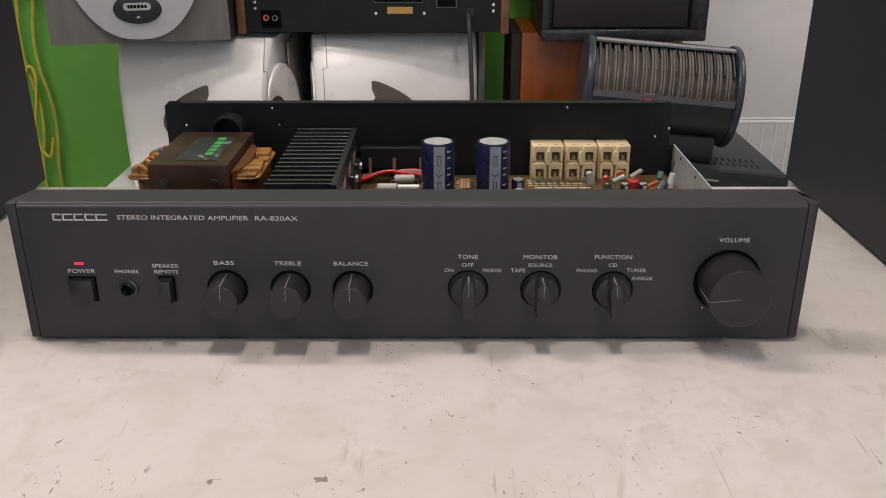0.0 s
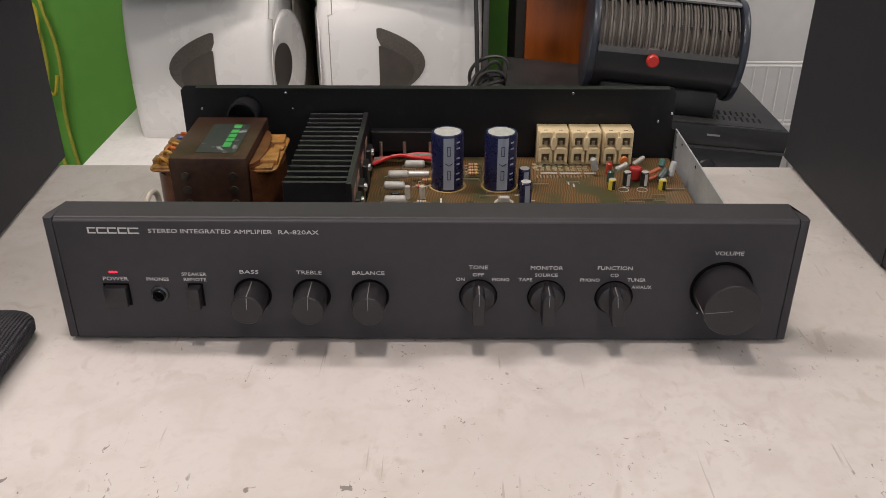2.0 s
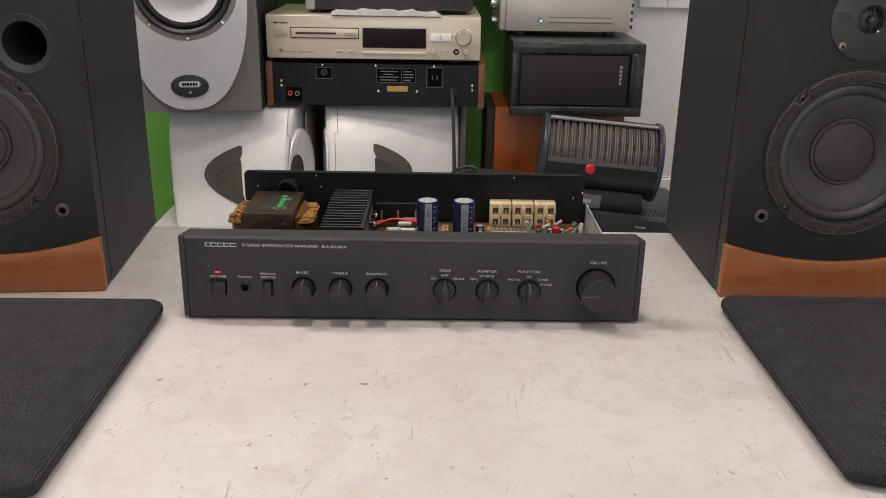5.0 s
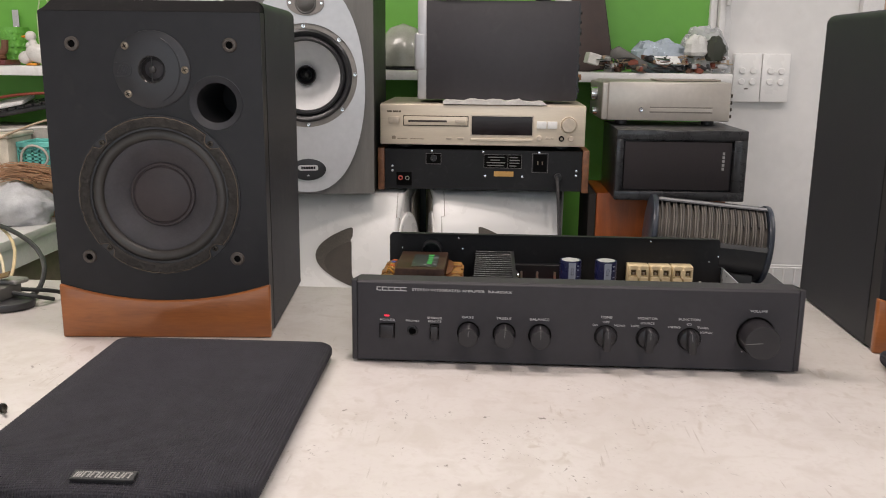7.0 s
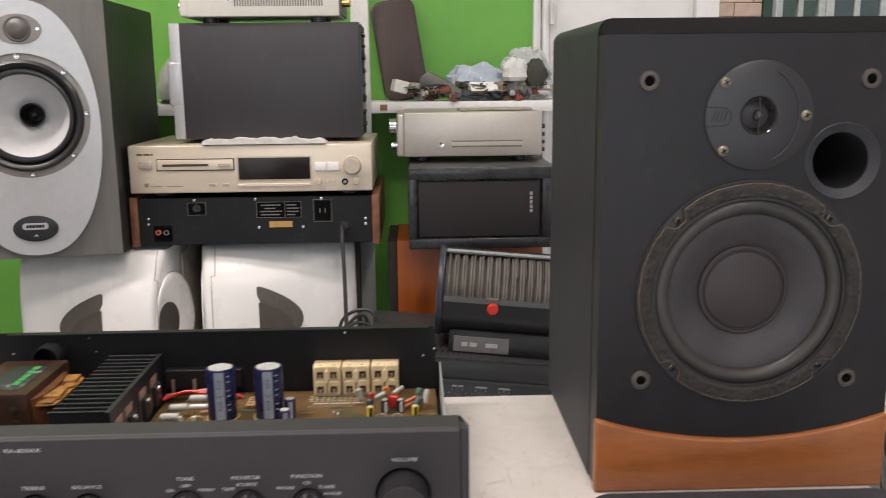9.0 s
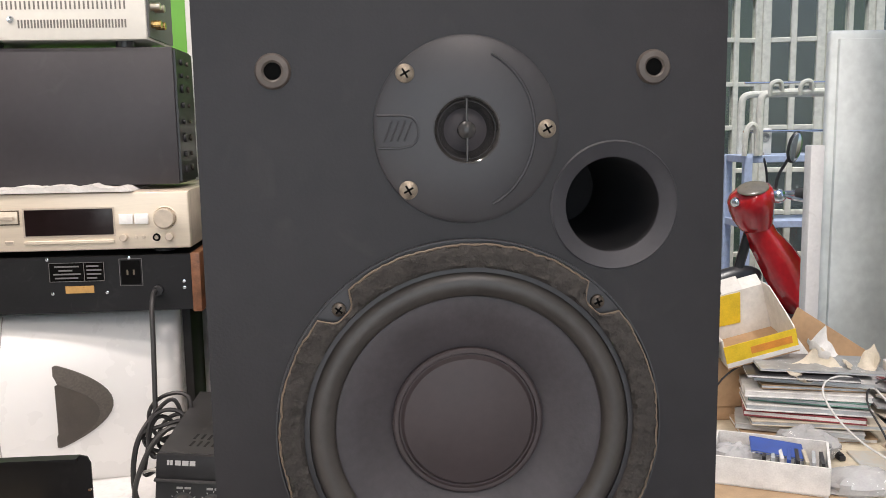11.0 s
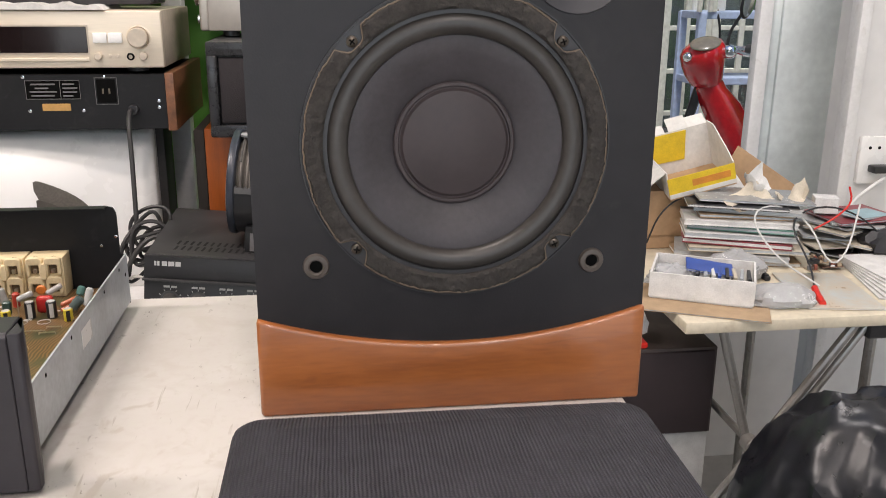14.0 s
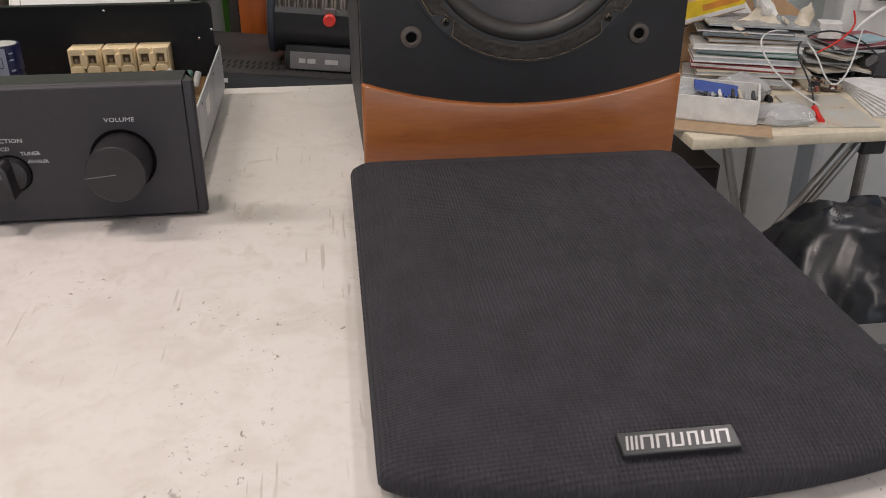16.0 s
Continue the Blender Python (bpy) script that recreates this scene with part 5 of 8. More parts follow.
def monitor_speaker():
    """A tall cabinet, wider at the back, with an oval front plate and one deep-coned driver under a small tweeter."""
    c = thing("monitor_speaker", "grey monitor speaker with silver oval front and white cone", "speaker", pose(-0.466, 0.970, 0.0125, 0, 0, 11.5))
    W, D, HT = 0.137, 0.318, 0.436
    b = prism([(-W, 0.001), (W, 0.001), (0.188, D), (-0.188, D)], HT)
    bmesh.ops.delete(b, geom=[f for f in b.faces if all(v.co.y < 0.002 for v in f.verts)], context="FACES")
    part("cabinet", b, plain("dark_side_vinyl", (0.020, 0.019, 0.019), 0.55), c, "dark sides")
    z = 0.2435
    b = bmesh.new()
    loops = [[(-W, 0.0), (W, 0.0), (W, HT), (-W, HT)], ellipse(0.078, 0.078, 64, 0, z)]
    edges = []
    for lp in loops:
        vs = [b.verts.new((x, y, 0)) for x, y in lp]
        edges += [b.edges.new((vs[i], vs[(i + 1) % len(vs)])) for i in range(len(vs))]
    bmesh.ops.triangle_fill(b, edges=edges, use_beauty=True, use_dissolve=False)
    ext = bmesh.ops.extrude_face_region(b, geom=b.faces[:])
    bmesh.ops.translate(b, verts=[v for v in ext["geom"] if isinstance(v, bmesh.types.BMVert)], vec=(0, 0, 0.007))
    bmesh.ops.recalc_face_normals(b, faces=b.faces[:])
    b.transform(facing(0, 0.0005, 0))
    part("front_board", b, GREY_CAB, c, "grey ash front")
    n = 64
    oval = []
    for k in range(n):
        a = 2 * math.pi * k / n
        oval.append((0.119 * math.copysign(abs(math.cos(a)) ** 0.84, math.cos(a)), 0.220 + 0.214 * math.sin(a)))
    b = bmesh.new()
    edges = []
    for lp in (oval, ellipse(0.1035, 0.1035, 64, 0, z)):
        vs = [b.verts.new((x, y, 0)) for x, y in lp]
        edges += [b.edges.new((vs[i], vs[(i + 1) % len(vs)])) for i in range(len(vs))]
    bmesh.ops.triangle_fill(b, edges=edges, use_beauty=True, use_dissolve=False)
    ext = bmesh.ops.extrude_face_region(b, geom=b.faces[:])
    bmesh.ops.translate(b, verts=[v for v in ext["geom"] if isinstance(v, bmesh.types.BMVert)], vec=(0, 0, 0.007))
    bmesh.ops.recalc_face_normals(b, faces=b.faces[:])
    b.transform(facing(0, -0.0066, 0))
    part("front_plate", b, SILVER, c, "silver oval front plate")
    m = facing(0, -0.0066, z)
    p = part("driver", lathe([(0.092, 0.0005), (0.0925, 0.0040), (0.1030, 0.0042), (0.1045, 0.0035), (0.1045, 0.0005)], 72, m=m), plain("taupe_basket", (0.27, 0.25, 0.23), 0.45, 0.3), c, "large driver with a deep white cone")
    part("surround", lathe([(0.0935, 0.003), (0.0925, 0.008), (0.0880, 0.0115), (0.0830, 0.0095), (0.0795, 0.0050), (0.0770, 0.0105), (0.0735, 0.0115), (0.0705, 0.0080), (0.0690, 0.0)], 72, m=m), BLACK_PLASTIC, p, "black double-roll rubber surround")
    part("cone", lathe([(0.0700, 0.002), (0.0640, -0.010), (0.0520, -0.028), (0.0400, -0.043), (0.0290, -0.054), (0.0195, -0.060)], 72, m=m), WHITE_CONE, p, "pearl white cone")
    part("throat", lathe([(0.0200, -0.061), (0.0205, -0.050), (0.0185, -0.049), (0.0160, -0.060), (0.0125, -0.080)], 40, m=m), BLACK_PLASTIC, p, "black horn throat")
    part("phase_plug", lathe([(0.0126, -0.082), (0.0075, -0.078), (0.0050, -0.066), (0.0, -0.060)], 28, m=m), plain("dark_plug", (0.05, 0.05, 0.05), 0.3), p, "black phase plug")
    for k in range(8):
        a = radians(45 * k + 2)
        part("bolt", lathe([(0.0042, 0), (0.0038, 0.0022), (0.0018, 0.0022), (0.0, 0.0010)], 12, m=m @ Matrix.Translation((0.0985 * math.cos(a), 0.0985 * math.sin(a), 0.004))), CHROME, p)
    t = part("tweeter", prism(ellipse(0.037, 0.0245, 36), 0.0016, 0.0005, 1, m=facing(0.002, -0.0135, 0.386)), plain("taupe_plate", (0.22, 0.20, 0.185), 0.4), c, "small oval tweeter plate")
    part("dome", lathe([(0.0215, 0.0), (0.0195, 0.0018), (0.0170, 0.0012), (0.0140, 0.004), (0.0075, 0.007), (0.0, 0.008)], 32, m=facing(0.002, -0.0150, 0.386)), plain("grey_dome", (0.10, 0.095, 0.09), 0.35), t)
    for dx in (-0.029, 0.033):
        part("bolt", rod(0.0025, 0.0012, 12, m=facing(dx, -0.0150, 0.386)), CHROME, t)
    part("tape_patch", box(-0.030, 0.046, -0.0095, 0.030, HT, HT + 0.002, 0.0005, 1), plain("cream_tape", (0.52, 0.47, 0.40), 0.6), c, "strip of cream tape on the top edge")
    bd = part("badge", prism(ellipse(0.0365, 0.0225, 40), 0.003, 0.001, 2, m=facing(0, -0.0135, 0.053)), BLACK_PLASTIC, c, "black oval maker's badge")
    part("badge_plate", prism(round_rect(0.041, 0.0115, 0.005, 4), 0.0012, m=facing(0, -0.0162, 0.057)), SILVER, bd, "plain silver name plate")
    part("badge_print", bars([(-0.0125, 0.0035), (-0.008, 0.004), (-0.003, 0.0045), (0.0025, 0.0045), (0.0078, 0.0045), (0.0128, 0.0035)], 0.0052, facing(0, -0.0175, 0.057)), DEEP_BLACK, bd)
    part("badge_mark", prism([(-0.0035, 0), (0.0035, 0), (0.0, 0.004)], 0.0006, m=facing(0, -0.0164, 0.0395)), SILVER, bd)
    return c


monitor_speaker()


def tuner():
    c = thing("stereo_tuner", "black stereo tuner seen from the back, walnut cheeks", "tuner", pose(-0.103, 1.043, 0.0105))
    W, D, HT = 0.226, 0.30, 0.094
    part("chassis", box(-W + 0.014, W - 0.014, 0, D, 0.006, HT - 0.002, 0.001, 1), STEEL_BLACK, c, "black steel back panel")
    for s in (-1, 1):
        part("cheek", box(s * (W - 0.007) - 0.007, s * (W - 0.007) + 0.007, -0.004, D, 0.003, HT, 0.0015, 2), WALNUT, c, "walnut side cheek")
    for x in (-0.15, 0.15):
        part("foot", rod(0.012, 0.0065, 16, m=Matrix.Translation((x, 0.04, 0))), BLACK_PLASTIC, c)
        part("foot", rod(0.012, 0.0065, 16, m=Matrix.Translation((x, 0.26, 0))), BLACK_PLASTIC, c)
    line = plain("grey_panel_print", (0.16, 0.155, 0.15), 0.5)
    p = part("aerial_socket_panel", prism(round_rect(0.032, 0.022, 0.002), 0.0012, m=facing(-0.106, 0, 0.072)), DEEP_BLACK, c, "outlined aerial socket")
    b = bmesh.new()
    for dx, w, dz, h in ((0, 0.033, 0.0112, 0.0008), (0, 0.033, -0.0112, 0.0008), (-0.0162, 0.0008, 0, 0.022), (0.0162, 0.0008, 0, 0.022)):
        box(dx - w / 2, dx + w / 2, -0.0016, -0.0012, dz - h / 2, dz + h / 2, bm=b)
    b.transform(Matrix.Translation((-0.106, 0, 0.072)))
    part("outline_print", b, line, p)
    part("socket", lathe([(0.007, 0), (0.007, 0.003), (0.004, 0.003), (0.004, 0.001), (0, 0.001)], 20, m=facing(-0.106, -0.001, 0.073)), BLACK_PLASTIC, p)
    p = part("output_socket_panel", box(-0.186, -0.153, -0.0012, 0, 0.013, 0.042), DEEP_BLACK, c, "phono output sockets")
    for x, mt in ((-0.177, plain("pale_red_ring", (0.5, 0.10, 0.08), 0.4)), (-0.162, CHROME)):
        part("phono_socket", lathe([(0.0048, 0), (0.0048, 0.006), (0.0030, 0.006), (0.0030, 0.0)], 20, m=facing(x, -0.001, 0.030)), mt, p)
    p = part("rating_plate", box(0.002, 0.083, -0.0010, 0, 0.054, 0.083), DEEP_BLACK, c, "outlined rating plate")
    b = bmesh.new()
    for x0, x1, z0, z1 in ((0.002, 0.083, 0.0823, 0.083), (0.002, 0.083, 0.054, 0.0547), (0.002, 0.0027, 0.054, 0.083), (0.0823, 0.083, 0.054, 0.083), (0.053, 0.0537, 0.054, 0.083)):
        box(x0, x1, -0.0016, -0.0010, z0, z1, bm=b)
    for z, x0, x1 in ((0.077, 0.010, 0.046), (0.071, 0.016, 0.036), (0.0655, 0.008, 0.048), (0.0595, 0.010, 0.044), (0.077, 0.057, 0.075), (0.071, 0.057, 0.079), (0.065, 0.057, 0.078), (0.059, 0.057, 0.072)):
        box(x0, x1, -0.0016, -0.0010, z - 0.0011, z + 0.0011, bm=b)
    part("rating_print", b, line, p, "plain bars of small print")
    part("tape_label", box(0.024, 0.066, -0.0008, 0, 0.036, 0.047), plain("amber_label", (0.52, 0.30, 0.09), 0.6, spots=0.5, spot_colour=(0.25, 0.13, 0.04), spot_scale=120), c, "amber sticky label")
    p = part("mains_outlet", prism(round_rect(0.028, 0.036, 0.002), 0.002, m=facing(0.122, 0, 0.066)), DEEP_BLACK, c, "outlined mains outlet")
    b = bmesh.new()
    for dx, w, dz, h in ((0, 0.034, 0.0205, 0.0008), (0, 0.034, -0.0205, 0.0008), (-0.0166, 0.0008, 0, 0.041), (0.0166, 0.0008, 0, 0.041)):
        box(dx - w / 2, dx + w / 2, -0.0010, -0.0004, dz - h / 2, dz + h / 2, bm=b)
    b.transform(Matrix.Translation((0.122, 0, 0.066)))
    part("outline_print", b, line, p)
    b = box(-0.006, -0.0035, -0.0026, -0.0019, -0.004, 0.004)
    box(0.0035, 0.006, -0.0026, -0.0019, -0.004, 0.004, bm=b)
    b.transform(Matrix.Translation((0.122, 0, 0.066)))
    part("outlet_slot", b, plain("slot_brass", (0.12, 0.10, 0.07), 0.5), p)
    for x, z in ((-0.195, 0.055), (-0.195, 0.045), (0.005, 0.036), (0.085, 0.036), (0.200, 0.050), (0.200, 0.040), (-0.11, 0.088), (0.0, 0.088), (0.12, 0.088)):
        part("screw", lathe([(0.003, 0), (0.0026, 0.001), (0, 0.0016)], 12, m=facing(x, 0, z)), CHROME, c)
    part("cable_gland", rod(0.008, 0.009, 20, 0.001, m=facing(0.161, 0.001, 0.037)), BLACK_PLASTIC, c, "black cable gland")
    return c


tuner()


def mains_cable():
    """A doubled cord from the tuner's back that ends in a loose figure-of-eight bundle."""
    c = thing("mains_cable", "long black mains cable bundled in loose coils on the bench", "cable")
    skin = plain("black_cable_rubber", (0.022, 0.021, 0.021), 0.5)
    part("cord", tube([(0.055, 1.036, 0.0475), (0.055, 1.020, 0.046), (0.056, 1.004, 0.030), (0.059, 0.990, -0.02), (0.061, 0.975, -0.08), (0.062, 0.965, -0.125)], 0.0037, 9), plain("grey_black_rubber", (0.026, 0.025, 0.025), 0.5), c, "thick cord")
    rng = random.Random(3)
    for k in range(7):
        tiltk, ra, rb = radians(rng.uniform(20, 75)), rng.uniform(0.018, 0.034), rng.uniform(0.040, 0.062)
        cx, cz, cy = 0.074 + rng.uniform(-0.016, 0.020), -0.158 + rng.uniform(-0.030, 0.022), 0.940 + 0.006 * k
        pts = []
        for i in range(18):
            a = 2 * math.pi * i / 17
            u, w = ra * math.cos(a) + 0.006 * math.sin(2 * a + k), rb * math.sin(a)
            pts.append((cx + u * math.cos(tiltk) + w * math.sin(tiltk) * 0.55, cy + 0.008 * math.sin(a + k), cz - u * math.sin(tiltk) * 0.4 + w * math.cos(tiltk) * 0.8 + 0.012))
        part("coil", tube(pts, 0.0031, 7, rounds=1), skin, c, "loop of black cord")
    part("tail", tube([(0.062, 0.960, -0.120), (0.040, 0.945, -0.150), (0.032, 0.940, -0.190), (0.030, 0.945, -0.230), (0.034, 0.955, -0.258)], 0.0040, 8), skin, c)
    part("tie", tube([(0.050, 0.930, -0.196), (0.066, 0.926, -0.190), (0.086, 0.930, -0.204)], 0.0026, 6), plain("pale_tie", (0.5, 0.48, 0.44), 0.5), c, "pale wire tie")
    return c


mains_cable()
solid("mains_cable", tube([(0.150, 0.960, -0.19), (0.116, 0.950, -0.150), (0.094, 0.938, -0.128), (0.066, 0.928, -0.150), (0.046, 0.924, -0.190), (0.036, 0.920, -0.225), (0.038, 0.930, -0.252), (0.030, 0.96, -0.2565)], 0.0038, 8), plain("grey_cable_rubber", (0.036, 0.035, 0.034), 0.5), "thick dark grey cable over the bundled coils", "cable")


def cd_player():
    c = thing("cd_player", "champagne-coloured compact disc player on top of the tuner", "cd player", pose(-0.106, 1.036, 0.1045))
    W, D, HT = 0.2175, 0.28, 0.0945
    part("cover", box(-W, W, 0.012, D, 0.008, HT, 0.002, 2), CHAMP_TOP, c, "champagne steel cover")
    f = part("front", box(-W, W, 0, 0.014, 0.008, HT - 0.001, 0.0025, 3), CHAMPAGNE, c, "brushed champagne front")
    for x in (-0.17, 0.17):
        for y in (0.04, 0.24):
            part("foot", rod(0.017, 0.0085, 20, 0.001, m=Matrix.Translation((x, y, 0))), BLACK_PLASTIC, c)
    tr = part("disc_tray", box(-0.166, -0.031, -0.003, 0.002, 0.050, 0.068, 0.001, 2), CHAMPAGNE, f, "disc tray")
    part("tray_slot", box(-0.157, -0.075, -0.0036, -0.0028, 0.0565, 0.0605), plain("slot_dark", (0.05, 0.035, 0.03), 0.4), tr)
    part("tray_button", box(-0.058, -0.036, -0.0055, -0.002, 0.0555, 0.0615, 0.0006, 1), CHAMP_TOP, tr)
    part("tray_gap", box(-0.168, -0.029, -0.0004, 0.001, 0.048, 0.070), plain("gap_brown", (0.10, 0.075, 0.05), 0.6), tr)
    d = part("display", box(-0.022, 0.106, -0.0016, 0.002, 0.031, 0.070, 0.0006, 1), DISPLAY, f, "dark display window")
    part("display_rim", box(-0.0245, 0.1085, -0.0008, 0.001, 0.0285, 0.0725), CHAMP_TOP, d)
    part("power_button", box(-0.199, -0.176, -0.004, 0.002, 0.054, 0.067, 0.001, 2), CHAMP_TOP, f)
    part("play_button", box(0.115, 0.1355, -0.004, 0.002, 0.046, 0.061, 0.001, 2), WHITE_PLASTIC, f, "pale play button")
    part("stop_button", box(0.1375, 0.158, -0.004, 0.002, 0.046, 0.061, 0.001, 2), WHITE_PLASTIC, f, "pale stop button")
    k = part("jog_knob", rod(0.0148, 0.012, 36, 0.0012, m=facing(0.182, 0.001, 0.054)), CHAMP_TOP, f, "round champagne knob")
    part("knob_ring", lathe([(0.0150, 0), (0.0165, 0.0015), (0.0180, 0)], 32, m=facing(0.182, 0.0, 0.054)), CHAMPAGNE, k)
    for x, r in ((0.121, 0.0055), (0.188, 0.006)):
        part("small_knob", rod(r, 0.010, 20, 0.0008, m=facing(x, 0.001, 0.026)), CHAMP_TOP, f)
    for x in (0.138, 0.149):
        part("small_button", rod(0.0026, 0.003, 14, 0.0004, m=facing(x, 0.001, 0.026)), CHAMP_TOP, f)
    part("headphone_jack", lathe([(0.0032, 0.002), (0.0032, 0.0035), (0.0055, 0.003), (0.006, 0)], 24, m=facing(0.168, 0.001, 0.025)), DEEP_BLACK, f)
    part("button_bar", box(-0.024, 0.106, -0.003, 0.001, 0.0185, 0.0235, 0.0008, 1), CHAMPAGNE, f)
    for x in (-0.070, -0.046):
        part("slot_button", box(x - 0.006, x + 0.006, -0.002, 0.001, 0.0205, 0.0245, 0.0006, 1), CHAMP_TOP, f)
    part("logo", bars([(-0.010, 0.010), (0.003, 0.012), (0.012, 0.004)], 0.0035, facing(-0.187, -0.0002, 0.078)), plain("dark_print", (0.12, 0.09, 0.06), 0.5), f, "plain dark bars of a maker's mark")
    part("front_print", bars([(-0.02, 0.022), (0.012, 0.03)], 0.0016, facing(-0.150, -0.0002, 0.0205)), plain("faint_print", (0.30, 0.24, 0.17), 0.5), f)
    part("disc_mark", prism(round_rect(0.008, 0.007, 0.001), 0.0003, m=facing(-0.188, 0, 0.023)), plain("mark_print", (0.25, 0.20, 0.14), 0.5), f)
    return c


cd_player()
rng = random.Random(8)
b = bmesh.new()
pts = [(-0.19 + 0.21 * k / 30, 0.0058 + 0.0035 * math.sin(k * 0.9) * rng.random() + 0.004 * math.sin(k / 30 * math.pi)) for k in range(31)]
prism([(-0.19, 0.0), (0.03, 0.0)] + [(x, z) for x, z in pts[::-1]], 0.13, m=pose(0, 1.162, 0.1992, 90, 0, 0), bm=b)
solid("folded_cloth", b, plain("white_cloth", (0.62, 0.60, 0.57), 0.85, bump=0.4, bscale=60), "folded white cloth under the subwoofer", "cloth")


def subwoofer():
    c = thing("subwoofer", "dark grey subwoofer lying with its silver front to one side", "subwoofer", pose(-0.011, 1.075, 0.2065))
    part("cabinet", box(-0.2175, 0.103, 0, 0.125, 0, 0.206, 0.0015, 2), plain("charcoal_vinyl", (0.032, 0.029, 0.033), 0.5, scale=9.0, spots=0.15, spot_colour=(0.07, 0.07, 0.07), spot_scale=20), c, "charcoal vinyl cabinet")
    b = box(-0.236, -0.2165, -0.001, 0.128, 0, 0.206, 0.003, 2)
    f = part("front", b, SILVER, c, "silver front edge")
    part("bulge", box(-0.243, -0.2165, -0.002, 0.129, 0.060, 0.140, 0.006, 3), SILVER, f, "rounded silver bulge")
    bp = part("back_plate", box(0.103, 0.1065, 0.004, 0.121, 0.004, 0.202), BLACK_PLASTIC, c, "black rear plate")
    for z, r in ((0.185, 0.006), (0.165, 0.005), (0.145, 0.009), (0.120, 0.006), (0.095, 0.005), (0.070, 0.009), (0.045, 0.006), (0.022, 0.007)):
        part("terminal", rod(r * 0.8, 0.005, 14, 0.001, m=pose(0.1065, 0.030, z, 0, 90, 0)), BLACK_PLASTIC, bp)
        part("terminal", rod(r * 0.6, 0.004, 14, 0.001, m=pose(0.1065, 0.075, z, 0, 90, 0)), DARK_SCREW, bp)
    return c


subwoofer()


def vented_receiver(name, label, m, w, h, d, material, vents):
    """A receiver that shows its side; vents: rows of slots."""
    c = thing(name, label, "receiver", m)
    part("cover", box(-w + 0.006, w, 0, d, 0.010, h, 0.0025, 2), material, c)
    part("front", box(-w - 0.008, -w + 0.008, 0.002, d - 0.002, 0.010, h - 0.002, 0.004, 3), material, c, "front edge")
    part("knob", rod(0.016, 0.016, 24, 0.002, m=pose(-w - 0.008, d * 0.35, h * 0.68, 0, -90, 0)), CHROME, c, "silver knob")
    part("knob", rod(0.008, 0.012, 20, 0.001, m=pose(-w - 0.008, d * 0.3, h * 0.28, 0, -90, 0)), CHROME, c, "small silver knob")
    for x in (-w + 0.04, w - 0.04):
        part("foot", rod(0.014, 0.0105, 18, 0.001, m=Matrix.Translation((x, 0.03, 0))), BLACK_PLASTIC, c)
        part("foot", rod(0.014, 0.0105, 18, 0.001, m=Matrix.Translation((x, d - 0.03, 0))), BLACK_PLASTIC, c)
    part("side_screw", lathe([(0.0055, 0), (0.005, 0.002), (0.002, 0.002), (0, 0.001)], 20, m=facing(-w * 0.42, 0, h * 0.36)), CHROME, c)
    if vents:
        slot = plain("vent_shadow", (0.16, 0.15, 0.135), 0.8)
        for row in range(3):
            z = h * (0.30 + 0.24 * row)
            for k in range(34):
                x = -w * (0.34 if row == 0 else 0.78) + k * (w * (1.12 if row == 0 else 1.56)) / 33
                part("vent_slot", box(x - 0.0012, x + 0.0012, -0.0006, 0.001, z - 0.006, z + 0.006), slot, c)
        for z, mt in ((0.034, plain("gold_plating", (0.75, 0.5, 0.2), 0.25, 1.0)), (0.060, COPPER_WIRE)):
            for y in (0.02, 0.045):
                part("terminal", rod(0.006, 0.018, 14, 0.001, m=pose(w, y, z, 0, 90, 0)), mt, c, "gold-plated terminal")
        part("back_plate", box(w, w + 0.003, 0.004, d - 0.004, 0.014, h - 0.004), plain("dark_back", (0.09, 0.09, 0.09), 0.5), c)
    else:
        part("groove", box(-w * 0.28, w * 0.72, -0.0012, 0.001, h * 0.32, h * 0.40, 0.0004, 1), BEIGE_SILVER, c, "long pressed groove")
        part("groove_shadow", box(-w * 0.28, w * 0.72, -0.0006, 0.001, h * 0.29, h * 0.43), plain("groove_dark", (0.20, 0.18, 0.155), 0.6), c)
        for z in (0.02, 0.035, 0.05, 0.065):
            part("terminal", rod(0.004, 0.008, 12, m=pose(w, 0.02, z, 0, 90, 0)), DARK_SCREW, c)
    return c


vented_receiver("av_receiver", "off-white vented receiver standing on the subwoofer", pose(-0.078, 1.065, 0.4125), 0.137, 0.112, 0.16, OFFWHITE_METAL, True)
vented_receiver("slim_receiver", "warm silver receiver under the wall shelf", pose(0.299, 1.140, 0.1530), 0.136, 0.094, 0.24, BEIGE_SILVER, False)


def black_speaker():
    c = thing("surround_speaker", "black speaker lying on its side on an orange cabinet", "speaker", pose(0.312, 1.024, 0.0035))
    w, h, d = 0.134, 0.149, 0.24
    part("cabinet", box(-w, w, 0.012, d, 0, h, 0.002, 2), BLACK_PLASTIC, c, "black cabinet")
    b = bmesh.new()
    for lo, hi in ((0.0, 0.020), (h - 0.022, h)):
        box(-w - 0.002, w + 0.002, 0.0, 0.013, lo, hi, 0.003, 2, bm=b)
    for lo, hi in ((-w - 0.002, -w + 0.014), (w - 0.026, w + 0.002)):
        box(lo, hi, 0.0, 0.013, 0.018, h - 0.020, 0.003, 2, bm=b)
    part("front_frame", b, plain("semi_gloss_black", (0.024, 0.024, 0.026), 0.28), c, "raised black front frame")
    part("grille", box(-w + 0.016, w - 0.030, 0.003, 0.014, 0.022, h - 0.024, 0.003, 2), plain("brown_black_cloth", (0.020, 0.016, 0.018), 0.85, bump=0.4, bscale=900), c, "dark cloth grille")
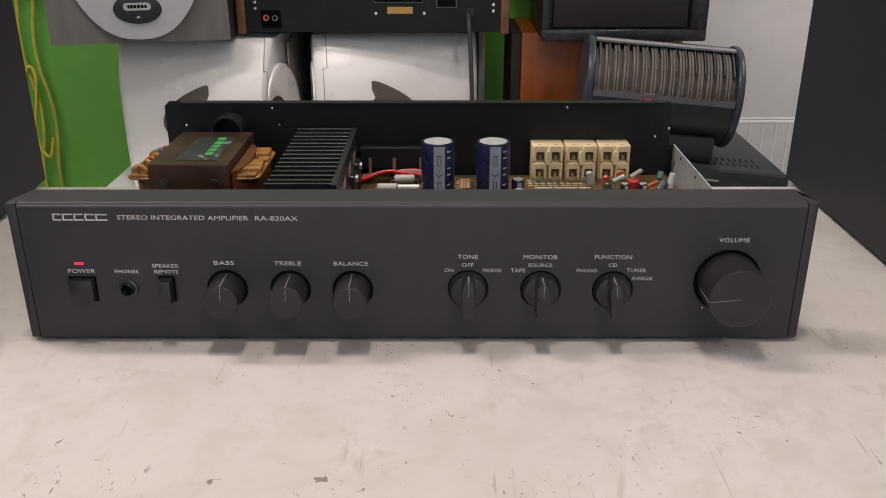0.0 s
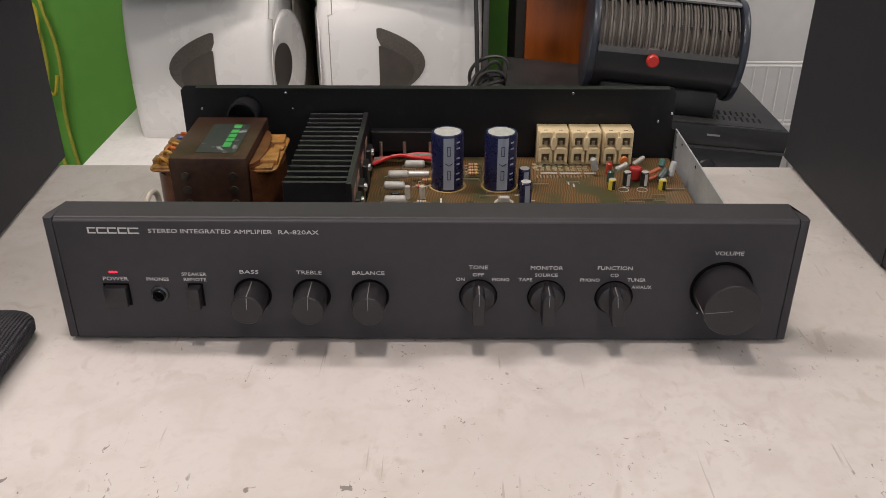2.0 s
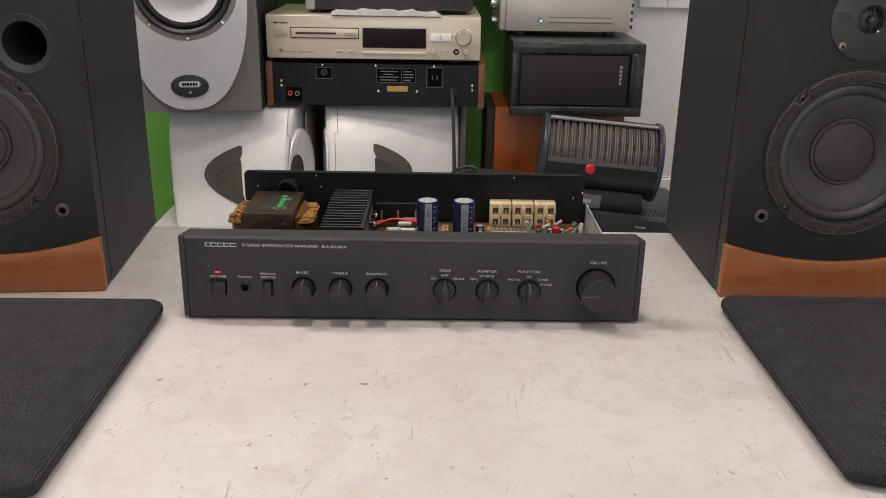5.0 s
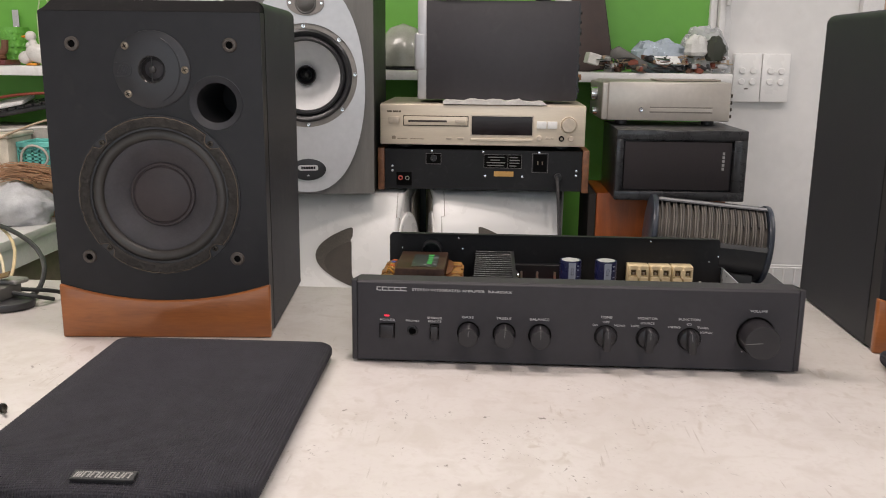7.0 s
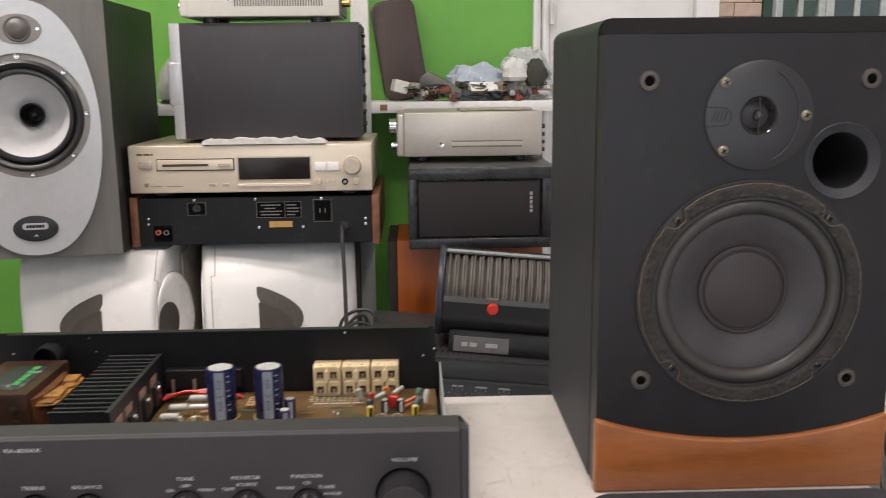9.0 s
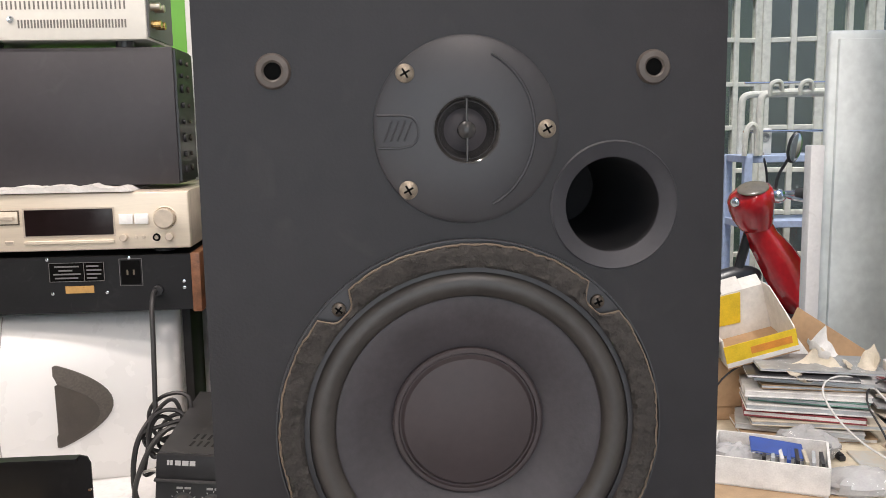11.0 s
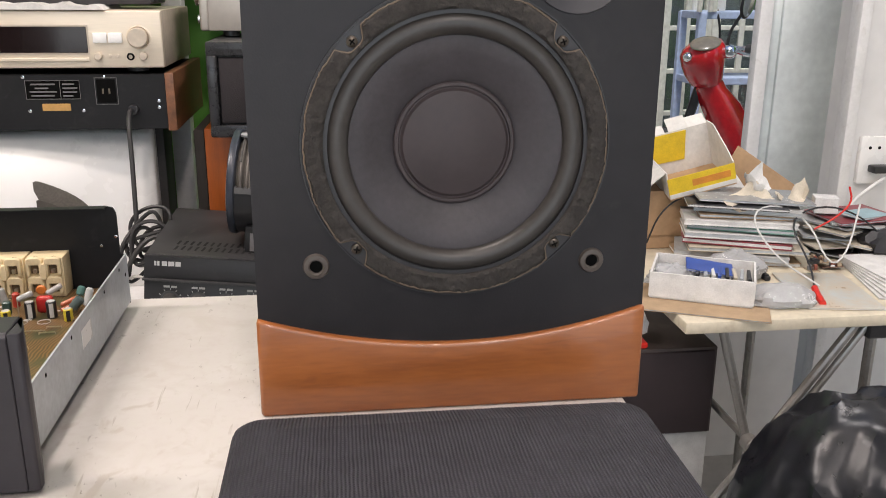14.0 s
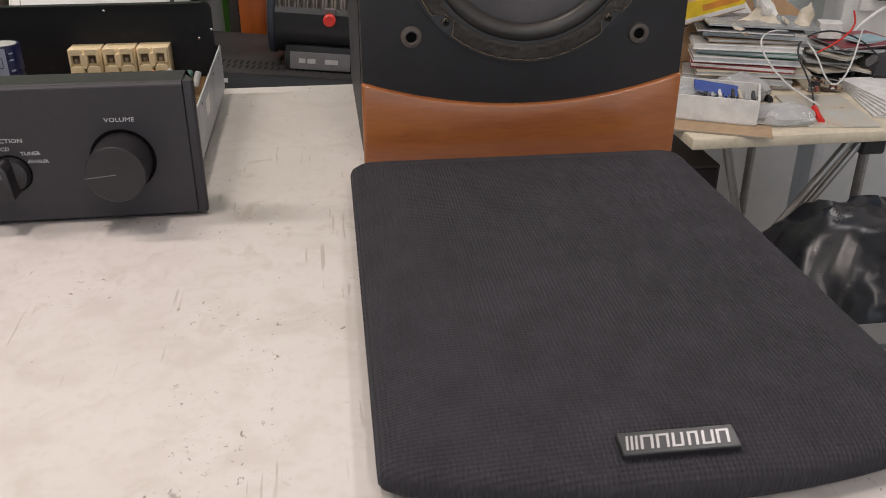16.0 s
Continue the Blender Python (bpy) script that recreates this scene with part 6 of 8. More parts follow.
    b = bars([(-0.016, 0.006), (-0.008, 0.006), (0.0, 0.006), (0.008, 0.006), (0.016, 0.006)], 0.005, pose(w - 0.046, 0.0026, 0.085, 90, 90, 0))
    part("logo", b, plain("grey_print", (0.30, 0.30, 0.30), 0.5), c, "small grey maker's bars")
    return c


black_speaker()
c = thing("orange_cabinet", "orange veneered speaker cabinet on the side table", "speaker", pose(0.294, 1.120, -0.2420))
part("cabinet", box(-0.142, 0.142, 0, 0.200, 0, 0.2452, 0.002, 2), ORANGE, c, "orange wood veneer")
part("front_board", box(-0.160, -0.1425, 0.002, 0.198, 0.001, 0.2430, 0.002, 2), plain("dark_front_cloth", (0.03, 0.024, 0.020), 0.8), c, "dark front board")

# ---- paging amplifier and the drum on it ----
def paging_amplifier():
    c = thing("paging_amplifier", "dusty black paging amplifier with a row of knobs", "amplifier", pose(0.306, 0.780, -0.2300, 0, 5.46, -0.3))
    w, d, h = 0.2065, 0.262, 0.0975
    part("cover", box(-w, w, 0.006, d, 0.006, h, 0.0015, 2), DUSTY_BLACK, c, "dusty black steel cover")
    slot = plain("slot_black", (0.004, 0.004, 0.004), 0.8)
    SCALE = plain("scale_print", (0.42, 0.41, 0.40), 0.5)
    for row in range(2):
        for k in range(38):
            x = -w + 0.034 + k * 0.0093
            if k in (15, 26):
                continue
            y = 0.030 + 0.026 * row
            part("vent_slot", prism([(x - 0.0016, y), (x + 0.0016, y), (x + 0.0040, y + 0.018), (x + 0.0008, y + 0.018)], 0.0003, m=Matrix.Translation((0, 0, h))), slot, c)
    f = part("front_panel", box(-w - 0.001, w + 0.001, 0, 0.008, 0.0640, h - 0.001, 0.001, 2), BLACK_PLASTIC, c, "upper black front panel")
    lo = part("control_panel", box(-w - 0.001, w + 0.001, 0.002, 0.008, 0.006, 0.0615, 0.001, 2), BLACK_PLASTIC, c, "lower panel with knobs")
    part("panel_lip", box(-w - 0.003, w + 0.003, -0.003, 0.006, 0.0605, 0.0642, 0.0012, 2), DUSTY_BLACK, c, "raised lip between the panels")
    part("logo", bars([(-0.016, 0.003), (-0.012, 0.003), (-0.004, 0.007), (0.005, 0.008), (0.014, 0.007)], 0.0065, facing(-w + 0.030, -0.0002, 0.086)), plain("pale_print", (0.50, 0.50, 0.50), 0.5), f, "small pale maker's bars")
    part("label_print", bars([(0.0, 0.020)], 0.003, facing(0.095, -0.0002, 0.082)), plain("faint_pale_print", (0.28, 0.28, 0.28), 0.5), f)
    for k in range(6):
        x = -w + 0.034 + 0.0375 * k
        kb = part("level_knob", rod(0.0105, 0.016, 24, 0.001, r2=0.0085, m=facing(x, 0.002, 0.033)), plain("dusty_knob", (0.050, 0.047, 0.045), 0.5), lo, "dusty black level knob")
        part("knob_skirt", lathe([(0.0135, 0.0), (0.0135, 0.001), (0.0, 0.001)], 24, m=facing(x, 0.002, 0.033)), plain("skirt_grey", (0.06, 0.06, 0.06), 0.5), kb)
        b = bars([(-0.005, 0.008), (0.005, 0.008)] if k < 4 else [(0.0, 0.019)], 0.0030, facing(x, 0.0018, 0.0525))
        for q in range(11):
            a = radians(-60 + 30 * q)
            box(-0.0012, 0.0012, -0.0005, 0.0005, 0, 0.0001, bm=b, m=facing(x, 0.0018, 0.033) @ pose(0.0158 * math.cos(a), 0.0158 * math.sin(a), 0, 0, 0, math.degrees(a)))
        part("scale_mark", b, SCALE, lo, "pale printed scale round the knob")
    part("jack", lathe([(0.005, 0.001), (0.005, 0.004), (0.013, 0.003), (0.015, 0)], 28, m=facing(0.097, 0.002, 0.028)), KNOB_BLACK, lo, "round black socket")
    for x in (-0.12, 0.12):
        for y in (0.03, 0.21):
            z = -0.0236 if x < 0 else 0.0
            part("foot", rod(0.012, 0.0065 - z, 16, m=Matrix.Translation((x, y, z))), BLACK_PLASTIC, c)
    return c


paging_amplifier()


def drum_rack():
    """A black half-drum on a foot: a window of grey ribs, a red knob under it."""
    c = thing("drum_heater", "black drum-shaped heater with dusty grey ribs and a red knob", "heater", pose(0.3360, 0.8720, -0.1290, 0, 0, -3.8))
    R, L = 0.0728, 0.1055
    tilt = pose(0, 0, 0.0842, 0, 4.6, 0)
    ft = part("foot", box(-0.088, 0.088, -0.060, 0.046, -0.0905, -0.050, 0.004, 2, m=tilt), BLACK_PLASTIC, c, "black foot")
    st = part("sticker", box(-0.080, 0.010, -0.0615, -0.0598, -0.086, -0.060, 0.0004, 1, m=tilt), plain("smoke_grey_label", (0.16, 0.15, 0.15), 0.3), ft, "smoke-grey label with pale bars")
    part("sticker_print", bars([(-0.062, 0.010), (-0.048, 0.012), (-0.018, 0.020)], 0.007, tilt @ facing(0, -0.0617, -0.073)), plain("pale_label_print", (0.50, 0.48, 0.47), 0.5), st)
    n = 26
    arc = [radians(180 + 284 * k / n) for k in range(n + 1)]
    outer = [(R * math.cos(a), R * math.sin(a)) for a in arc]
    inner = [((R - 0.005) * math.cos(a), (R - 0.005) * math.sin(a)) for a in arc][::-1]
    part("shell", prism(outer + inner, 2 * L, m=tilt @ Matrix.Translation((-L, 0, 0)) @ AX), BLACK_PLASTIC, c, "black shell")
    for s in (-1, 1):
        b = prism([((R + 0.003) * math.cos(2 * math.pi * k / 48), (R + 0.003) * math.sin(2 * math.pi * k / 48)) for k in range(48)], 0.011, 0.003, 2, m=tilt @ Matrix.Translation((s * (L + 0.002) - 0.0055, 0, 0)) @ AX)
        part("end_cheek", b, plain("blue_black_plastic", (0.030, 0.036, 0.050), 0.32), c, "blue-black end cheek")
    part("core", rod(R - 0.012, 2 * L - 0.004, 40, m=tilt @ pose(-L + 0.002, 0, 0, 0, 90, 0)), plain("dusty_core", (0.15, 0.13, 0.11), 0.7), c, "dusty inner drum")
    for k in range(29):
        x = -L + 0.012 + (2 * L - 0.024) * k / 28
        arcp = [(x + (0.0012 if k % 2 else -0.0012), -(R - 0.005) * math.cos(radians(a)), (R - 0.005) * math.sin(radians(a))) for a in range(0, 76, 15)]
        part("rib", tube(arcp, 0.0021, 6, m=tilt, rounds=0), RIB_GREY, c, "dusty grey rib")
    for k in range(15):
        x = -L + 0.009 + (2 * L - 0.018) * k / 14
        pts = [(-(R - 0.001) * math.cos(radians(a)), (R - 0.001) * math.sin(radians(a))) for a in (72, 60, 48, 36)] + [(-(R - 0.008) * math.cos(radians(a)), (R - 0.008) * math.sin(radians(a))) for a in (38, 72)]
        part("fin", prism(pts, 0.0016, m=tilt @ Matrix.Translation((x, 0, 0)) @ AX), plain("fin_grey", (0.07, 0.065, 0.06), 0.6), c, "thin grey fin")
    for name, ang, h0, h1, col in (("lower_rail", 3, -0.004, 0.004, (0.10, 0.10, 0.10)), ("upper_rail", 73, -0.003, 0.004, (0.26, 0.26, 0.27))):
        zig = []
        for k in range(30):
            x = -L + 0.006 + (2 * L - 0.012) * k / 29
            zig += [(x - 0.0017, h1), (x, h1 + 0.0035), (x + 0.0017, h1)]
        top = zig if ang < 45 else [(x, h1 if y > h1 else h1 + 0.0015) for x, y in zig]
        m = tilt @ pose(0, -(R + 0.0005) * math.cos(radians(ang)), (R + 0.0005) * math.sin(radians(ang)), 90 - ang, 0, 0)
        part(name, prism([(-L + 0.004, h0), (L - 0.004, h0)] + top[::-1], 0.003, m=m), plain(name, col, 0.4), c, "toothed rail")
    k = part("red_knob", rod(0.0092, 0.010, 28, 0.002, m=tilt @ facing(-0.022, -R - 0.004, -0.006)), RED_PLASTIC, c, "round red knob")
    part("knob_bracket", box(-0.031, -0.013, -R - 0.005, -R + 0.002, 0.000, 0.010, 0.001, 1, m=tilt), plain("dusty_bracket", (0.12, 0.11, 0.11), 0.5), k)
    return c


drum_rack()
c = thing("wire_rack", "white wire rack standing on the floor by the wall", "rack", pose(0.63, 1.285, FLOOR))
for x in (-0.12, 0.12):
    for y in (-0.012, 0.012):
        part("post", rod(0.004, -FLOOR - 0.194, 10, m=Matrix.Translation((x, y, 0))), WHITE_PLASTIC, c)
for z in (-FLOOR - 0.196, -FLOOR - 0.32, -FLOOR - 0.6):
    for y in (-0.012, 0.012):
        part("rail", tube([(-0.12, y, z), (0.12, y, z)], 0.003, 8, rounds=0), WHITE_PLASTIC, c)
for k in range(9):
    x = -0.105 + 0.026 * k
    part("wire", tube([(x, -0.012, -FLOOR - 0.32), (x, -0.012, -FLOOR - 0.196)], 0.0022, 6, rounds=0), WHITE_PLASTIC, c)

# ---- wall shelf and what lies on it ----
shelf = thing("wall_shelf", "long white painted shelf on white uprights against the green wall", "shelf", pose(0, 0, FLOOR))
Z0 = -FLOOR
part("board", box(-2.3, 0.500, 1.385, WALL_Y - 0.002, Z0 + 0.237, Z0 + 0.261, 0.002, 2), WHITE_WOOD, shelf, "white shelf board")
part("upright", box(0.060, 0.097, 1.340, 1.384, 0, CEIL - FLOOR, 0.002, 2), WHITE_WOOD, shelf, "white wooden upright")
part("upright", box(-1.60, -1.565, 1.340, 1.384, 0, CEIL - FLOOR, 0.002, 2), WHITE_WOOD, shelf, "white wooden upright")
part("edge_tag", box(0.116, 0.132, 1.3835, 1.385, Z0 + 0.243, Z0 + 0.256), plain("rust_tag", (0.30, 0.16, 0.08), 0.7), shelf)
SHELF = 0.2615
c = thing("brown_case", "brown plastic speaker cover leaning on the green wall", "speaker cover", pose(0.176, 1.500, SHELF + 0.003, -10, -9, 0))
part("panel", prism(round_rect(0.095, 0.225, 0.022, 6, 0, 0.1125), 0.014, 0.003, 2, m=pose(0, 0.007, 0, 90, 0, 0)), BROWN_CASE, c, "brown mesh panel")
part("rim", prism(round_rect(0.103, 0.233, 0.026, 6, 0, 0.1165), 0.006, 0.002, 2, m=pose(0, 0.012, 0, 90, 0, 0)), plain("dark_brown_rim", (0.03, 0.020, 0.018), 0.4), c, "dark rim")


def crumple(seed, sx, sy, sz, rough=0.35, cuts=24):
    """A crushed bag: a bulging sheet with sharp folds, flat underneath."""
    b = bmesh.new()
    bmesh.ops.create_uvsphere(b, u_segments=cuts, v_segments=cuts // 2, radius=1)
    for v in b.verts:
        p = v.co * 1.9 + Vector((seed * 3.1, seed * 1.7, 0))
        n1 = abs(noise.noise(p)) + 0.5 * abs(noise.noise(p * 2.3)) + 0.3 * abs(noise.noise(p * 5.1))
        k = 1 + rough * (n1 * 1.6 - 0.7)
        v.co = Vector((v.co.x * sx * k, v.co.y * sy * k, (v.co.z * k + 0.6) * sz * 0.62))
        v.co.z = max(0.0, v.co.z)
    return b


def film_material(name, colour, alpha):
    m = mat(name, colour, 0.25, var=0.08, scale=30)
    b = m.node_tree.nodes["Principled BSDF"]
    b.inputs["Transmission Weight"].default_value = alpha
    b.inputs["IOR"].default_value = 1.1
    return m


FILM = film_material("clear_plastic_film", (0.78, 0.79, 0.80), 0.55)
BLUE_FILM = film_material("bluish_plastic_film", (0.55, 0.62, 0.72), 0.35)
solid("plastic_bag", crumple(1, 0.078, 0.05, 0.080, 0.30, 28), BLUE_FILM, "crumpled pale blue plastic bag on the shelf", "plastic bag", pose(0.338, 1.475, SHELF), smooth=25)
solid("plastic_bag", crumple(2, 0.062, 0.05, 0.115, 0.36, 28), FILM, "crumpled clear plastic bag on the shelf", "plastic bag", pose(0.446, 1.480, SHELF), smooth=25)
solid("paper_sheet", box(-0.03, 0.03, -0.02, 0.02, 0, 0.0012, m=None), plain("white_paper", (0.7, 0.7, 0.7), 0.7), "printed white paper on the shelf clutter", "paper", pose(0.345, 1.412, SHELF + 0.030, 28, 0, 4))
solid("dark_pouch", crumple(6, 0.024, 0.020, 0.062, 0.22, 20), plain("olive_black_cloth", (0.035, 0.040, 0.028), 0.7), "small olive-black pouch against the clear bag", "pouch", pose(0.462, 1.425, SHELF + 0.030), smooth=25)
solid("white_wrapper", crumple(8, 0.030, 0.022, 0.050, 0.30, 20), plain("white_tissue", (0.62, 0.62, 0.60), 0.7), "crumpled white wrapper on the shelf clutter", "paper", pose(0.418, 1.428, SHELF + 0.042), smooth=22)
solid("grey_cover", prism([(-0.052, 0.0), (0.030, 0.0), (0.046, 0.012), (0.040, 0.026), (-0.044, 0.034), (-0.056, 0.016)], 0.045, 0.004, 2, m=pose(0, 0.0225, 0, 90, 0, 0)), plain("grey_moulding", (0.095, 0.092, 0.085), 0.45), "dark grey moulded cover lying in the shelf clutter", "cover", pose(0.252, 1.430, SHELF + 0.016, 0, 24, -6))
solid("flat_plate", box(-0.075, 0.070, -0.03, 0.03, 0, 0.004, 0.001, 1), plain("tan_grey_plate", (0.30, 0.27, 0.23), 0.5), "thin tan-grey plate on the slim receiver", "plate", pose(0.352, 1.215, 0.2480, 0, 0, 2))
rng = random.Random(21)
SCRAP = [plain("scrap_" + n, col, 0.5, metal) for n, col, metal in (("green_board", (0.06, 0.10, 0.05), 0), ("black", (0.02, 0.02, 0.022), 0), ("tan", (0.36, 0.27, 0.18), 0), ("white", (0.6, 0.6, 0.58), 0), ("steel", (0.4, 0.4, 0.4), 0.8), ("grey", (0.15, 0.15, 0.15), 0), ("red", (0.22, 0.06, 0.035), 0), ("brown", (0.12, 0.06, 0.04), 0))]


def scrap(x, y, z, size):
    """One bit of electronic scrap: a small board with parts, a connector, or a stub of lead."""
    kind = rng.random()
    m = pose(x, y, z, rng.uniform(-8, 8), rng.uniform(-8, 8), rng.uniform(0, 180))
    if kind < 0.45:
        c = thing("circuit_scrap", "small salvaged circuit board in the clutter", "circuit board", m, "electronic scrap")
        w, d = size * rng.uniform(0.6, 1.2), size * rng.uniform(0.3, 0.7)
        part("board", box(-w, w, -d, d, 0.003, 0.0048), rng.choice((SCRAP[0], SCRAP[2], SCRAP[7])), c)
        for _ in range(5):
            a, e = rng.uniform(-w * 0.8, w * 0.8), rng.uniform(-d * 0.8, d * 0.8)
            part("component", box(a - 0.004, a + 0.004, e - 0.003, e + 0.003, 0.0046, 0.008 + rng.uniform(0, 0.008), 0.0008, 1), rng.choice(SCRAP[1:]), c)
        return c
    if kind < 0.75:
        b = box(-size * 0.5, size * 0.5, -size * 0.25, size * 0.25, 0, size * 0.4, size * 0.06, 2)
        box(-size * 0.3, size * 0.3, -size * 0.2, size * 0.2, size * 0.38, size * 0.52, size * 0.04, 1, bm=b)
        return solid("plug", b, rng.choice(SCRAP[1:]), "small loose plug in the clutter", "plug", m, "electronic scrap")
    pts = [(rng.uniform(-1, 1) * size * 1.5, rng.uniform(-1, 1) * size * 0.6, rng.uniform(0.002, 0.018)) for _ in range(6)]
    return solid("loose_wire", tube(pts, 0.0016, 6), rng.choice((SCRAP[1], SCRAP[7], SCRAP[2], SCRAP[1])), "short loose lead in the clutter", "wire", m, "electronic scrap")


for k in range(52):
    scrap(rng.uniform(0.170, 0.490), rng.uniform(1.395, 1.445), SHELF + 0.001 + 0.009 * (k % 4), 0.024)
for k in range(3):
    pts = [(0.315 + 0.05 * k + rng.uniform(-0.03, 0.05), 1.395 + rng.uniform(-0.012, 0.03), SHELF + rng.uniform(0.004, 0.026)) for _ in range(9)]
    solid("audio_lead", tube(pts, 0.0028, 7), SCRAP[1], "tangled black lead on the shelf edge", "cable", group="electronic scrap")
solid("paper_box", box(-0.016, 0.016, -0.012, 0.012, 0, 0.026, 0.001, 1), plain("white_card", (0.7, 0.69, 0.66), 0.7), "small white card box on the shelf", "box", pose(0.156, 1.405, SHELF + 0.020, 0, 14, 20))

# left half of the shelf
def white_unit(name, label, x0, x1, z1, d=0.15, mt=None):
    c = thing(name, label, "speaker", pose((x0 + x1) / 2, 1.400, SHELF))
    w = (x1 - x0) / 2
    part("body", box(-w, w, 0.006, d, 0, z1 - SHELF, 0.004, 3), mt or WHITE_PLASTIC, c)
    part("front_panel", box(-w + 0.006, w - 0.006, 0, 0.008, 0.006, z1 - SHELF - 0.006, 0.003, 2), mt or WHITE_PLASTIC, c, "inset front panel")
    return c


white_unit("white_box_speaker", "square white speaker on the shelf", -1.124, -0.966, 0.508)
white_unit("white_box_speaker", "square white speaker with a cream side", -0.961, -0.781, 0.500)
white_unit("small_white_speaker", "small white speaker on the shelf", -0.775, -0.716, 0.478, 0.12)
white_unit("grey_unit", "grey plastic unit wrapped in clear film", -0.709, -0.598, 0.476, 0.12, plain("mid_grey_plastic", (0.26, 0.26, 0.26), 0.5))
solid("plastic_wrap", crumple(5, 0.066, 0.05, 0.036), FILM, "loose clear plastic wrap on the grey unit", "plastic bag", pose(-0.640, 1.455, 0.4765), smooth=25)
c = thing("silver_unit", "flat silver box on the white speakers", "set-top box", pose(-1.008, 1.400, 0.5085))
part("case", box(-0.115, 0.109, 0, 0.15, 0, 0.055, 0.003, 2), SILVER, c)
part("label_strip", box(-0.02, 0.075, -0.0008, 0.001, 0.004, 0.010), plain("strip_grey", (0.3, 0.3, 0.3), 0.5), c)
solid("black_tray", box(-0.068, 0.066, 0, 0.11, 0, 0.011, 0.003, 2), BLACK_PLASTIC, "thin black tray on the white speaker", "tray", pose(-0.828, 1.42, 0.5005))
dm = thing("white_helmet_lamp", "glossy white dome standing on the shelf", "lamp", pose(-0.318, 1.472, SHELF))
part("dome", lathe([(0.050, 0.004), (0.066, 0.010), (0.068, 0.036), (0.057, 0.075), (0.034, 0.104), (0.0, 0.116)], 36), plain("grey_white_gloss", (0.33, 0.335, 0.30), 0.22), dm)
part("base_ring", lathe([(0.050, 0.0), (0.062, 0.001), (0.062, 0.005), (0.050, 0.005)], 32), BLACK_PLASTIC, dm)


def ornament_duck(label, x, h, flip):
    d = thing("duck_figurine", label, "figurine", pose(x, 1.440, SHELF), "shelf ornaments")
    b = bmesh.new()
    bmesh.ops.create_uvsphere(b, u_segments=20, v_segments=12, radius=1)
    for v in b.verts:
        t = v.co.z
        tail = max(0.0, -flip * v.co.x) ** 2
        v.co = Vector((v.co.x * 0.30 * (1.12 - 0.40 * t) * h + flip * 0.08 * h * t, v.co.y * 0.22 * h, 0.06 * h + (t + 1) * 0.29 * h + 0.10 * h * tail))
    rod(0.13 * h, 0.28 * h, 14, r2=0.10 * h, bm=b, m=pose(flip * 0.07 * h, 0, 0.52 * h, 0, 14 * flip, 0))
    b2 = bmesh.new()
    bmesh.ops.create_uvsphere(b2, u_segments=16, v_segments=10, radius=0.155 * h)
    merge(b, b2, Matrix.Translation((flip * 0.15 * h, 0, 0.84 * h)))
    part("body", b, plain("glazed_white", (0.62, 0.60, 0.57), 0.3), d, "", 60)
    part("beak", rod(0.055 * h, 0.15 * h, 10, r2=0.02 * h, m=pose(flip * 0.28 * h, 0, 0.83 * h, 0, 90 * flip, 0)), DUCK_ORANGE, d, "orange beak")
    for s2 in (-1, 1):
        part("foot", prism(ellipse(0.13 * h, 0.07 * h, 14, flip * 0.12 * h, s2 * 0.10 * h), 0.07 * h, 0.01 * h, 1), DUCK_ORANGE, d, "orange foot")
    return d


DUCK_ORANGE = plain("orange_glaze", (0.65, 0.26, 0.02), 0.35)
ornament_duck("small glazed white duck figurine on the shelf", -1.300, 0.060, 1)
ornament_duck("glazed white duck figurine on the shelf", -1.272, 0.088, -1)
ornament_duck("tall glazed white duck figurine on the shelf", -1.214, 0.110, -1)
solid("tray", box(-0.07, 0.045, -0.04, 0.04, 0, 0.014, 0.003, 2), plain("oxblood_lacquer", (0.12, 0.025, 0.025), 0.35), "dark red lacquer tray on the shelf", "tray", pose(-1.384, 1.440, SHELF))
b = tube([(-0.028, 0, 0.004), (-0.03, 0, 0.04), (-0.01, 0, 0.055), (0.006, 0, 0.03), (0.012, 0, 0.012), (0.03, 0, 0.02), (0.032, 0, 0.05)], 0.009, 10)
rod(0.03, 0.012, 20, 0.003, bm=b)
solid("wood_carving", b, plain("carved_teak", (0.16, 0.075, 0.045), 0.4), "brown carved wooden ornament on the tray", "ornament", pose(-1.388, 1.440, SHELF + 0.0145))
c = thing("green_pot", "bright green woven pot on the shelf", "pot", pose(-1.370, 1.508, SHELF))
POT = plain("bright_green_glaze", (0.14, 0.40, 0.06), 0.4, bump=0.6, bscale=90)
part("body", lathe([(0.0, 0.0), (0.034, 0.0), (0.038, 0.010), (0.041, 0.098), (0.038, 0.098), (0.035, 0.012), (0.0, 0.010)], 28), POT, c)
for r in range(5):
    for k in range(16):
        a = 2 * math.pi * (k + 0.5 * (r % 2)) / 16
        part("leaf_boss", lathe([(0.0060, 0), (0.0045, 0.002), (0, 0.0028)], 8, m=pose(0.0395 * math.cos(a), 0.0395 * math.sin(a), 0.016 + 0.017 * r) @ Matrix.Rotation(a, 4, "Z") @ Matrix.Rotation(radians(90), 4, "Y")), POT, c)
b = tube([(0, 0, 0), (0, 0, 0.101)], 0.005, 8, rounds=0)
box(-0.009, 0.009, -0.001, 0.001, 0.100, 0.145, 0.0004, 1, bm=b)
solid("letter_knife", b, CHROME, "steel blade standing behind the ornament", "knife", pose(-1.378, 1.545, SHELF))
b = tube([(-0.02, 0, 0), (-0.02, 0, 0.170), (0.02, 0, 0.172), (0.02, 0, 0)], 0.002, 6, rounds=1)
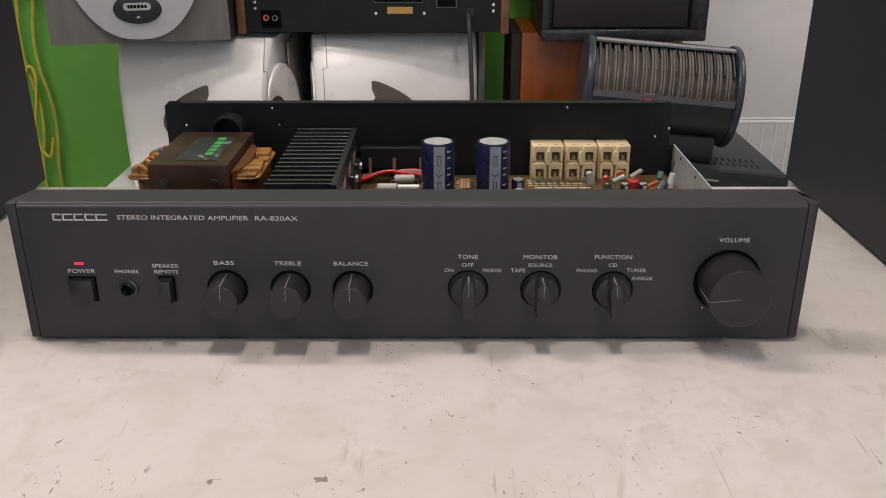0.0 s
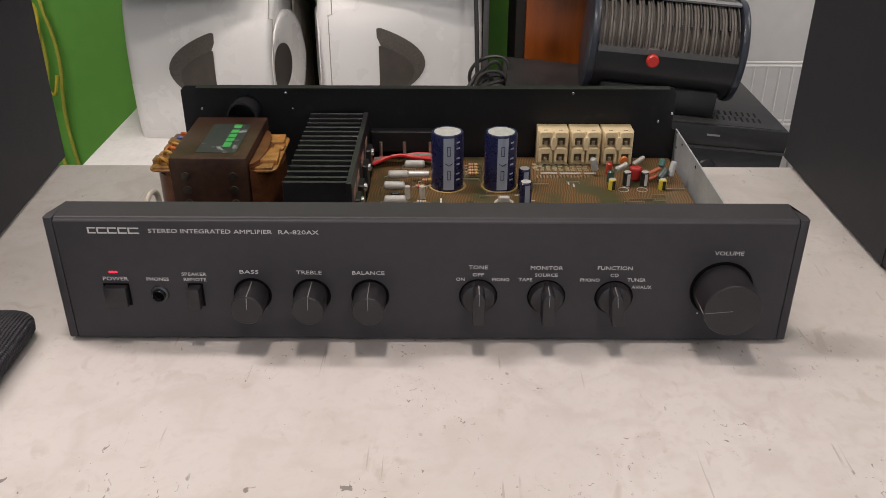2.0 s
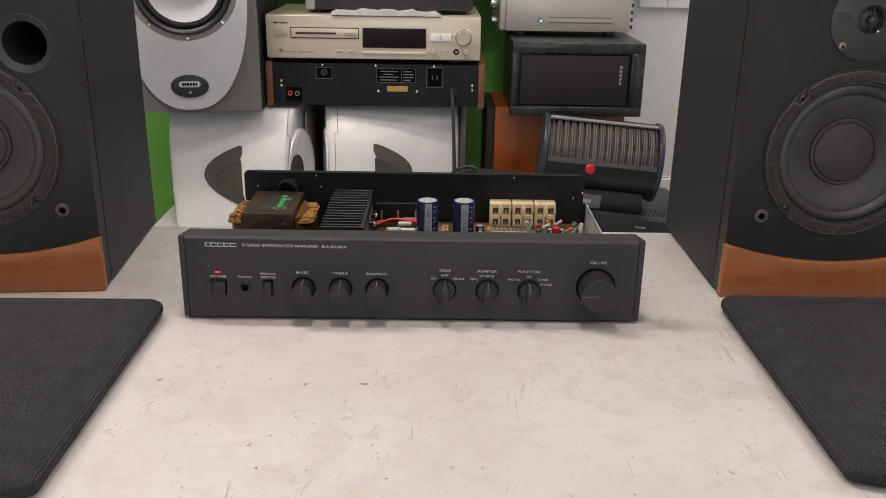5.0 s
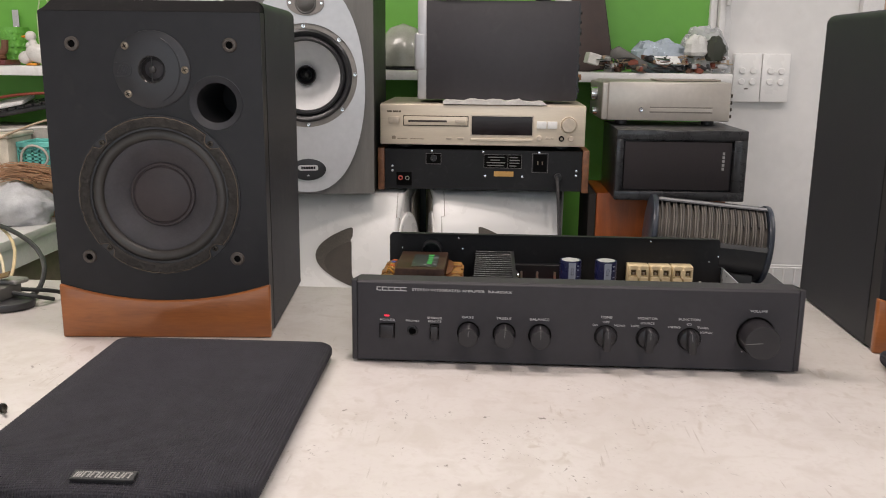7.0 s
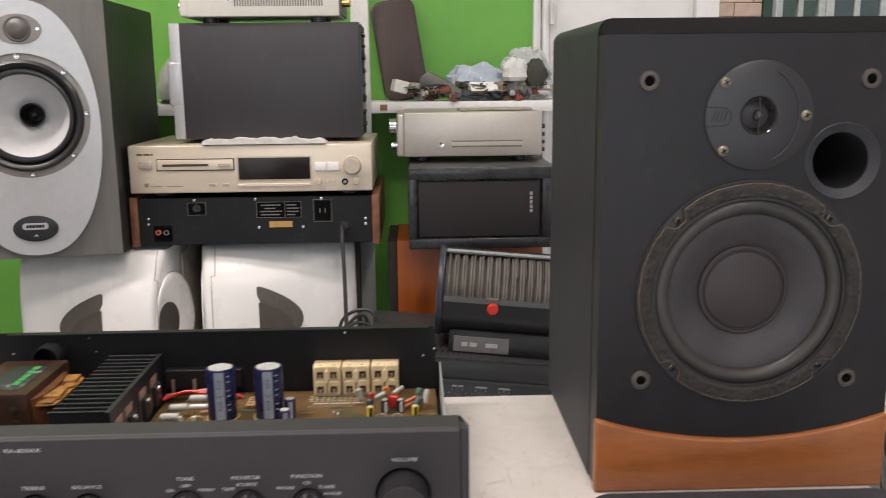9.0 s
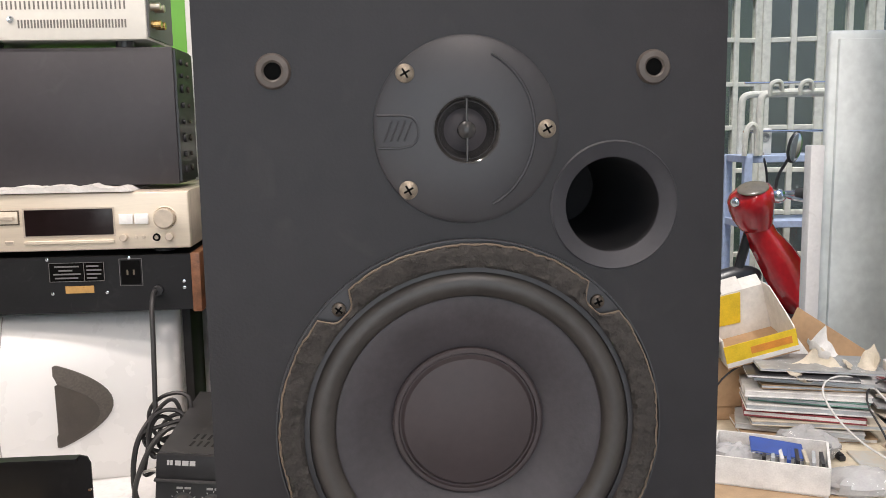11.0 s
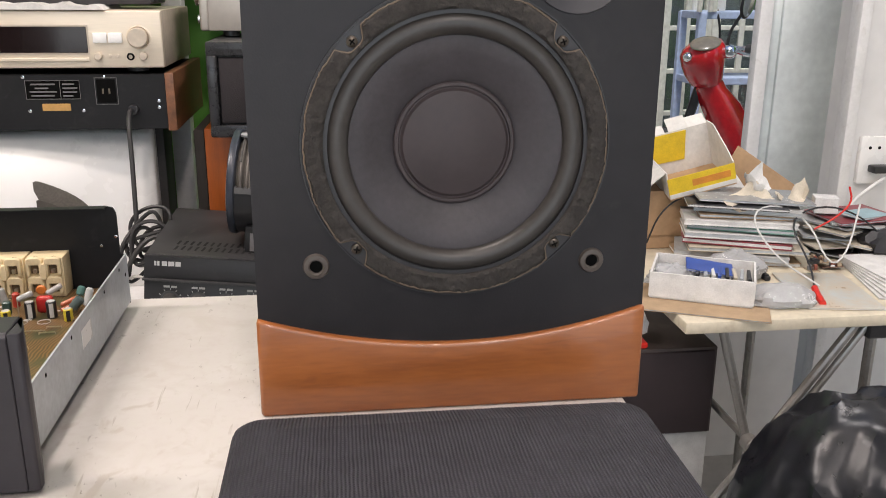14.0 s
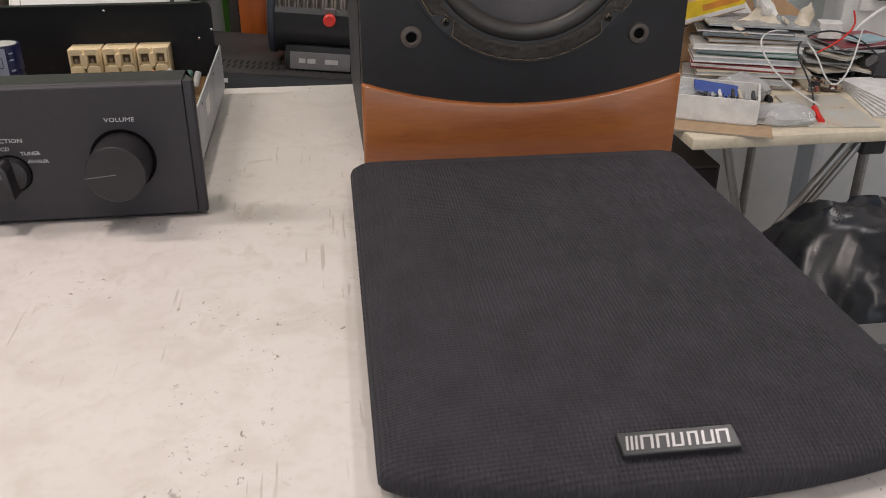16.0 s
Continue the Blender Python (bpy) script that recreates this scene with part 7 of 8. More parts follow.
solid("wire_stand", b, plain("pale_green_wire", (0.5, 0.6, 0.35), 0.5), "thin pale wire stand on the shelf", "stand", pose(-1.290, 1.530, SHELF))

# switches on the white panel
for k, x in enumerate((0.5415, 0.6140)):
    c = thing("wall_switch", "white four-way switch plate on the wall", "switch", pose(x + 0.0355, WALL_Y, 0.187), "pair of switch plates")
    part("plate", box(-0.0355, 0.0355, -0.022, 0, 0, 0.124, 0.002, 2), WHITE_PLASTIC, c, "white plastic plate")
    for dx in (-0.014, 0.014):
        for z in (0.052, 0.080):
            part("rocker", rod(0.0085, 0.006, 20, 0.0015, m=facing(dx, -0.021, z)), WHITE_PLASTIC, c, "round push rocker")
    if k == 0:
        part("dark_mark", box(-0.006, 0.004, -0.0226, -0.0219, 0.032, 0.036), plain("grime", (0.2, 0.19, 0.17), 0.8), c)
hg = solid("door_hinge", rod(0.006, 0.05, 14, 0.001, m=Matrix.Translation((0.512, WALL_Y - 0.036, 0.43))), plain("painted_hinge", (0.6, 0.59, 0.57), 0.4), "painted white hinge on the door frame", "hinge")
c = thing("yellow_cable", "yellow-green cable hanging down the green wall", "cable", pose(-0.033, 0.060, 0))
for x, dx in ((-0.90, 0.0), (-0.872, 0.012)):
    pts = [(x, 1.485, 0.245), (x + 0.01 + dx, 1.480, 0.05), (x - 0.01, 1.482, -0.10), (x + 0.025, 1.478, -0.25), (x - 0.015 + dx, 1.484, -0.40), (x + 0.02, 1.482, -0.62), (x, 1.484, FLOOR + 0.01)]
    part("strand", tube(pts, 0.0045, 7), plain("yellow_green_pvc", (0.42, 0.42, 0.06), 0.45), c)
b = tube([(-0.925, 1.476, -0.20), (-0.89, 1.470, -0.12), (-0.875, 1.470, -0.16), (-0.91, 1.474, -0.30), (-0.88, 1.472, -0.36), (-0.865, 1.474, -0.30)], 0.004, 7)
part("loop", b, plain("yellow_pvc", (0.55, 0.45, 0.04), 0.45), c)

# ---- the far side of the doorway: yard, doors, rack, motor scooter ----
YARD_Y = 4.4
PIER_MORTAR = plain("grey_brown_mortar", (0.20, 0.135, 0.10), 0.9)
bp = tagged(link("brick_wall", box(1.888, 2.133, YARD_Y + 0.013, YARD_Y + 0.45, FLOOR, 2.3), PIER_MORTAR), "orange-pink brick pier across the yard", kind="structure")
structure("yard_wall", box(1.20, 1.870, YARD_Y + 0.46, YARD_Y + 0.52, FLOOR, 2.3), plain("olive_brown_board", (0.12, 0.085, 0.05), 0.8), "olive-brown board set back beside the brick pier")
BRICK = mat("orange_pink_brick", (0.70, 0.48, 0.36), 0.8, var=0.10, scale=20, rand=0.14, bump=0.3, bscale=120)
brick_meshes = {}
for span, turned in ((0.258, False), (0.44, True)):
    for row in range(20):
        u = -0.105 if (row % 2) != turned else 0.0
        while u < span - 0.02:
            u0, u1 = max(u, 0.0), min(u + 0.2075, span)
            key = round(u1 - u0, 3)
            if key > 0.02:
                if key not in brick_meshes:
                    b0 = part("brick", box(0, key, 0, 0.016, 0, 0.0692, 0.002, 1), BRICK, bp)
                    brick_meshes[key] = b0.data
                else:
                    b0 = new("brick", brick_meshes[key])
                    b0.parent = bp
                z = 0.12 + 0.0725 * row
                b0.matrix_basis = pose(1.874, YARD_Y + 0.017 + u0 + key, z, 0, 0, -90) if turned else pose(1.875 + u0, YARD_Y, z)
            u += 0.2105
structure("yard_pier", box(2.136, 2.185, YARD_Y - 0.02, YARD_Y + 0.25, FLOOR, 2.3), plain("dark_green_board", (0.05, 0.085, 0.055), 0.7), "dark green board at the edge of the glazed doors")
# Added backdrop: the dimness of a room behind the panes is in its colour.
structure("dark_room_wall", box(2.2, 4.4, YARD_Y + 0.45, YARD_Y + 0.5, FLOOR, 2.3), plain("unlit_room_grey_blue", (0.15, 0.17, 0.18), 0.8), "added backdrop behind the glazed doors, coloured dark like an unlit room")
GLASS = glass_material("pale_door_glass", (0.85, 0.92, 0.90), 0.08)
DOOR_WHITE = plain("white_door_paint", (0.66, 0.65, 0.58), 0.45)
for k in range(7):
    x0 = 2.19 + 0.318 * k
    d = thing("glazed_door", "white folding door with small glass panes", "door", pose(x0, YARD_Y + (0.035 if k % 2 else -0.03), FLOOR, 0, 0, -14 if k % 2 else 14), "folding glazed doors")
    w, h, nr = 0.325, 2.16, 9
    for a, c2 in ((0, 0.045), (w / 2 - 0.016, w / 2 + 0.016), (w - 0.045, w)):
        part("stile", box(a, c2, -0.02, 0.02, 0, h, 0.004, 1), DOOR_WHITE, d)
    for r in range(nr + 1):
        z = 0.0 + (h - 0.05) * r / nr
        part("rail", box(0.045, w / 2 - 0.016, -0.018, 0.018, z, z + (0.05 if r in (0, nr) else 0.026), 0.003, 1), DOOR_WHITE, d)
        part("rail", box(w / 2 + 0.016, w - 0.045, -0.018, 0.018, z, z + (0.05 if r in (0, nr) else 0.026), 0.003, 1), DOOR_WHITE, d)
    for r in range(nr):
        for a, c2 in ((0.045, w / 2 - 0.016), (w / 2 + 0.016, w - 0.045)):
            g = part("pane", box(a, c2, -0.003, 0.003, (h - 0.05) * r / nr + 0.026, (h - 0.05) * (r + 1) / nr), GLASS, d)
            g.visible_shadow = False
rk = thing("metal_rack", "white and pale blue metal rack in the yard", "rack", pose(2.30, 3.95, FLOOR))
PALE_BLUE = plain("pale_blue_metal", (0.42, 0.50, 0.68), 0.4)
for x in (-0.115, 0.44):
    for y in (-0.12, 0.12):
        part("post", box(x - 0.020, x + 0.020, y - 0.018, y + 0.018, 0, 1.05, 0.003, 1), PALE_BLUE, rk, "pale blue post")
for z in (0.35, 0.70, 1.02):
    part("shelf", box(-0.13, 0.46, -0.13, 0.13, z, z + 0.035, 0.003, 1), PALE_BLUE, rk, "pale blue shelf")
for y in (-0.12, 0.10):
    part("top_frame", tube([(-0.06, y, 1.055), (-0.06, y, 1.30), (-0.05, y, 1.345), (0.0, y, 1.355), (0.30, y, 1.355), (0.42, y, 1.355), (0.46, y, 1.34), (0.465, y, 1.055)], 0.018, 10), DOOR_WHITE, rk, "white bent tube frame")
for z, r in ((1.17, 0.006), (1.40, 0.006)):
    part("rail", tube([(-0.14, -0.12, z), (0.47, -0.12, z)], r, 8, rounds=0), CHROME, rk, "thin steel rail")
for x in (-0.02, 0.13, 0.30):
    part("bracket", tube([(x, -0.13, 1.34), (x, -0.14, 1.40), (x + 0.05, -0.14, 1.41), (x + 0.06, -0.13, 1.36)], 0.012, 8), DOOR_WHITE, rk, "white bracket")
part("hoop", tube([(-0.14, -0.14, 1.055), (-0.14, -0.15, 1.17), (-0.115, -0.15, 1.21), (-0.085, -0.15, 1.19), (-0.08, -0.14, 1.055)], 0.014, 8), DOOR_WHITE, rk, "white bent hoop")
c = thing("charger_box", "small white charger standing on the rack", "charger", pose(2.275, 3.84, FLOOR + 1.0555))
part("case", box(-0.035, 0.035, 0, 0.05, 0, 0.13, 0.008, 2), WHITE_PLASTIC, c)
part("port", lathe([(0.006, 0.003), (0.010, 0.004), (0.021, 0.004), (0.023, 0.0)], 20, m=facing(0, 0.001, 0.085)), plain("port_grey", (0.33, 0.34, 0.34), 0.5), c)
part("lead", tube([(-0.01, 0.0, 0.01), (-0.012, -0.02, -0.02), (0.0, -0.025, -0.07), (0.008, -0.02, -0.14)], 0.006, 7), BLACK_PLASTIC, c)


def scooter():
    RED = plain("glossy_red_paint", (0.46, 0.012, 0.018), 0.2, coat=0.6)
    c = thing("motor_scooter", "glossy red motor scooter parked in the yard", "scooter", pose(2.045, 3.45, FLOOR))
    def ball(sx, sy, sz, m, mt, name, label=""):
        b = bmesh.new()
        bmesh.ops.create_uvsphere(b, u_segments=24, v_segments=14, radius=1)
        b.transform(m @ Matrix.Diagonal((sx, sy, sz, 1)))
        return part(name, b, mt, c, label)
    cowl = bmesh.new()
    rings = []
    for zz, rx, ry, ox in ((0.735, 0.060, 0.060, 0.030), (0.760, 0.074, 0.072, 0.022), (0.800, 0.086, 0.090, 0.010), (0.845, 0.094, 0.108, 0.0), (0.885, 0.096, 0.115, -0.006), (0.915, 0.086, 0.105, -0.004), (0.935, 0.066, 0.080, 0.002), (0.945, 0.030, 0.040, 0.006)):
        rings.append([cowl.verts.new((ox + rx * math.cos(a), ry * math.sin(a), zz + 0.22 * (ox + rx * math.cos(a)))) for a in (2 * math.pi * k / 24 for k in range(24))])
    for lo, hi in zip(rings, rings[1:]):
        for i in range(24):
            cowl.faces.new((lo[i], lo[(i + 1) % 24], hi[(i + 1) % 24], hi[i]))
    cowl.faces.new(rings[0][::-1])
    cowl.faces.new(rings[-1])
    part("handlebar_cowl", cowl, RED, c, "red handlebar cowl", 60)
    ball(0.070, 0.06, 0.014, pose(-0.020, -0.055, 0.930, 22, -14, 0), plain("dark_gauge", (0.16, 0.14, 0.11), 0.2), "gauge", "grey-brown instrument glass")
    ball(0.036, 0.035, 0.032, pose(0.085, -0.075, 0.895), CHROME, "lever_clamp", "chrome lever clamp")
    ball(0.022, 0.03, 0.022, pose(-0.095, -0.05, 0.87), CHROME, "headlight_rim", "chrome rim")
    sec2 = [(-0.080, 0), (-0.06, 0.03), (0.0, 0.045), (0.06, 0.03), (0.080, 0), (0.05, -0.02), (-0.05, -0.02)]
    b = bmesh.new()
    rings = []
    for t, w, px, pz in ((0, 0.72, 0.02, 0.80), (0.2, 0.92, 0.050, 0.73), (0.4, 1.25, 0.10, 0.66), (0.7, 1.4, 0.185, 0.52), (1.0, 1.2, 0.26, 0.36)):
        rings.append([b.verts.new((px + x * w, -y * 1.3, pz + 0.02 * x)) for x, y in sec2])
    for lo, hi in zip(rings, rings[1:]):
        for i in range(len(sec2)):
            b.faces.new((lo[i], lo[(i + 1) % 7], hi[(i + 1) % 7], hi[i]))
    b.faces.new(rings[0][::-1])
    b.faces.new(rings[-1])
    bmesh.ops.recalc_face_normals(b, faces=b.faces[:])
    part("leg_shield", b, RED, c, "red leg shield", 80)
    part("fork", tube([(0.02, 0.02, 0.80), (-0.06, 0.02, 0.50), (-0.10, 0.02, 0.28)], 0.022, 10, rounds=1), BLACK_PLASTIC, c)
    for wx in (-0.10, 1.02):
        wl = part("wheel", lathe([(0.17, -0.035), (0.24, -0.045), (0.275, -0.02), (0.275, 0.02), (0.24, 0.045), (0.17, 0.035)], 36, m=pose(wx, 0.02, 0.276, 90, 0, 0)), plain("tyre_rubber", (0.02, 0.02, 0.02), 0.7), c, "black tyre")
        part("rim", lathe([(0.03, 0.04), (0.05, 0.03), (0.165, 0.02), (0.175, 0.03), (0.175, -0.03), (0.165, -0.02), (0.05, -0.03), (0.03, -0.04)], 36, m=pose(wx, 0.02, 0.276, 90, 0, 0)), DARK_SCREW, wl)
    ball(0.15, 0.05, 0.07, pose(-0.08, 0.02, 0.50, 0, -15, 0), BLACK_PLASTIC, "front_mudguard", "black mudguard")
    ball(0.36, 0.12, 0.15, pose(0.72, 0.02, 0.58, 0, -6, 0), RED, "tail_body", "red tail body")
    ball(0.34, 0.12, 0.06, pose(0.66, 0.02, 0.76, 0, -3, 0), BLACK_PLASTIC, "seat", "black seat")
    part("footboard", box(0.12, 0.5, -0.12, 0.14, 0.30, 0.36, 0.02, 2), BLACK_PLASTIC, c)
    part("handlebar", tube([(0.07, -0.03, 0.90), (0.14, -0.10, 0.905), (0.20, -0.20, 0.91)], 0.016, 10, rounds=1), CHROME, c, "chrome bar end")
    part("grip", tube([(0.15, -0.12, 0.906), (0.215, -0.22, 0.912)], 0.026, 12, rounds=0), plain("grip_rubber", (0.03, 0.03, 0.03), 0.6), c, "dark rubber grip")
    part("brake_lever", tube([(0.10, -0.09, 0.90), (0.13, -0.16, 0.885), (0.19, -0.24, 0.88)], 0.009, 8, rounds=1), CHROME, c)
    part("mirror_stem", tube([(0.080, -0.06, 0.92), (0.085, -0.06, 0.98), (0.125, -0.08, 1.06)], 0.007, 8, rounds=1), BLACK_PLASTIC, c)
    ball(0.032, 0.018, 0.070, pose(0.145, -0.085, 1.105, 0, 12, 0), BLACK_PLASTIC, "mirror", "black mirror shell")
    ball(0.026, 0.006, 0.062, pose(0.145, -0.100, 1.105, 0, 12, 0), plain("mirror_glass", (0.5, 0.52, 0.53), 0.1, 0.9), "mirror_glass", "grey mirror glass")
    return c


scooter()
c = thing("steel_cabinet", "pale green-white steel cabinet in the doorway", "cabinet", pose(1.82, 1.92, FLOOR))
PALE = plain("pale_green_white_paint", (0.78, 0.82, 0.80), 0.4, scale=4.0)
part("body", box(-0.247, 0.30, 0.012, 0.040, 0, 1.447, 0.010, 3), PALE, c)
part("door_leaf", box(-0.228, 0.292, 0, 0.014, 0.03, 1.425, 0.004, 2), PALE, c, "flat cabinet door")
solid("white_post", box(-0.018, 0.018, -0.018, 0.018, 0, 1.155, 0.003, 2), WHITE_WOOD, "short square white post beside the steel cabinet", "post", pose(1.505, 1.86, FLOOR))
solid("white_board", box(-0.26, 0.26, -0.008, 0.008, 0, 0.60, 0.002, 2), WHITE_WALL, "white board closing the foot of the doorway", "board", pose(1.262, WALL_Y - 0.03, FLOOR))
c = thing("wall_socket", "white wall socket with a black plug in it", "socket", pose(1.666, WALL_Y, -0.218))
part("plate", box(-0.036, 0.036, -0.014, 0, 0, 0.115, 0.003, 2), WHITE_PLASTIC, c)
for dx in (-0.012, 0.012):
    part("pin_hole", rod(0.004, 0.001, 12, m=facing(dx, -0.0138, 0.088)), DEEP_BLACK, c)
part("plug", box(-0.012, 0.040, -0.045, -0.013, 0.030, 0.048, 0.004, 2), BLACK_PLASTIC, c, "black plug")
part("white_lead", tube([(0.03, -0.03, 0.02), (-0.02, -0.05, 0.0), (-0.06, -0.04, -0.04), (-0.07, -0.03, -0.13), (-0.04, -0.03, -0.2)], 0.004, 7), WHITE_PLASTIC, c, "white lead")

# ---- folding table heaped with papers ----
TZ = -0.300
t = thing("folding_table", "folding table with a worn cream top, heaped with clutter", "table", pose(1.36, 1.185, FLOOR))
TL = TZ - FLOOR
CREAM_TOP = mat("worn_cream_top", (0.62, 0.55, 0.42), 0.5, var=0.12, scale=10, spots=0.4, spot_colour=(0.35, 0.27, 0.17), spot_scale=24)
STEEL_TUBE = plain("worn_grey_tube", (0.34, 0.33, 0.31), 0.4, 0.6, spots=0.35, spot_colour=(0.2, 0.14, 0.09), spot_scale=60)
part("tabletop", box(-0.415, 0.50, -0.277, 0.278, TL - 0.022, TL, 0.004, 2), CREAM_TOP, t, "worn cream laminate top")
for y in (-0.22, 0.22):
    part("leg", tube([(-0.325, y, TL - 0.024), (-0.145, y, 0.012)], 0.0085, 10, rounds=0), STEEL_TUBE, t)
    part("leg", tube([(-0.072, y - 0.012, TL - 0.024), (-0.475, y - 0.012, 0.012)], 0.0085, 10, rounds=0), STEEL_TUBE, t)
    part("leg", tube([(-0.048, y - 0.012, TL - 0.024), (-0.440, y - 0.012, 0.012)], 0.0065, 10, rounds=0), STEEL_TUBE, t)
    part("leg", tube([(-0.022, y + 0.02, TL - 0.024), (-0.018, y + 0.02, 0.012)], 0.0100, 10, rounds=0), STEEL_TUBE, t)
part("hinge_hub", rod(0.016, 0.030, 16, 0.002, m=facing(-0.254, -0.225, 0.372)), STEEL_TUBE, t, "riveted hinge hub")
part("crossbar", tube([(-0.254, -0.22, 0.372), (-0.254, 0.22, 0.372)], 0.007, 8, rounds=0), STEEL_TUBE, t)
part("crossbar", tube([(-0.27, 0.225, 0.49), (-0.02, 0.235, 0.50)], 0.006, 8, rounds=0), STEEL_TUBE, t)
part("crossbar", tube([(-0.40, -0.22, 0.17), (-0.20, -0.22, 0.25)], 0.006, 8, rounds=0), STEEL_TUBE, t)
part("clamp", box(-0.06, -0.01, -0.245, -0.20, TL - 0.06, TL - 0.023, 0.004, 1), BLACK_PLASTIC, t, "black leg clamp")

TZ += 0.0005
PAPERS = [plain("paper_" + n, col, r) for n, col, r in (("white", (0.70, 0.69, 0.67), 0.6), ("grey", (0.42, 0.42, 0.41), 0.5), ("cream", (0.56, 0.50, 0.40), 0.6), ("green", (0.10, 0.22, 0.18), 0.4), ("maroon", (0.24, 0.04, 0.05), 0.4), ("black", (0.03, 0.03, 0.033), 0.35), ("blue", (0.04, 0.09, 0.36), 0.35), ("clear", (0.45, 0.48, 0.50), 0.15), ("tan", (0.40, 0.28, 0.17), 0.7))]


def open_tray(name, label, w, d, h, m, mt):
    c = thing(name, label, "box", m)
    part("bottom", box(-w, w, -d, d, 0, 0.003), mt, c)
    for sx in (-1, 1):
        part("side", box(sx * w - 0.002, sx * w + 0.002, -d, d, 0.003, h), mt, c)
        part("side", box(-w, w, sx * d - 0.002, sx * d + 0.002, 0.003, h), mt, c)
    return c


def booklet(x, y, z, w, d, h, turn, mt, tilt=0.0, name="magazine", label="loose magazine in the heap on the table"):
    c = thing(name, label, "magazine" if name == "magazine" else "case", pose(x, y, z, tilt * 0.6, tilt, turn), "heap on the folding table")
    part("cover", box(-w, w, -d, d, h * 0.75, h, 0.0006, 1), mt, c)
    part("page_block", box(-w + 0.001, w - 0.002, -d + 0.001, d - 0.001, h * 0.22, h * 0.76), PAPERS[0] if name == "magazine" else PAPERS[7], c)
    part("cover", box(-w, w, -d, d, 0, h * 0.24, 0.0006, 1), mt, c)
    return c


booklet(1.015, 1.00, TZ, 0.11, 0.075, 0.003, -24, PAPERS[8], name="card_sheet", label="flat tan card under the white tray")
open_tray("white_tray", "open white card tray full of small parts", 0.088, 0.062, 0.048, pose(1.030, 1.045, TZ + 0.0035, 0, 0, -26), PAPERS[0])
solid("small_bag", crumple(14, 0.05, 0.035, 0.04), FILM, "clear bag of parts in the white tray", "plastic bag", pose(0.985, 1.075, TZ + 0.008), smooth=25)
booklet(1.045, 1.055, TZ + 0.045, 0.042, 0.030, 0.004, -20, PAPERS[6], 6, "blue_card", "bright blue printed card on the tray")
for k in range(8):
    booklet(1.02 + 0.011 * k, 1.045 - 0.006 * k, TZ + 0.008, 0.003, 0.028, 0.040, -26 + 3 * (k % 3), PAPERS[(5, 7, 0, 6, 5, 2, 7, 5)[k]], 0, "cassette_case", "small case standing in the tray")
rng = random.Random(33)
PLASTIC_CLEAR = plain("scuffed_clear_case", (0.30, 0.31, 0.31), 0.25)
z = TZ
for k, (mt, h, w, d, turn) in enumerate(((8, 0.010, 0.120, 0.075, -10), (1, 0.012, 0.112, 0.070, -22), (2, 0.010, 0.118, 0.068, -14), (4, 0.012, 0.106, 0.066, -20), (0, 0.013, 0.110, 0.068, -16), (3, 0.010, 0.104, 0.064, -24), (0, 0.012, 0.110, 0.062, -17), (8, 0.008, 0.092, 0.060, -13), (1, 0.010, 0.104, 0.066, -21), (5, 0.006, 0.098, 0.060, -16))):
    booklet(1.185 + rng.uniform(-0.012, 0.016) + 0.004 * (k % 3), 1.265 + rng.uniform(-0.012, 0.012), z, w, d, h, turn, PAPERS[mt], rng.uniform(-1.2, 1.2), "disc_case" if k % 3 else "magazine", "flat case in the tidy pile" if k % 3 else "magazine in the tidy pile")
    z += h + 0.0022
booklet(1.215, 1.262, z + 0.001, 0.115, 0.058, 0.005, -11, PLASTIC_CLEAR, 2, "disc_case", "grey plastic case on top of the pile")
z = TZ
for k in range(11):
    h = rng.choice((0.003, 0.005, 0.008))
    booklet(1.435 + rng.uniform(-0.04, 0.05), 1.28 + rng.uniform(-0.03, 0.03), z, rng.uniform(0.05, 0.09), rng.uniform(0.04, 0.075), h, rng.uniform(-60, 40), rng.choice((PAPERS[5], PAPERS[5], PAPERS[1], PAPERS[2], PAPERS[0], PAPERS[4])), rng.uniform(-3, 3), "disc_case", "dark case in the untidy pile")
    z += h + 0.0022
solid("small_carton", box(-0.024, 0.024, -0.020, 0.020, 0, 0.034, 0.001, 1), PAPERS[0], "small white carton on the dark pile", "box", pose(1.405, 1.30, z, 0, 0, -20))
booklet(1.475, 1.262, z, 0.050, 0.030, 0.005, 24, plain("pale_teal_card", (0.28, 0.42, 0.46), 0.5), 3, "magazine", "pale teal card on the dark pile")
solid("black_bag", crumple(19, 0.085, 0.05, 0.075, 0.3), PAPERS[5], "crumpled black pouch on the table", "pouch", pose(1.52, 1.215, TZ), smooth=22)
booklet(1.265, 1.03, TZ, 0.068, 0.098, 0.004, -9, plain("printed_cover", (0.46, 0.50, 0.50), 0.3, tint=(0.50, 0.40, 0.28), scale=14.0), 0, "magazine", "glossy printed magazine lying flat")
for k in range(6):
    booklet(1.445 + 0.004 * k, 1.06 + 0.004 * k, TZ + 0.0035 * k, 0.085, 0.105, 0.003, -14 + 3 * k, PAPERS[0], 0, "magazine", "stack of white papers")
solid("plastic_bag", crumple(23, 0.06, 0.05, 0.05, 0.26), FILM, "crumpled clear plastic bag on the table", "plastic bag", pose(1.135, 1.13, TZ), smooth=25)
solid("plastic_bag", crumple(24, 0.07, 0.05, 0.03, 0.26), FILM, "flat clear plastic bag near the table edge", "plastic bag", pose(1.15, 0.99, TZ), smooth=25)
c = thing("kraft_box", "open brown kraft box on the folding table", "box", pose(1.095, 1.395, TZ))
KRAFT = plain("kraft_card", (0.42, 0.27, 0.15), 0.8, scale=12.0)
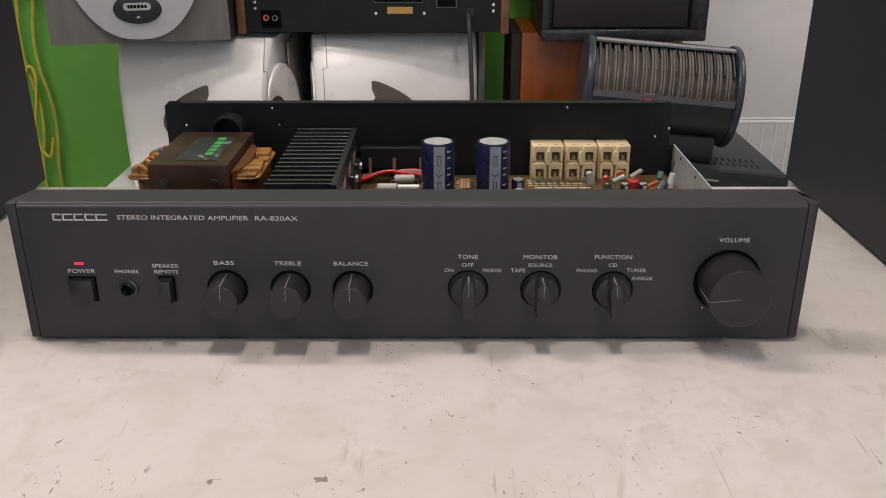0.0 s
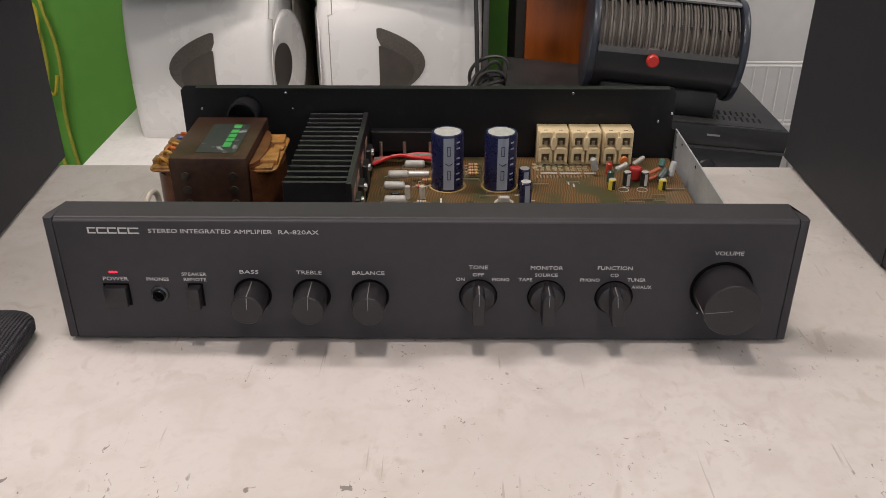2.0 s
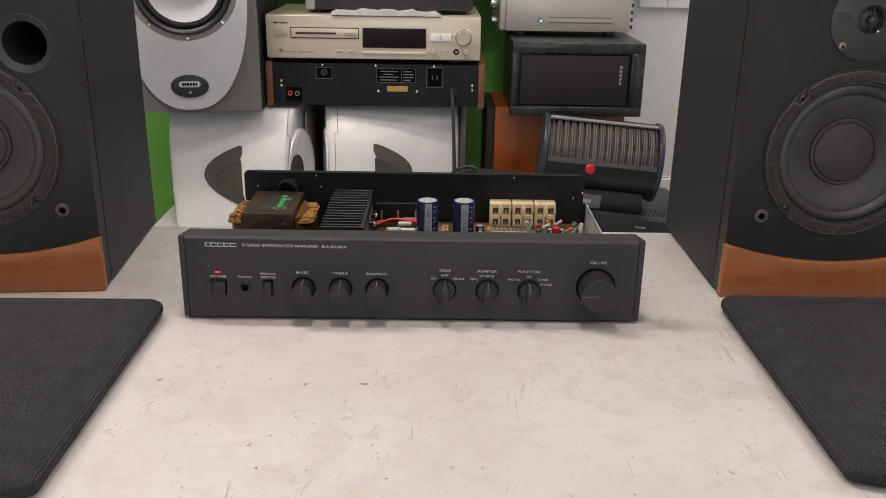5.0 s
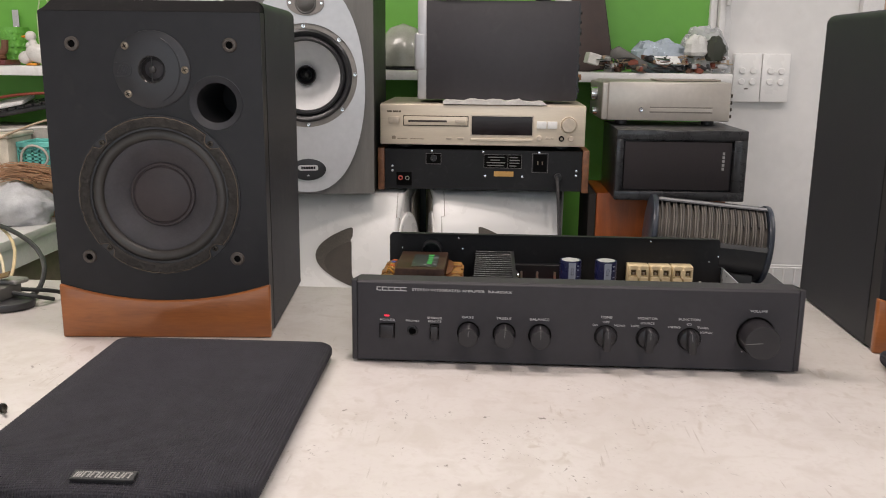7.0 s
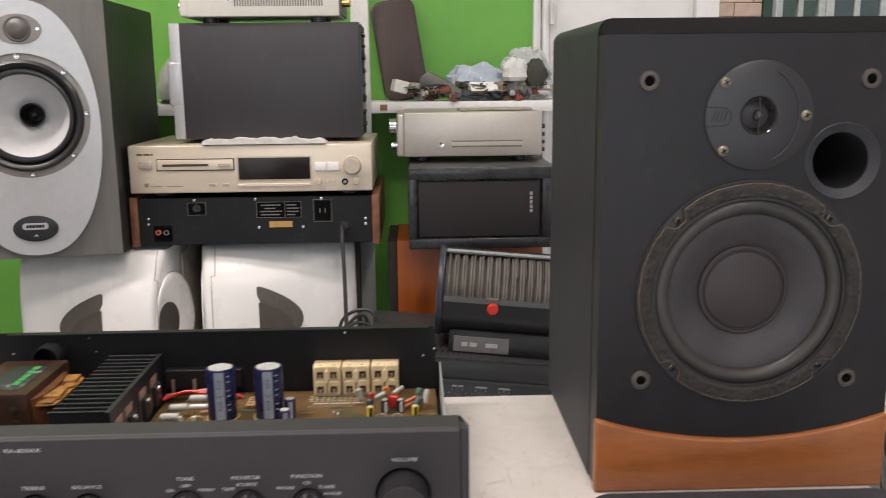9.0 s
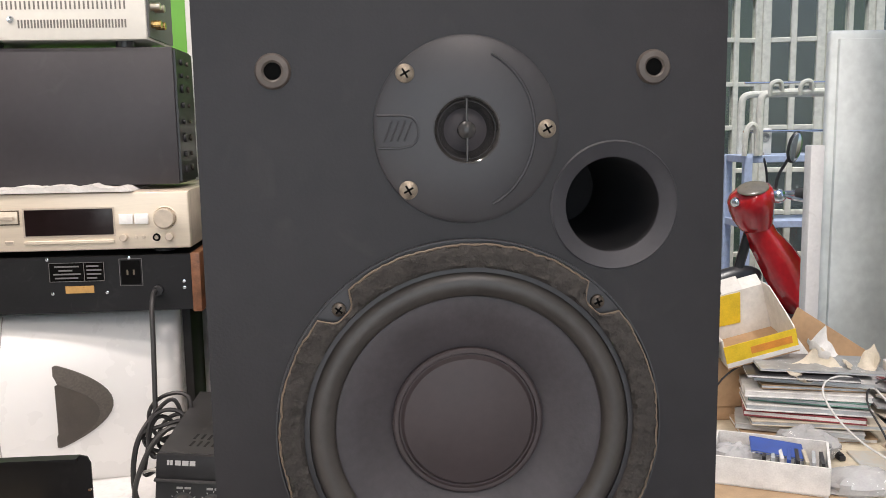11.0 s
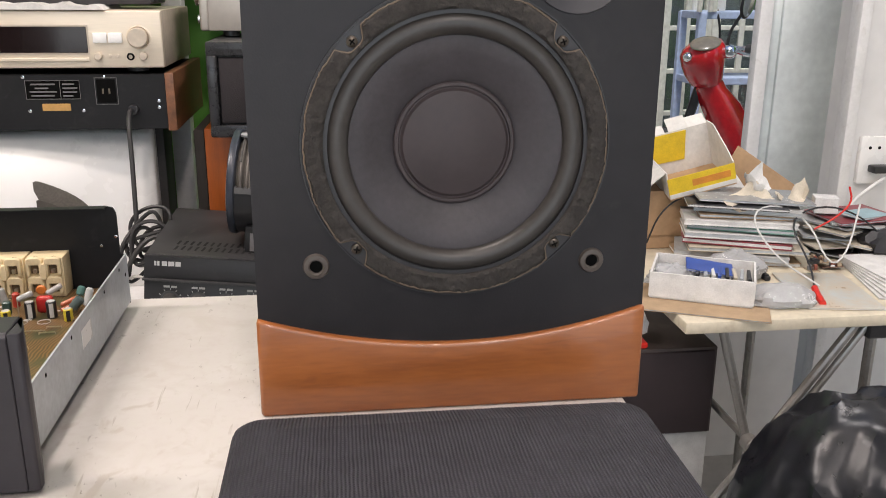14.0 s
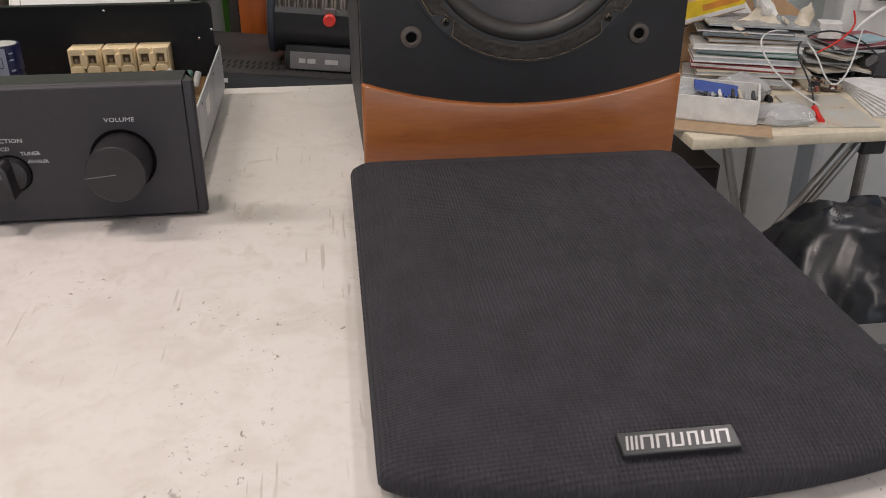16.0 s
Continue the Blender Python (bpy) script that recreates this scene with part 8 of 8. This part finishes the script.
part("body", box(-0.095, 0.085, -0.065, 0.055, 0, 0.125, 0.002, 1), KRAFT, c)
part("flap", box(-0.095, 0.085, -0.068, -0.064, 0.03, 0.127), KRAFT, c)
c = thing("yellow_carton", "open white carton with yellow panels standing on the kraft box", "box", pose(1.128, 1.352, TZ + 0.140, 6, -15, -5))
YEL = plain("yellow_card", (0.72, 0.50, 0.02), 0.6)
WHITE_CARD = plain("white_card", (0.68, 0.66, 0.62), 0.7, scale=14.0)
q, wt = 0.070, 0.0025
part("bottom", box(-q, q, -q, q, 0, 0.003), KRAFT, c)
part("front", box(-q, q, -q, -q + wt, 0.003, 0.046), YEL, c, "yellow printed front")
part("front_print", box(-q + 0.05, q - 0.01, -q - 0.0006, -q, 0.020, 0.034), plain("orange_print", (0.62, 0.24, 0.03), 0.6), c, "orange printed band")
part("front_edge", box(-q, q, -q - 0.0008, -q, 0.003, 0.012), WHITE_CARD, c, "white lower edge")
part("side", box(-q, -q + wt, -q + wt, q, 0.003, 0.060), WHITE_CARD, c, "white side")
part("back", box(-q + wt, q - wt, q - wt, q, 0.003, 0.098), WHITE_CARD, c, "white back")
part("inner_panel", prism([(-q + 0.012, 0.034), (q - 0.062, 0.030), (q - 0.050, 0.094), (-q + 0.004, 0.096)], 0.002, m=facing(0, q - wt - 0.0004, 0)), YEL, c, "yellow inner panel")
part("side", prism([(-q + wt, 0.003), (q, 0.003), (q, 0.102), (q - 0.04, 0.104), (-q + 0.03, 0.068), (-q + wt, 0.050)], wt, m=Matrix.Translation((q - wt, 0, 0)) @ AX), WHITE_CARD, c, "white side torn to a slope")
for x0, bend, h in ((-q + 0.004, -62, 0.026), (-0.016, -48, 0.034), (0.026, -58, 0.030)):
    part("flap", box(0, 0.042, 0, 0.0022, 0, h, 0.0008, 1, m=pose(x0, q, 0.097, bend, 0, 0)), WHITE_CARD, c, "white torn top flap")
part("flap", box(-0.0022, 0, -0.060, 0.060, 0, 0.072, m=pose(-q, 0, 0.059, 0, -118, 0)), WHITE_CARD, c, "white side flap hanging open")
solid("kraft_sheet", box(-0.09, 0.09, -0.002, 0.002, 0, 0.13, 0.0008, 1), KRAFT, "brown kraft sheet leaning behind the pile", "cardboard", pose(1.262, 1.385, TZ + 0.05, -18, 33, -6))
solid("white_envelope", box(-0.075, 0.075, -0.001, 0.001, 0, 0.10), PAPERS[0], "white envelope stuck in the pile", "envelope", pose(1.185, 1.345, TZ + 0.085, -50, -20, 0))


def bent_sheet(label, w, d, curl, m, mt):
    """A sheet of paper that curls along its length and twists at one corner."""
    b, n = bmesh.new(), 10
    grid = [[b.verts.new((w * (i / n - 0.5), d * (j / n - 0.5), curl * ((i / n - 0.5) ** 2 * 1.6 + 0.5 * (i / n) * (j / n) ** 2) + 0.012 * noise.noise(Vector((i * 0.45, j * 0.45, w * 90))) + 0.006)) for j in range(n + 1)] for i in range(n + 1)]
    for i in range(n):
        for j in range(n):
            b.faces.new((grid[i][j], grid[i + 1][j], grid[i + 1][j + 1], grid[i][j + 1]))
    ext = bmesh.ops.extrude_face_region(b, geom=b.faces[:])
    bmesh.ops.translate(b, verts=[v for v in ext["geom"] if isinstance(v, bmesh.types.BMVert)], vec=(0, 0, 0.0006))
    bmesh.ops.recalc_face_normals(b, faces=b.faces[:])
    return solid("paper_sheet", b, mt, label, "paper", m, "heap on the folding table", smooth=50)


bent_sheet("curled white paper sheet on the pile", 0.105, 0.060, 0.035, pose(1.190, 1.235, TZ + 0.114, 10, -8, 24), PAPERS[2])
bent_sheet("crumpled white paper wrapper on the pile", 0.080, 0.050, 0.07, pose(1.225, 1.290, TZ + 0.128, 30, 12, 52), PAPERS[0])
bent_sheet("small torn white paper on the pile", 0.060, 0.035, 0.05, pose(1.290, 1.225, TZ + 0.118, 6, -12, -15), PAPERS[2])
for k, (col, pts) in enumerate((
        (RED_PLASTIC, [(1.215, 0.955, TZ + 0.006), (1.225, 0.99, TZ + 0.008), (1.235, 1.02, TZ + 0.012)]),
        (SCRAP[3], [(1.25, 1.03, TZ + 0.012), (1.19, 1.09, TZ + 0.05), (1.17, 1.17, TZ + 0.11), (1.23, 1.20, TZ + 0.128), (1.30, 1.18, TZ + 0.10), (1.31, 1.10, TZ + 0.02), (1.37, 1.14, TZ + 0.04), (1.42, 1.20, TZ + 0.12)]),
        (SCRAP[1], [(1.235, 1.02, TZ + 0.01), (1.27, 1.10, TZ + 0.03), (1.25, 1.17, TZ + 0.10), (1.33, 1.19, TZ + 0.125), (1.42, 1.21, TZ + 0.10), (1.47, 1.20, TZ + 0.06)]),
        (RED_PLASTIC, [(1.31, 1.17, TZ + 0.08), (1.36, 1.18, TZ + 0.10), (1.39, 1.18, TZ + 0.13), (1.385, 1.19, TZ + 0.16)]),
        (SCRAP[1], [(1.02, 1.31, TZ + 0.02), (1.04, 1.30, TZ + 0.09), (1.09, 1.29, TZ + 0.13), (1.15, 1.28, TZ + 0.12), (1.16, 1.29, TZ + 0.04)]))):
    solid("test_lead", tube(pts, 0.006 if k == 0 else 0.0019, 8), col, ("red probe tip lying on the table" if k == 0 else "loose test lead across the pile"), "cable", group="test leads")
for k in range(16):
    scrap(rng.uniform(1.02, 1.38), rng.uniform(1.10, 1.20), TZ + 0.001 + 0.006 * (k % 3), 0.022)

# ---- under and beside the folding table ----
solid("white_crate", box(-0.13, 0.13, 0, 0.26, 0, 0.335, 0.004, 2), plain("white_crate_plastic", (0.55, 0.55, 0.54), 0.5), "white plastic crate on the floor", "crate", pose(0.955, 1.075, FLOOR))
c = thing("brown_speaker_box", "dark brown speaker box standing on a crate", "speaker", pose(0.952, 1.055, FLOOR + 0.3355))
part("cabinet", box(-0.135, 0.130, 0.008, 0.27, 0, 0.180, 0.002, 2), plain("dark_brown_vinyl", (0.060, 0.046, 0.042), 0.5, spots=0.4, spot_colour=(0.12, 0.10, 0.09), spot_scale=18), c)
part("front_cloth", box(-0.128, 0.123, 0, 0.010, 0.006, 0.174, 0.002, 2), plain("plum_cloth", (0.030, 0.020, 0.022), 0.8), c, "dark cloth front")
solid("white_cloth_bag", crumple(31, 0.05, 0.05, 0.06, 0.3), PAPERS[0], "crumpled white bag on the brown speaker", "bag", pose(0.905, 1.11, FLOOR + 0.5285), smooth=28)
solid("red_lid", box(-0.05, 0.04, -0.035, 0.035, 0, 0.012, 0.003, 1), RED_PLASTIC, "flat red plastic lid on the brown speaker", "lid", pose(0.905, 1.10, FLOOR + 0.516))


def refuse_bag():
    b = bmesh.new()
    bmesh.ops.create_icosphere(b, subdivisions=5, radius=1)
    for v in b.verts:
        d = v.co.copy()
        p = d * 2.1
        ridge = 1 - abs(noise.noise(p * 0.8 + Vector((3, 1, 2)))) * 1.6
        fold = 1 - abs(noise.noise(Vector((p.x * 1.5 + p.z, p.y * 1.5, p.z * 0.5)) + Vector((7, 2, 5)))) * 2.0
        fine = 1 - abs(noise.noise(Vector((d.x * 5 - d.z * 3, d.y * 5, d.z * 2)) + Vector((1, 8, 3)))) * 2
        k = 0.88 + 0.10 * ridge + 0.070 * fold + 0.034 * fine
        v.co = Vector((d.x * 0.225 * k, d.y * 0.19 * k, max(0.0, (d.z * k + 0.92) * 0.292)))
    m = mat("black_bin_liner", (0.011, 0.012, 0.016), 0.30, var=0.2, scale=30, bump=0.5, bscale=22, spec=0.45)
    return solid("refuse_bag", b, m, "full glossy black refuse bag on the floor", "refuse bag", pose(1.215, 0.745, FLOOR - 0.0), smooth=40)


refuse_bag()
SLOT_TEAL = plain("teal_slot", (0.018, 0.030, 0.030), 0.5)
c = thing("stool", "dark grey stool beside the workbench", "stool", pose(0.93, 0.11, FLOOR))
part("seat", prism(round_rect(0.40, 0.34, 0.02, 4), 0.03, 0.004, 2, m=Matrix.Translation((0, 0, 0.60))), plain("grey_seat", (0.13, 0.13, 0.13), 0.5), c)
for r in range(13):
    for k in range(15):
        part("seat_slot", box(-0.172 + 0.0235 * k, -0.155 + 0.0235 * k, -0.135 + 0.021 * r, -0.127 + 0.021 * r, 0.6296, 0.6306), SLOT_TEAL, c)
for sx in (-1, 1):
    for sy in (-1, 1):
        part("leg", tube([(sx * 0.16, sy * 0.13, 0.60), (sx * 0.18, sy * 0.15, 0.0)], 0.012, 10, rounds=0), STEEL_TUBE, c)

# ---- desk along the left side ----
DZ = -0.120
d = thing("side_desk", "white desk covered with cables and packets", "desk", pose(-1.60, 0.85, FLOOR))
DL = DZ - FLOOR
part("desktop", box(-0.45, 0.426, -0.95, 0.69, DL - 0.022, DL, 0.003, 2), WHITE_WOOD, d, "scuffed white desktop")
part("apron", box(0.401, 0.418, -0.93, 0.67, DL - 0.075, DL - 0.023), WHITE_WOOD, d)
part("side_panel", box(0.378, 0.390, -0.90, 0.65, 0.02, DL - 0.024), plain("taupe_board", (0.20, 0.155, 0.125), 0.7), d, "taupe board under the desktop")
for x in (-0.42, 0.355):
    for y in (-0.92, 0.65):
        part("leg", box(x - 0.02, x + 0.02, y - 0.02, y + 0.02, 0, DL - 0.024, 0.002), WHITE_WOOD, d)
DZ += 0.0005


def crate(w, dd, h, m, mt):
    """A basket with a square-holed lattice."""
    c = thing("plastic_basket", "turquoise plastic basket full of cables on the desk", "basket", m)
    part("base", box(-w, w, -dd, dd, 0, 0.004), mt, c)
    part("rim", box(-w - 0.004, w + 0.004, -dd - 0.004, -dd + 0.003, h - 0.014, h, 0.002, 1), mt, c)
    part("rim", box(-w - 0.004, w + 0.004, dd - 0.003, dd + 0.004, h - 0.014, h, 0.002, 1), mt, c)
    for s in (-1, 1):
        part("rim", box(s * w - 0.003, s * w + 0.003, -dd, dd, h - 0.014, h, 0.002, 1), mt, c)
        n = int(2 * w / 0.016)
        for k in range(n + 1):
            x = -w + 2 * w * k / n
            part("lattice_bar", box(x - 0.003, x + 0.003, s * dd - 0.0015, s * dd + 0.0015, 0.003, h - 0.012), mt, c)
        for k in range(4):
            z = 0.016 + (h - 0.03) * k / 4
            part("lattice_bar", box(-w, w, s * dd - 0.0015, s * dd + 0.0015, z - 0.003, z + 0.003), mt, c)
            part("lattice_bar", box(s * w - 0.0015, s * w + 0.0015, -dd, dd, z - 0.003, z + 0.003), mt, c)
    return c


crate(0.055, 0.045, 0.068, pose(-1.232, 1.376, DZ + 0.125), plain("turquoise_plastic", (0.16, 0.56, 0.50), 0.4))
solid("parts_carton", box(-0.048, 0.052, -0.050, 0.048, 0, 0.1245, 0.002, 1), KRAFT, "kraft carton under the basket", "box", pose(-1.230, 1.376, DZ))
c = thing("beige_bin", "beige plastic bin on the desk", "bin", pose(-1.345, 1.330, DZ))
part("body", prism([(-0.085, -0.035), (0.052, -0.035), (0.052, 0.085), (-0.085, 0.085)], 0.204, 0.004, 2), plain("beige_plastic", (0.62, 0.56, 0.46), 0.5), c)
part("lid", box(-0.090, 0.057, -0.040, 0.090, 0.204, 0.216, 0.004, 2), plain("beige_lid", (0.68, 0.62, 0.51), 0.5), c)
c = thing("old_deck", "dusty grey equipment case stacked on the desk", "equipment case", pose(-1.385, 1.487, DZ + 0.0))
part("case", box(-0.20, 0.20, -0.060, 0.060, 0, 0.225, 0.004, 2), plain("dusty_grey_case", (0.40, 0.37, 0.33), 0.6), c)
c = thing("keyboard", "black keyboard lying across the stacked cases", "keyboard", pose(-1.385, 1.462, DZ + 0.253, 8, -11, 4))
part("case", box(-0.21, 0.20, -0.06, 0.06, 0, 0.012, 0.003, 2), BLACK_PLASTIC, c)
for r in range(4):
    for k in range(17):
        part("key", box(-0.20 + 0.0233 * k, -0.181 + 0.0233 * k, -0.05 + 0.025 * r, -0.031 + 0.025 * r, 0.011, 0.018, 0.0015, 1), plain("key_black", (0.035, 0.035, 0.04), 0.4) if r == 0 and k == 0 else BLACK_PLASTIC, c)
c = thing("plastic_sheet", "white plastic panel lying on the keyboard", "panel", pose(-1.380, 1.464, DZ + 0.275, 8, -11, 8))
part("sheet", box(-0.075, 0.060, -0.05, 0.05, 0, 0.010, 0.003, 2), PAPERS[0], c)
part("handle_mark", box(-0.045, -0.02, -0.02, 0.0, 0.0122, 0.0135, 0.0005, 1), PAPERS[5], c)
for col, r, pts in (((0.20, 0.035, 0.015), 0.0036, [(-1.62, 1.385, 0.10), (-1.47, 1.385, 0.152), (-1.40, 1.385, 0.172), (-1.30, 1.385, 0.190), (-1.20, 1.39, 0.195), (-1.05, 1.41, 0.16), (-1.0, 1.44, -0.3), (-1.0, 1.44, FLOOR + 0.01)]),
                    ((0.58, 0.56, 0.52), 0.0036, [(-1.44, 1.280, 0.100), (-1.36, 1.283, 0.102), (-1.28, 1.30, 0.106), (-1.21, 1.32, 0.112), (-1.12, 1.34, 0.108), (-1.08, 1.36, 0.02), (-1.08, 1.36, FLOOR + 0.01)]),
                    ((0.42, 0.32, 0.22), 0.0028, [(-1.30, 1.270, 0.02), (-1.325, 1.272, 0.055), (-1.31, 1.28, 0.085), (-1.26, 1.30, 0.108), (-1.21, 1.32, 0.128), (-1.16, 1.34, 0.138), (-1.10, 1.36, 0.128)]),
                    ((0.50, 0.46, 0.40), 0.0032, [(-1.278, 1.322, 0.008), (-1.275, 1.322, 0.050), (-1.250, 1.322, 0.068), (-1.215, 1.322, 0.058), (-1.203, 1.322, 0.030), (-1.225, 1.322, 0.008)])):
    solid("loose_cable", tube(pts, r, 8), plain("cable_skin", col, 0.5), "loose cable looping over the desk clutter", "cable", group="desk cables")
rng = random.Random(41)
MILKY = plain("milky_plastic_film", (0.50, 0.51, 0.52), 0.42, var=0.12, bump=0.25, bscale=45)
b = bmesh.new()
for k in range(80):
    x, y, zz = rng.uniform(-1.30, -1.245), rng.uniform(1.24, 1.275), DZ + rng.uniform(0.106, 0.140)
    tube([(x - 0.02, y, zz + rng.uniform(-0.012, 0.006)), (x + 0.02, y + rng.uniform(-0.02, 0.02), zz + rng.uniform(0.0, 0.014)), (x + 0.06, y + rng.uniform(-0.02, 0.03), zz + rng.uniform(-0.006, 0.008)), (x + rng.uniform(0.07, 0.11), y + rng.uniform(0.0, 0.04), zz - rng.uniform(0.004, 0.016))], 0.0015, 4, bm=b, rounds=1)
tagged(link("wire_tangle", b, plain("tarnished_copper", (0.44, 0.25, 0.14), 0.5, 0.2)), "tangle of tarnished copper wire on the packets", "wire", kind="stuff")
solid("plastic_bag", crumple(51, 0.11, 0.09, 0.075, 0.24, 36), MILKY, "flattened clear plastic bag on the desk", "plastic bag", pose(-1.44, 1.05, DZ), smooth=40)
solid("plastic_bag", crumple(52, 0.098, 0.068, 0.098, 0.20, 36), MILKY, "crumpled clear plastic bag on the desk", "plastic bag", pose(-1.268, 1.252, DZ), smooth=60)
solid("paper_packet", box(-0.07, 0.07, -0.05, 0.05, 0, 0.050, 0.008, 3), plain("pale_yellow_print", (0.62, 0.58, 0.42), 0.5, spots=0.5, spot_colour=(0.6, 0.45, 0.12), spot_scale=30), "pale yellow printed packet on the desk", "packet", pose(-1.320, 1.085, DZ, 12, 0, 20))
for k in range(9):
    x = -1.26 + 0.014 * k
    pts = [(x - 0.12, 0.52 + 0.02 * k, DZ + 0.02), (x - 0.02, 0.60 + 0.012 * k, DZ + 0.035), (x + 0.05, 0.66 + 0.008 * k, DZ + 0.02), (-1.135 + 0.003 * k, 0.70 + 0.008 * k, DZ - 0.01), (-1.125 + 0.003 * k, 0.71 + 0.01 * k, -0.45), (-1.13, 0.7 + 0.012 * k, FLOOR + 0.01)]
    solid("loose_cable", tube(pts, 0.0045, 7), plain("cable_skin", ((0.45, 0.30, 0.28), (0.5, 0.38, 0.36), (0.03, 0.03, 0.03), (0.5, 0.45, 0.25), (0.55, 0.5, 0.45), (0.03, 0.03, 0.03), (0.42, 0.28, 0.27), (0.48, 0.4, 0.38), (0.03, 0.03, 0.03))[k], 0.5), "cable hanging over the desk edge", "cable", group="desk cables")

for k, (col, r, pts) in enumerate((
        ((0.025, 0.025, 0.027), 0.0032, [(-1.24, 0.72, DZ + 0.03), (-1.12, 0.66, DZ + 0.06), (-0.95, 0.52, 0.035), (-0.78, 0.36, 0.060), (-0.66, 0.25, 0.045), (-0.640, 0.19, 0.006), (-0.665, 0.155, 0.006)]),
        ((0.025, 0.025, 0.027), 0.0030, [(-1.22, 0.68, DZ + 0.03), (-1.10, 0.60, DZ + 0.05), (-0.98, 0.46, 0.02), (-0.86, 0.32, 0.030), (-0.76, 0.22, 0.020), (-0.735, 0.19, 0.012)]),
        ((0.55, 0.44, 0.26), 0.0022, [(-1.18, 0.74, DZ + 0.03), (-1.05, 0.66, DZ + 0.07), (-0.88, 0.48, 0.045), (-0.74, 0.32, 0.050), (-0.690, 0.22, 0.020), (-0.69, 0.18, 0.010)]),
        ((0.60, 0.52, 0.36), 0.0020, [(-1.19, 0.73, DZ + 0.03), (-1.06, 0.64, DZ + 0.06), (-0.90, 0.47, 0.035), (-0.76, 0.31, 0.040), (-0.700, 0.22, 0.016), (-0.70, 0.18, 0.010)]))):
    solid("loose_cable", tube(pts, r, 8), plain("hanging_cable", col, 0.5), "thin cable looping from the desk to the workbench", "cable", group="desk cables")

# ---- small things on the workbench ----
c = thing("fan_module", "black plastic module with fins and leads on the workbench", "module", pose(-0.700, 0.160, 0, 0, 0, -8))
part("base", prism(ellipse(0.070, 0.040, 32), 0.010, 0.003, 2), plain("worn_grey_black", (0.035, 0.034, 0.035), 0.4), c, "oval worn base")
part("housing", box(-0.052, 0.040, -0.020, 0.026, 0.009, 0.026, 0.004, 2), plain("grey_moulding_dull", (0.20, 0.19, 0.175), 0.45, 0.3), c, "dull metal housing")
for x0, x1, y0, y1, h, tilt in ((-0.062, -0.036, -0.016, 0.018, 0.010, 8), (-0.020, 0.046, 0.004, 0.030, 0.006, -4)):
    part("cover_plate", box(x0, x1, y0, y1, 0.026, 0.026 + h, 0.002, 1, m=pose(0, 0, 0, tilt, 0, 0)), plain("scuffed_silver", (0.34, 0.33, 0.31), 0.4, 0.4, spots=0.5, spot_colour=(0.12, 0.10, 0.09), spot_scale=60), c, "scuffed silver plate")
part("fan_blade", prism([(0.0, 0.0), (0.040, 0.012), (0.036, 0.026), (0.004, 0.012)], 0.0015, m=pose(0.004, -0.016, 0.027, 14, -10, 10)), plain("brown_resin", (0.16, 0.09, 0.045), 0.35), c, "bent brown resin blade")
part("window", box(-0.005, 0.034, -0.0215, -0.0195, 0.012, 0.022), plain("brown_coil", (0.18, 0.10, 0.06), 0.4), c)
for k, (col, pts) in enumerate((((0.03, 0.03, 0.03), [(0.045, 0.0, 0.018), (0.070, 0.01, 0.012), (0.078, 0.03, 0.004)]), ((0.03, 0.03, 0.03), [(0.05, 0.01, 0.02), (0.075, 0.04, 0.012), (0.085, 0.05, 0.004)]))):
    part("lead", tube(pts, 0.0026, 8), plain("module_lead", col, 0.5), c, "black lead")
c = thing("twisted_cord", "red and white twisted cord on the workbench", "cord")
for ph, col in ((0, (0.55, 0.10, 0.10)), (math.pi, (0.62, 0.60, 0.58))):
    pts = []
    for k in range(40):
        u = k / 39
        x, y = -0.80 + 0.13 * u, 0.11 - 0.05 * u + 0.035 * math.sin(u * 5)
        pts.append((x + 0.003 * math.cos(k * 0.9 + ph), y + 0.002 * math.cos(k * 0.9 + ph), 0.009 + 0.004 * math.sin(k * 0.9 + ph) + 0.03 * math.sin(u * math.pi)))
    part("strand", tube(pts, 0.0038, 7, rounds=1), plain("cord_strand", col, 0.5), c)
rng = random.Random(61)
SCREW_BLACK = plain("blackened_screw", (0.05, 0.042, 0.035), 0.35, 0.7)
sb = lathe([(0.0, 0.0), (0.0042, 0.0), (0.0040, 0.0022), (0.0016, 0.0030), (0.0015, 0.012), (0.0, 0.0145)], 12)
first = solid("wood_screw", sb, SCREW_BLACK, "short black screw lying on the workbench", "screw", pose(-0.498, -0.150, 0.0042, 90, 0, 40), "loose screws")
for k in range(6):
    copy_thing(first, pose(-0.510 + rng.uniform(-0.02, 0.028), -0.190 + rng.uniform(-0.03, 0.018), 0.0042, 90, 0, rng.uniform(0, 360)))
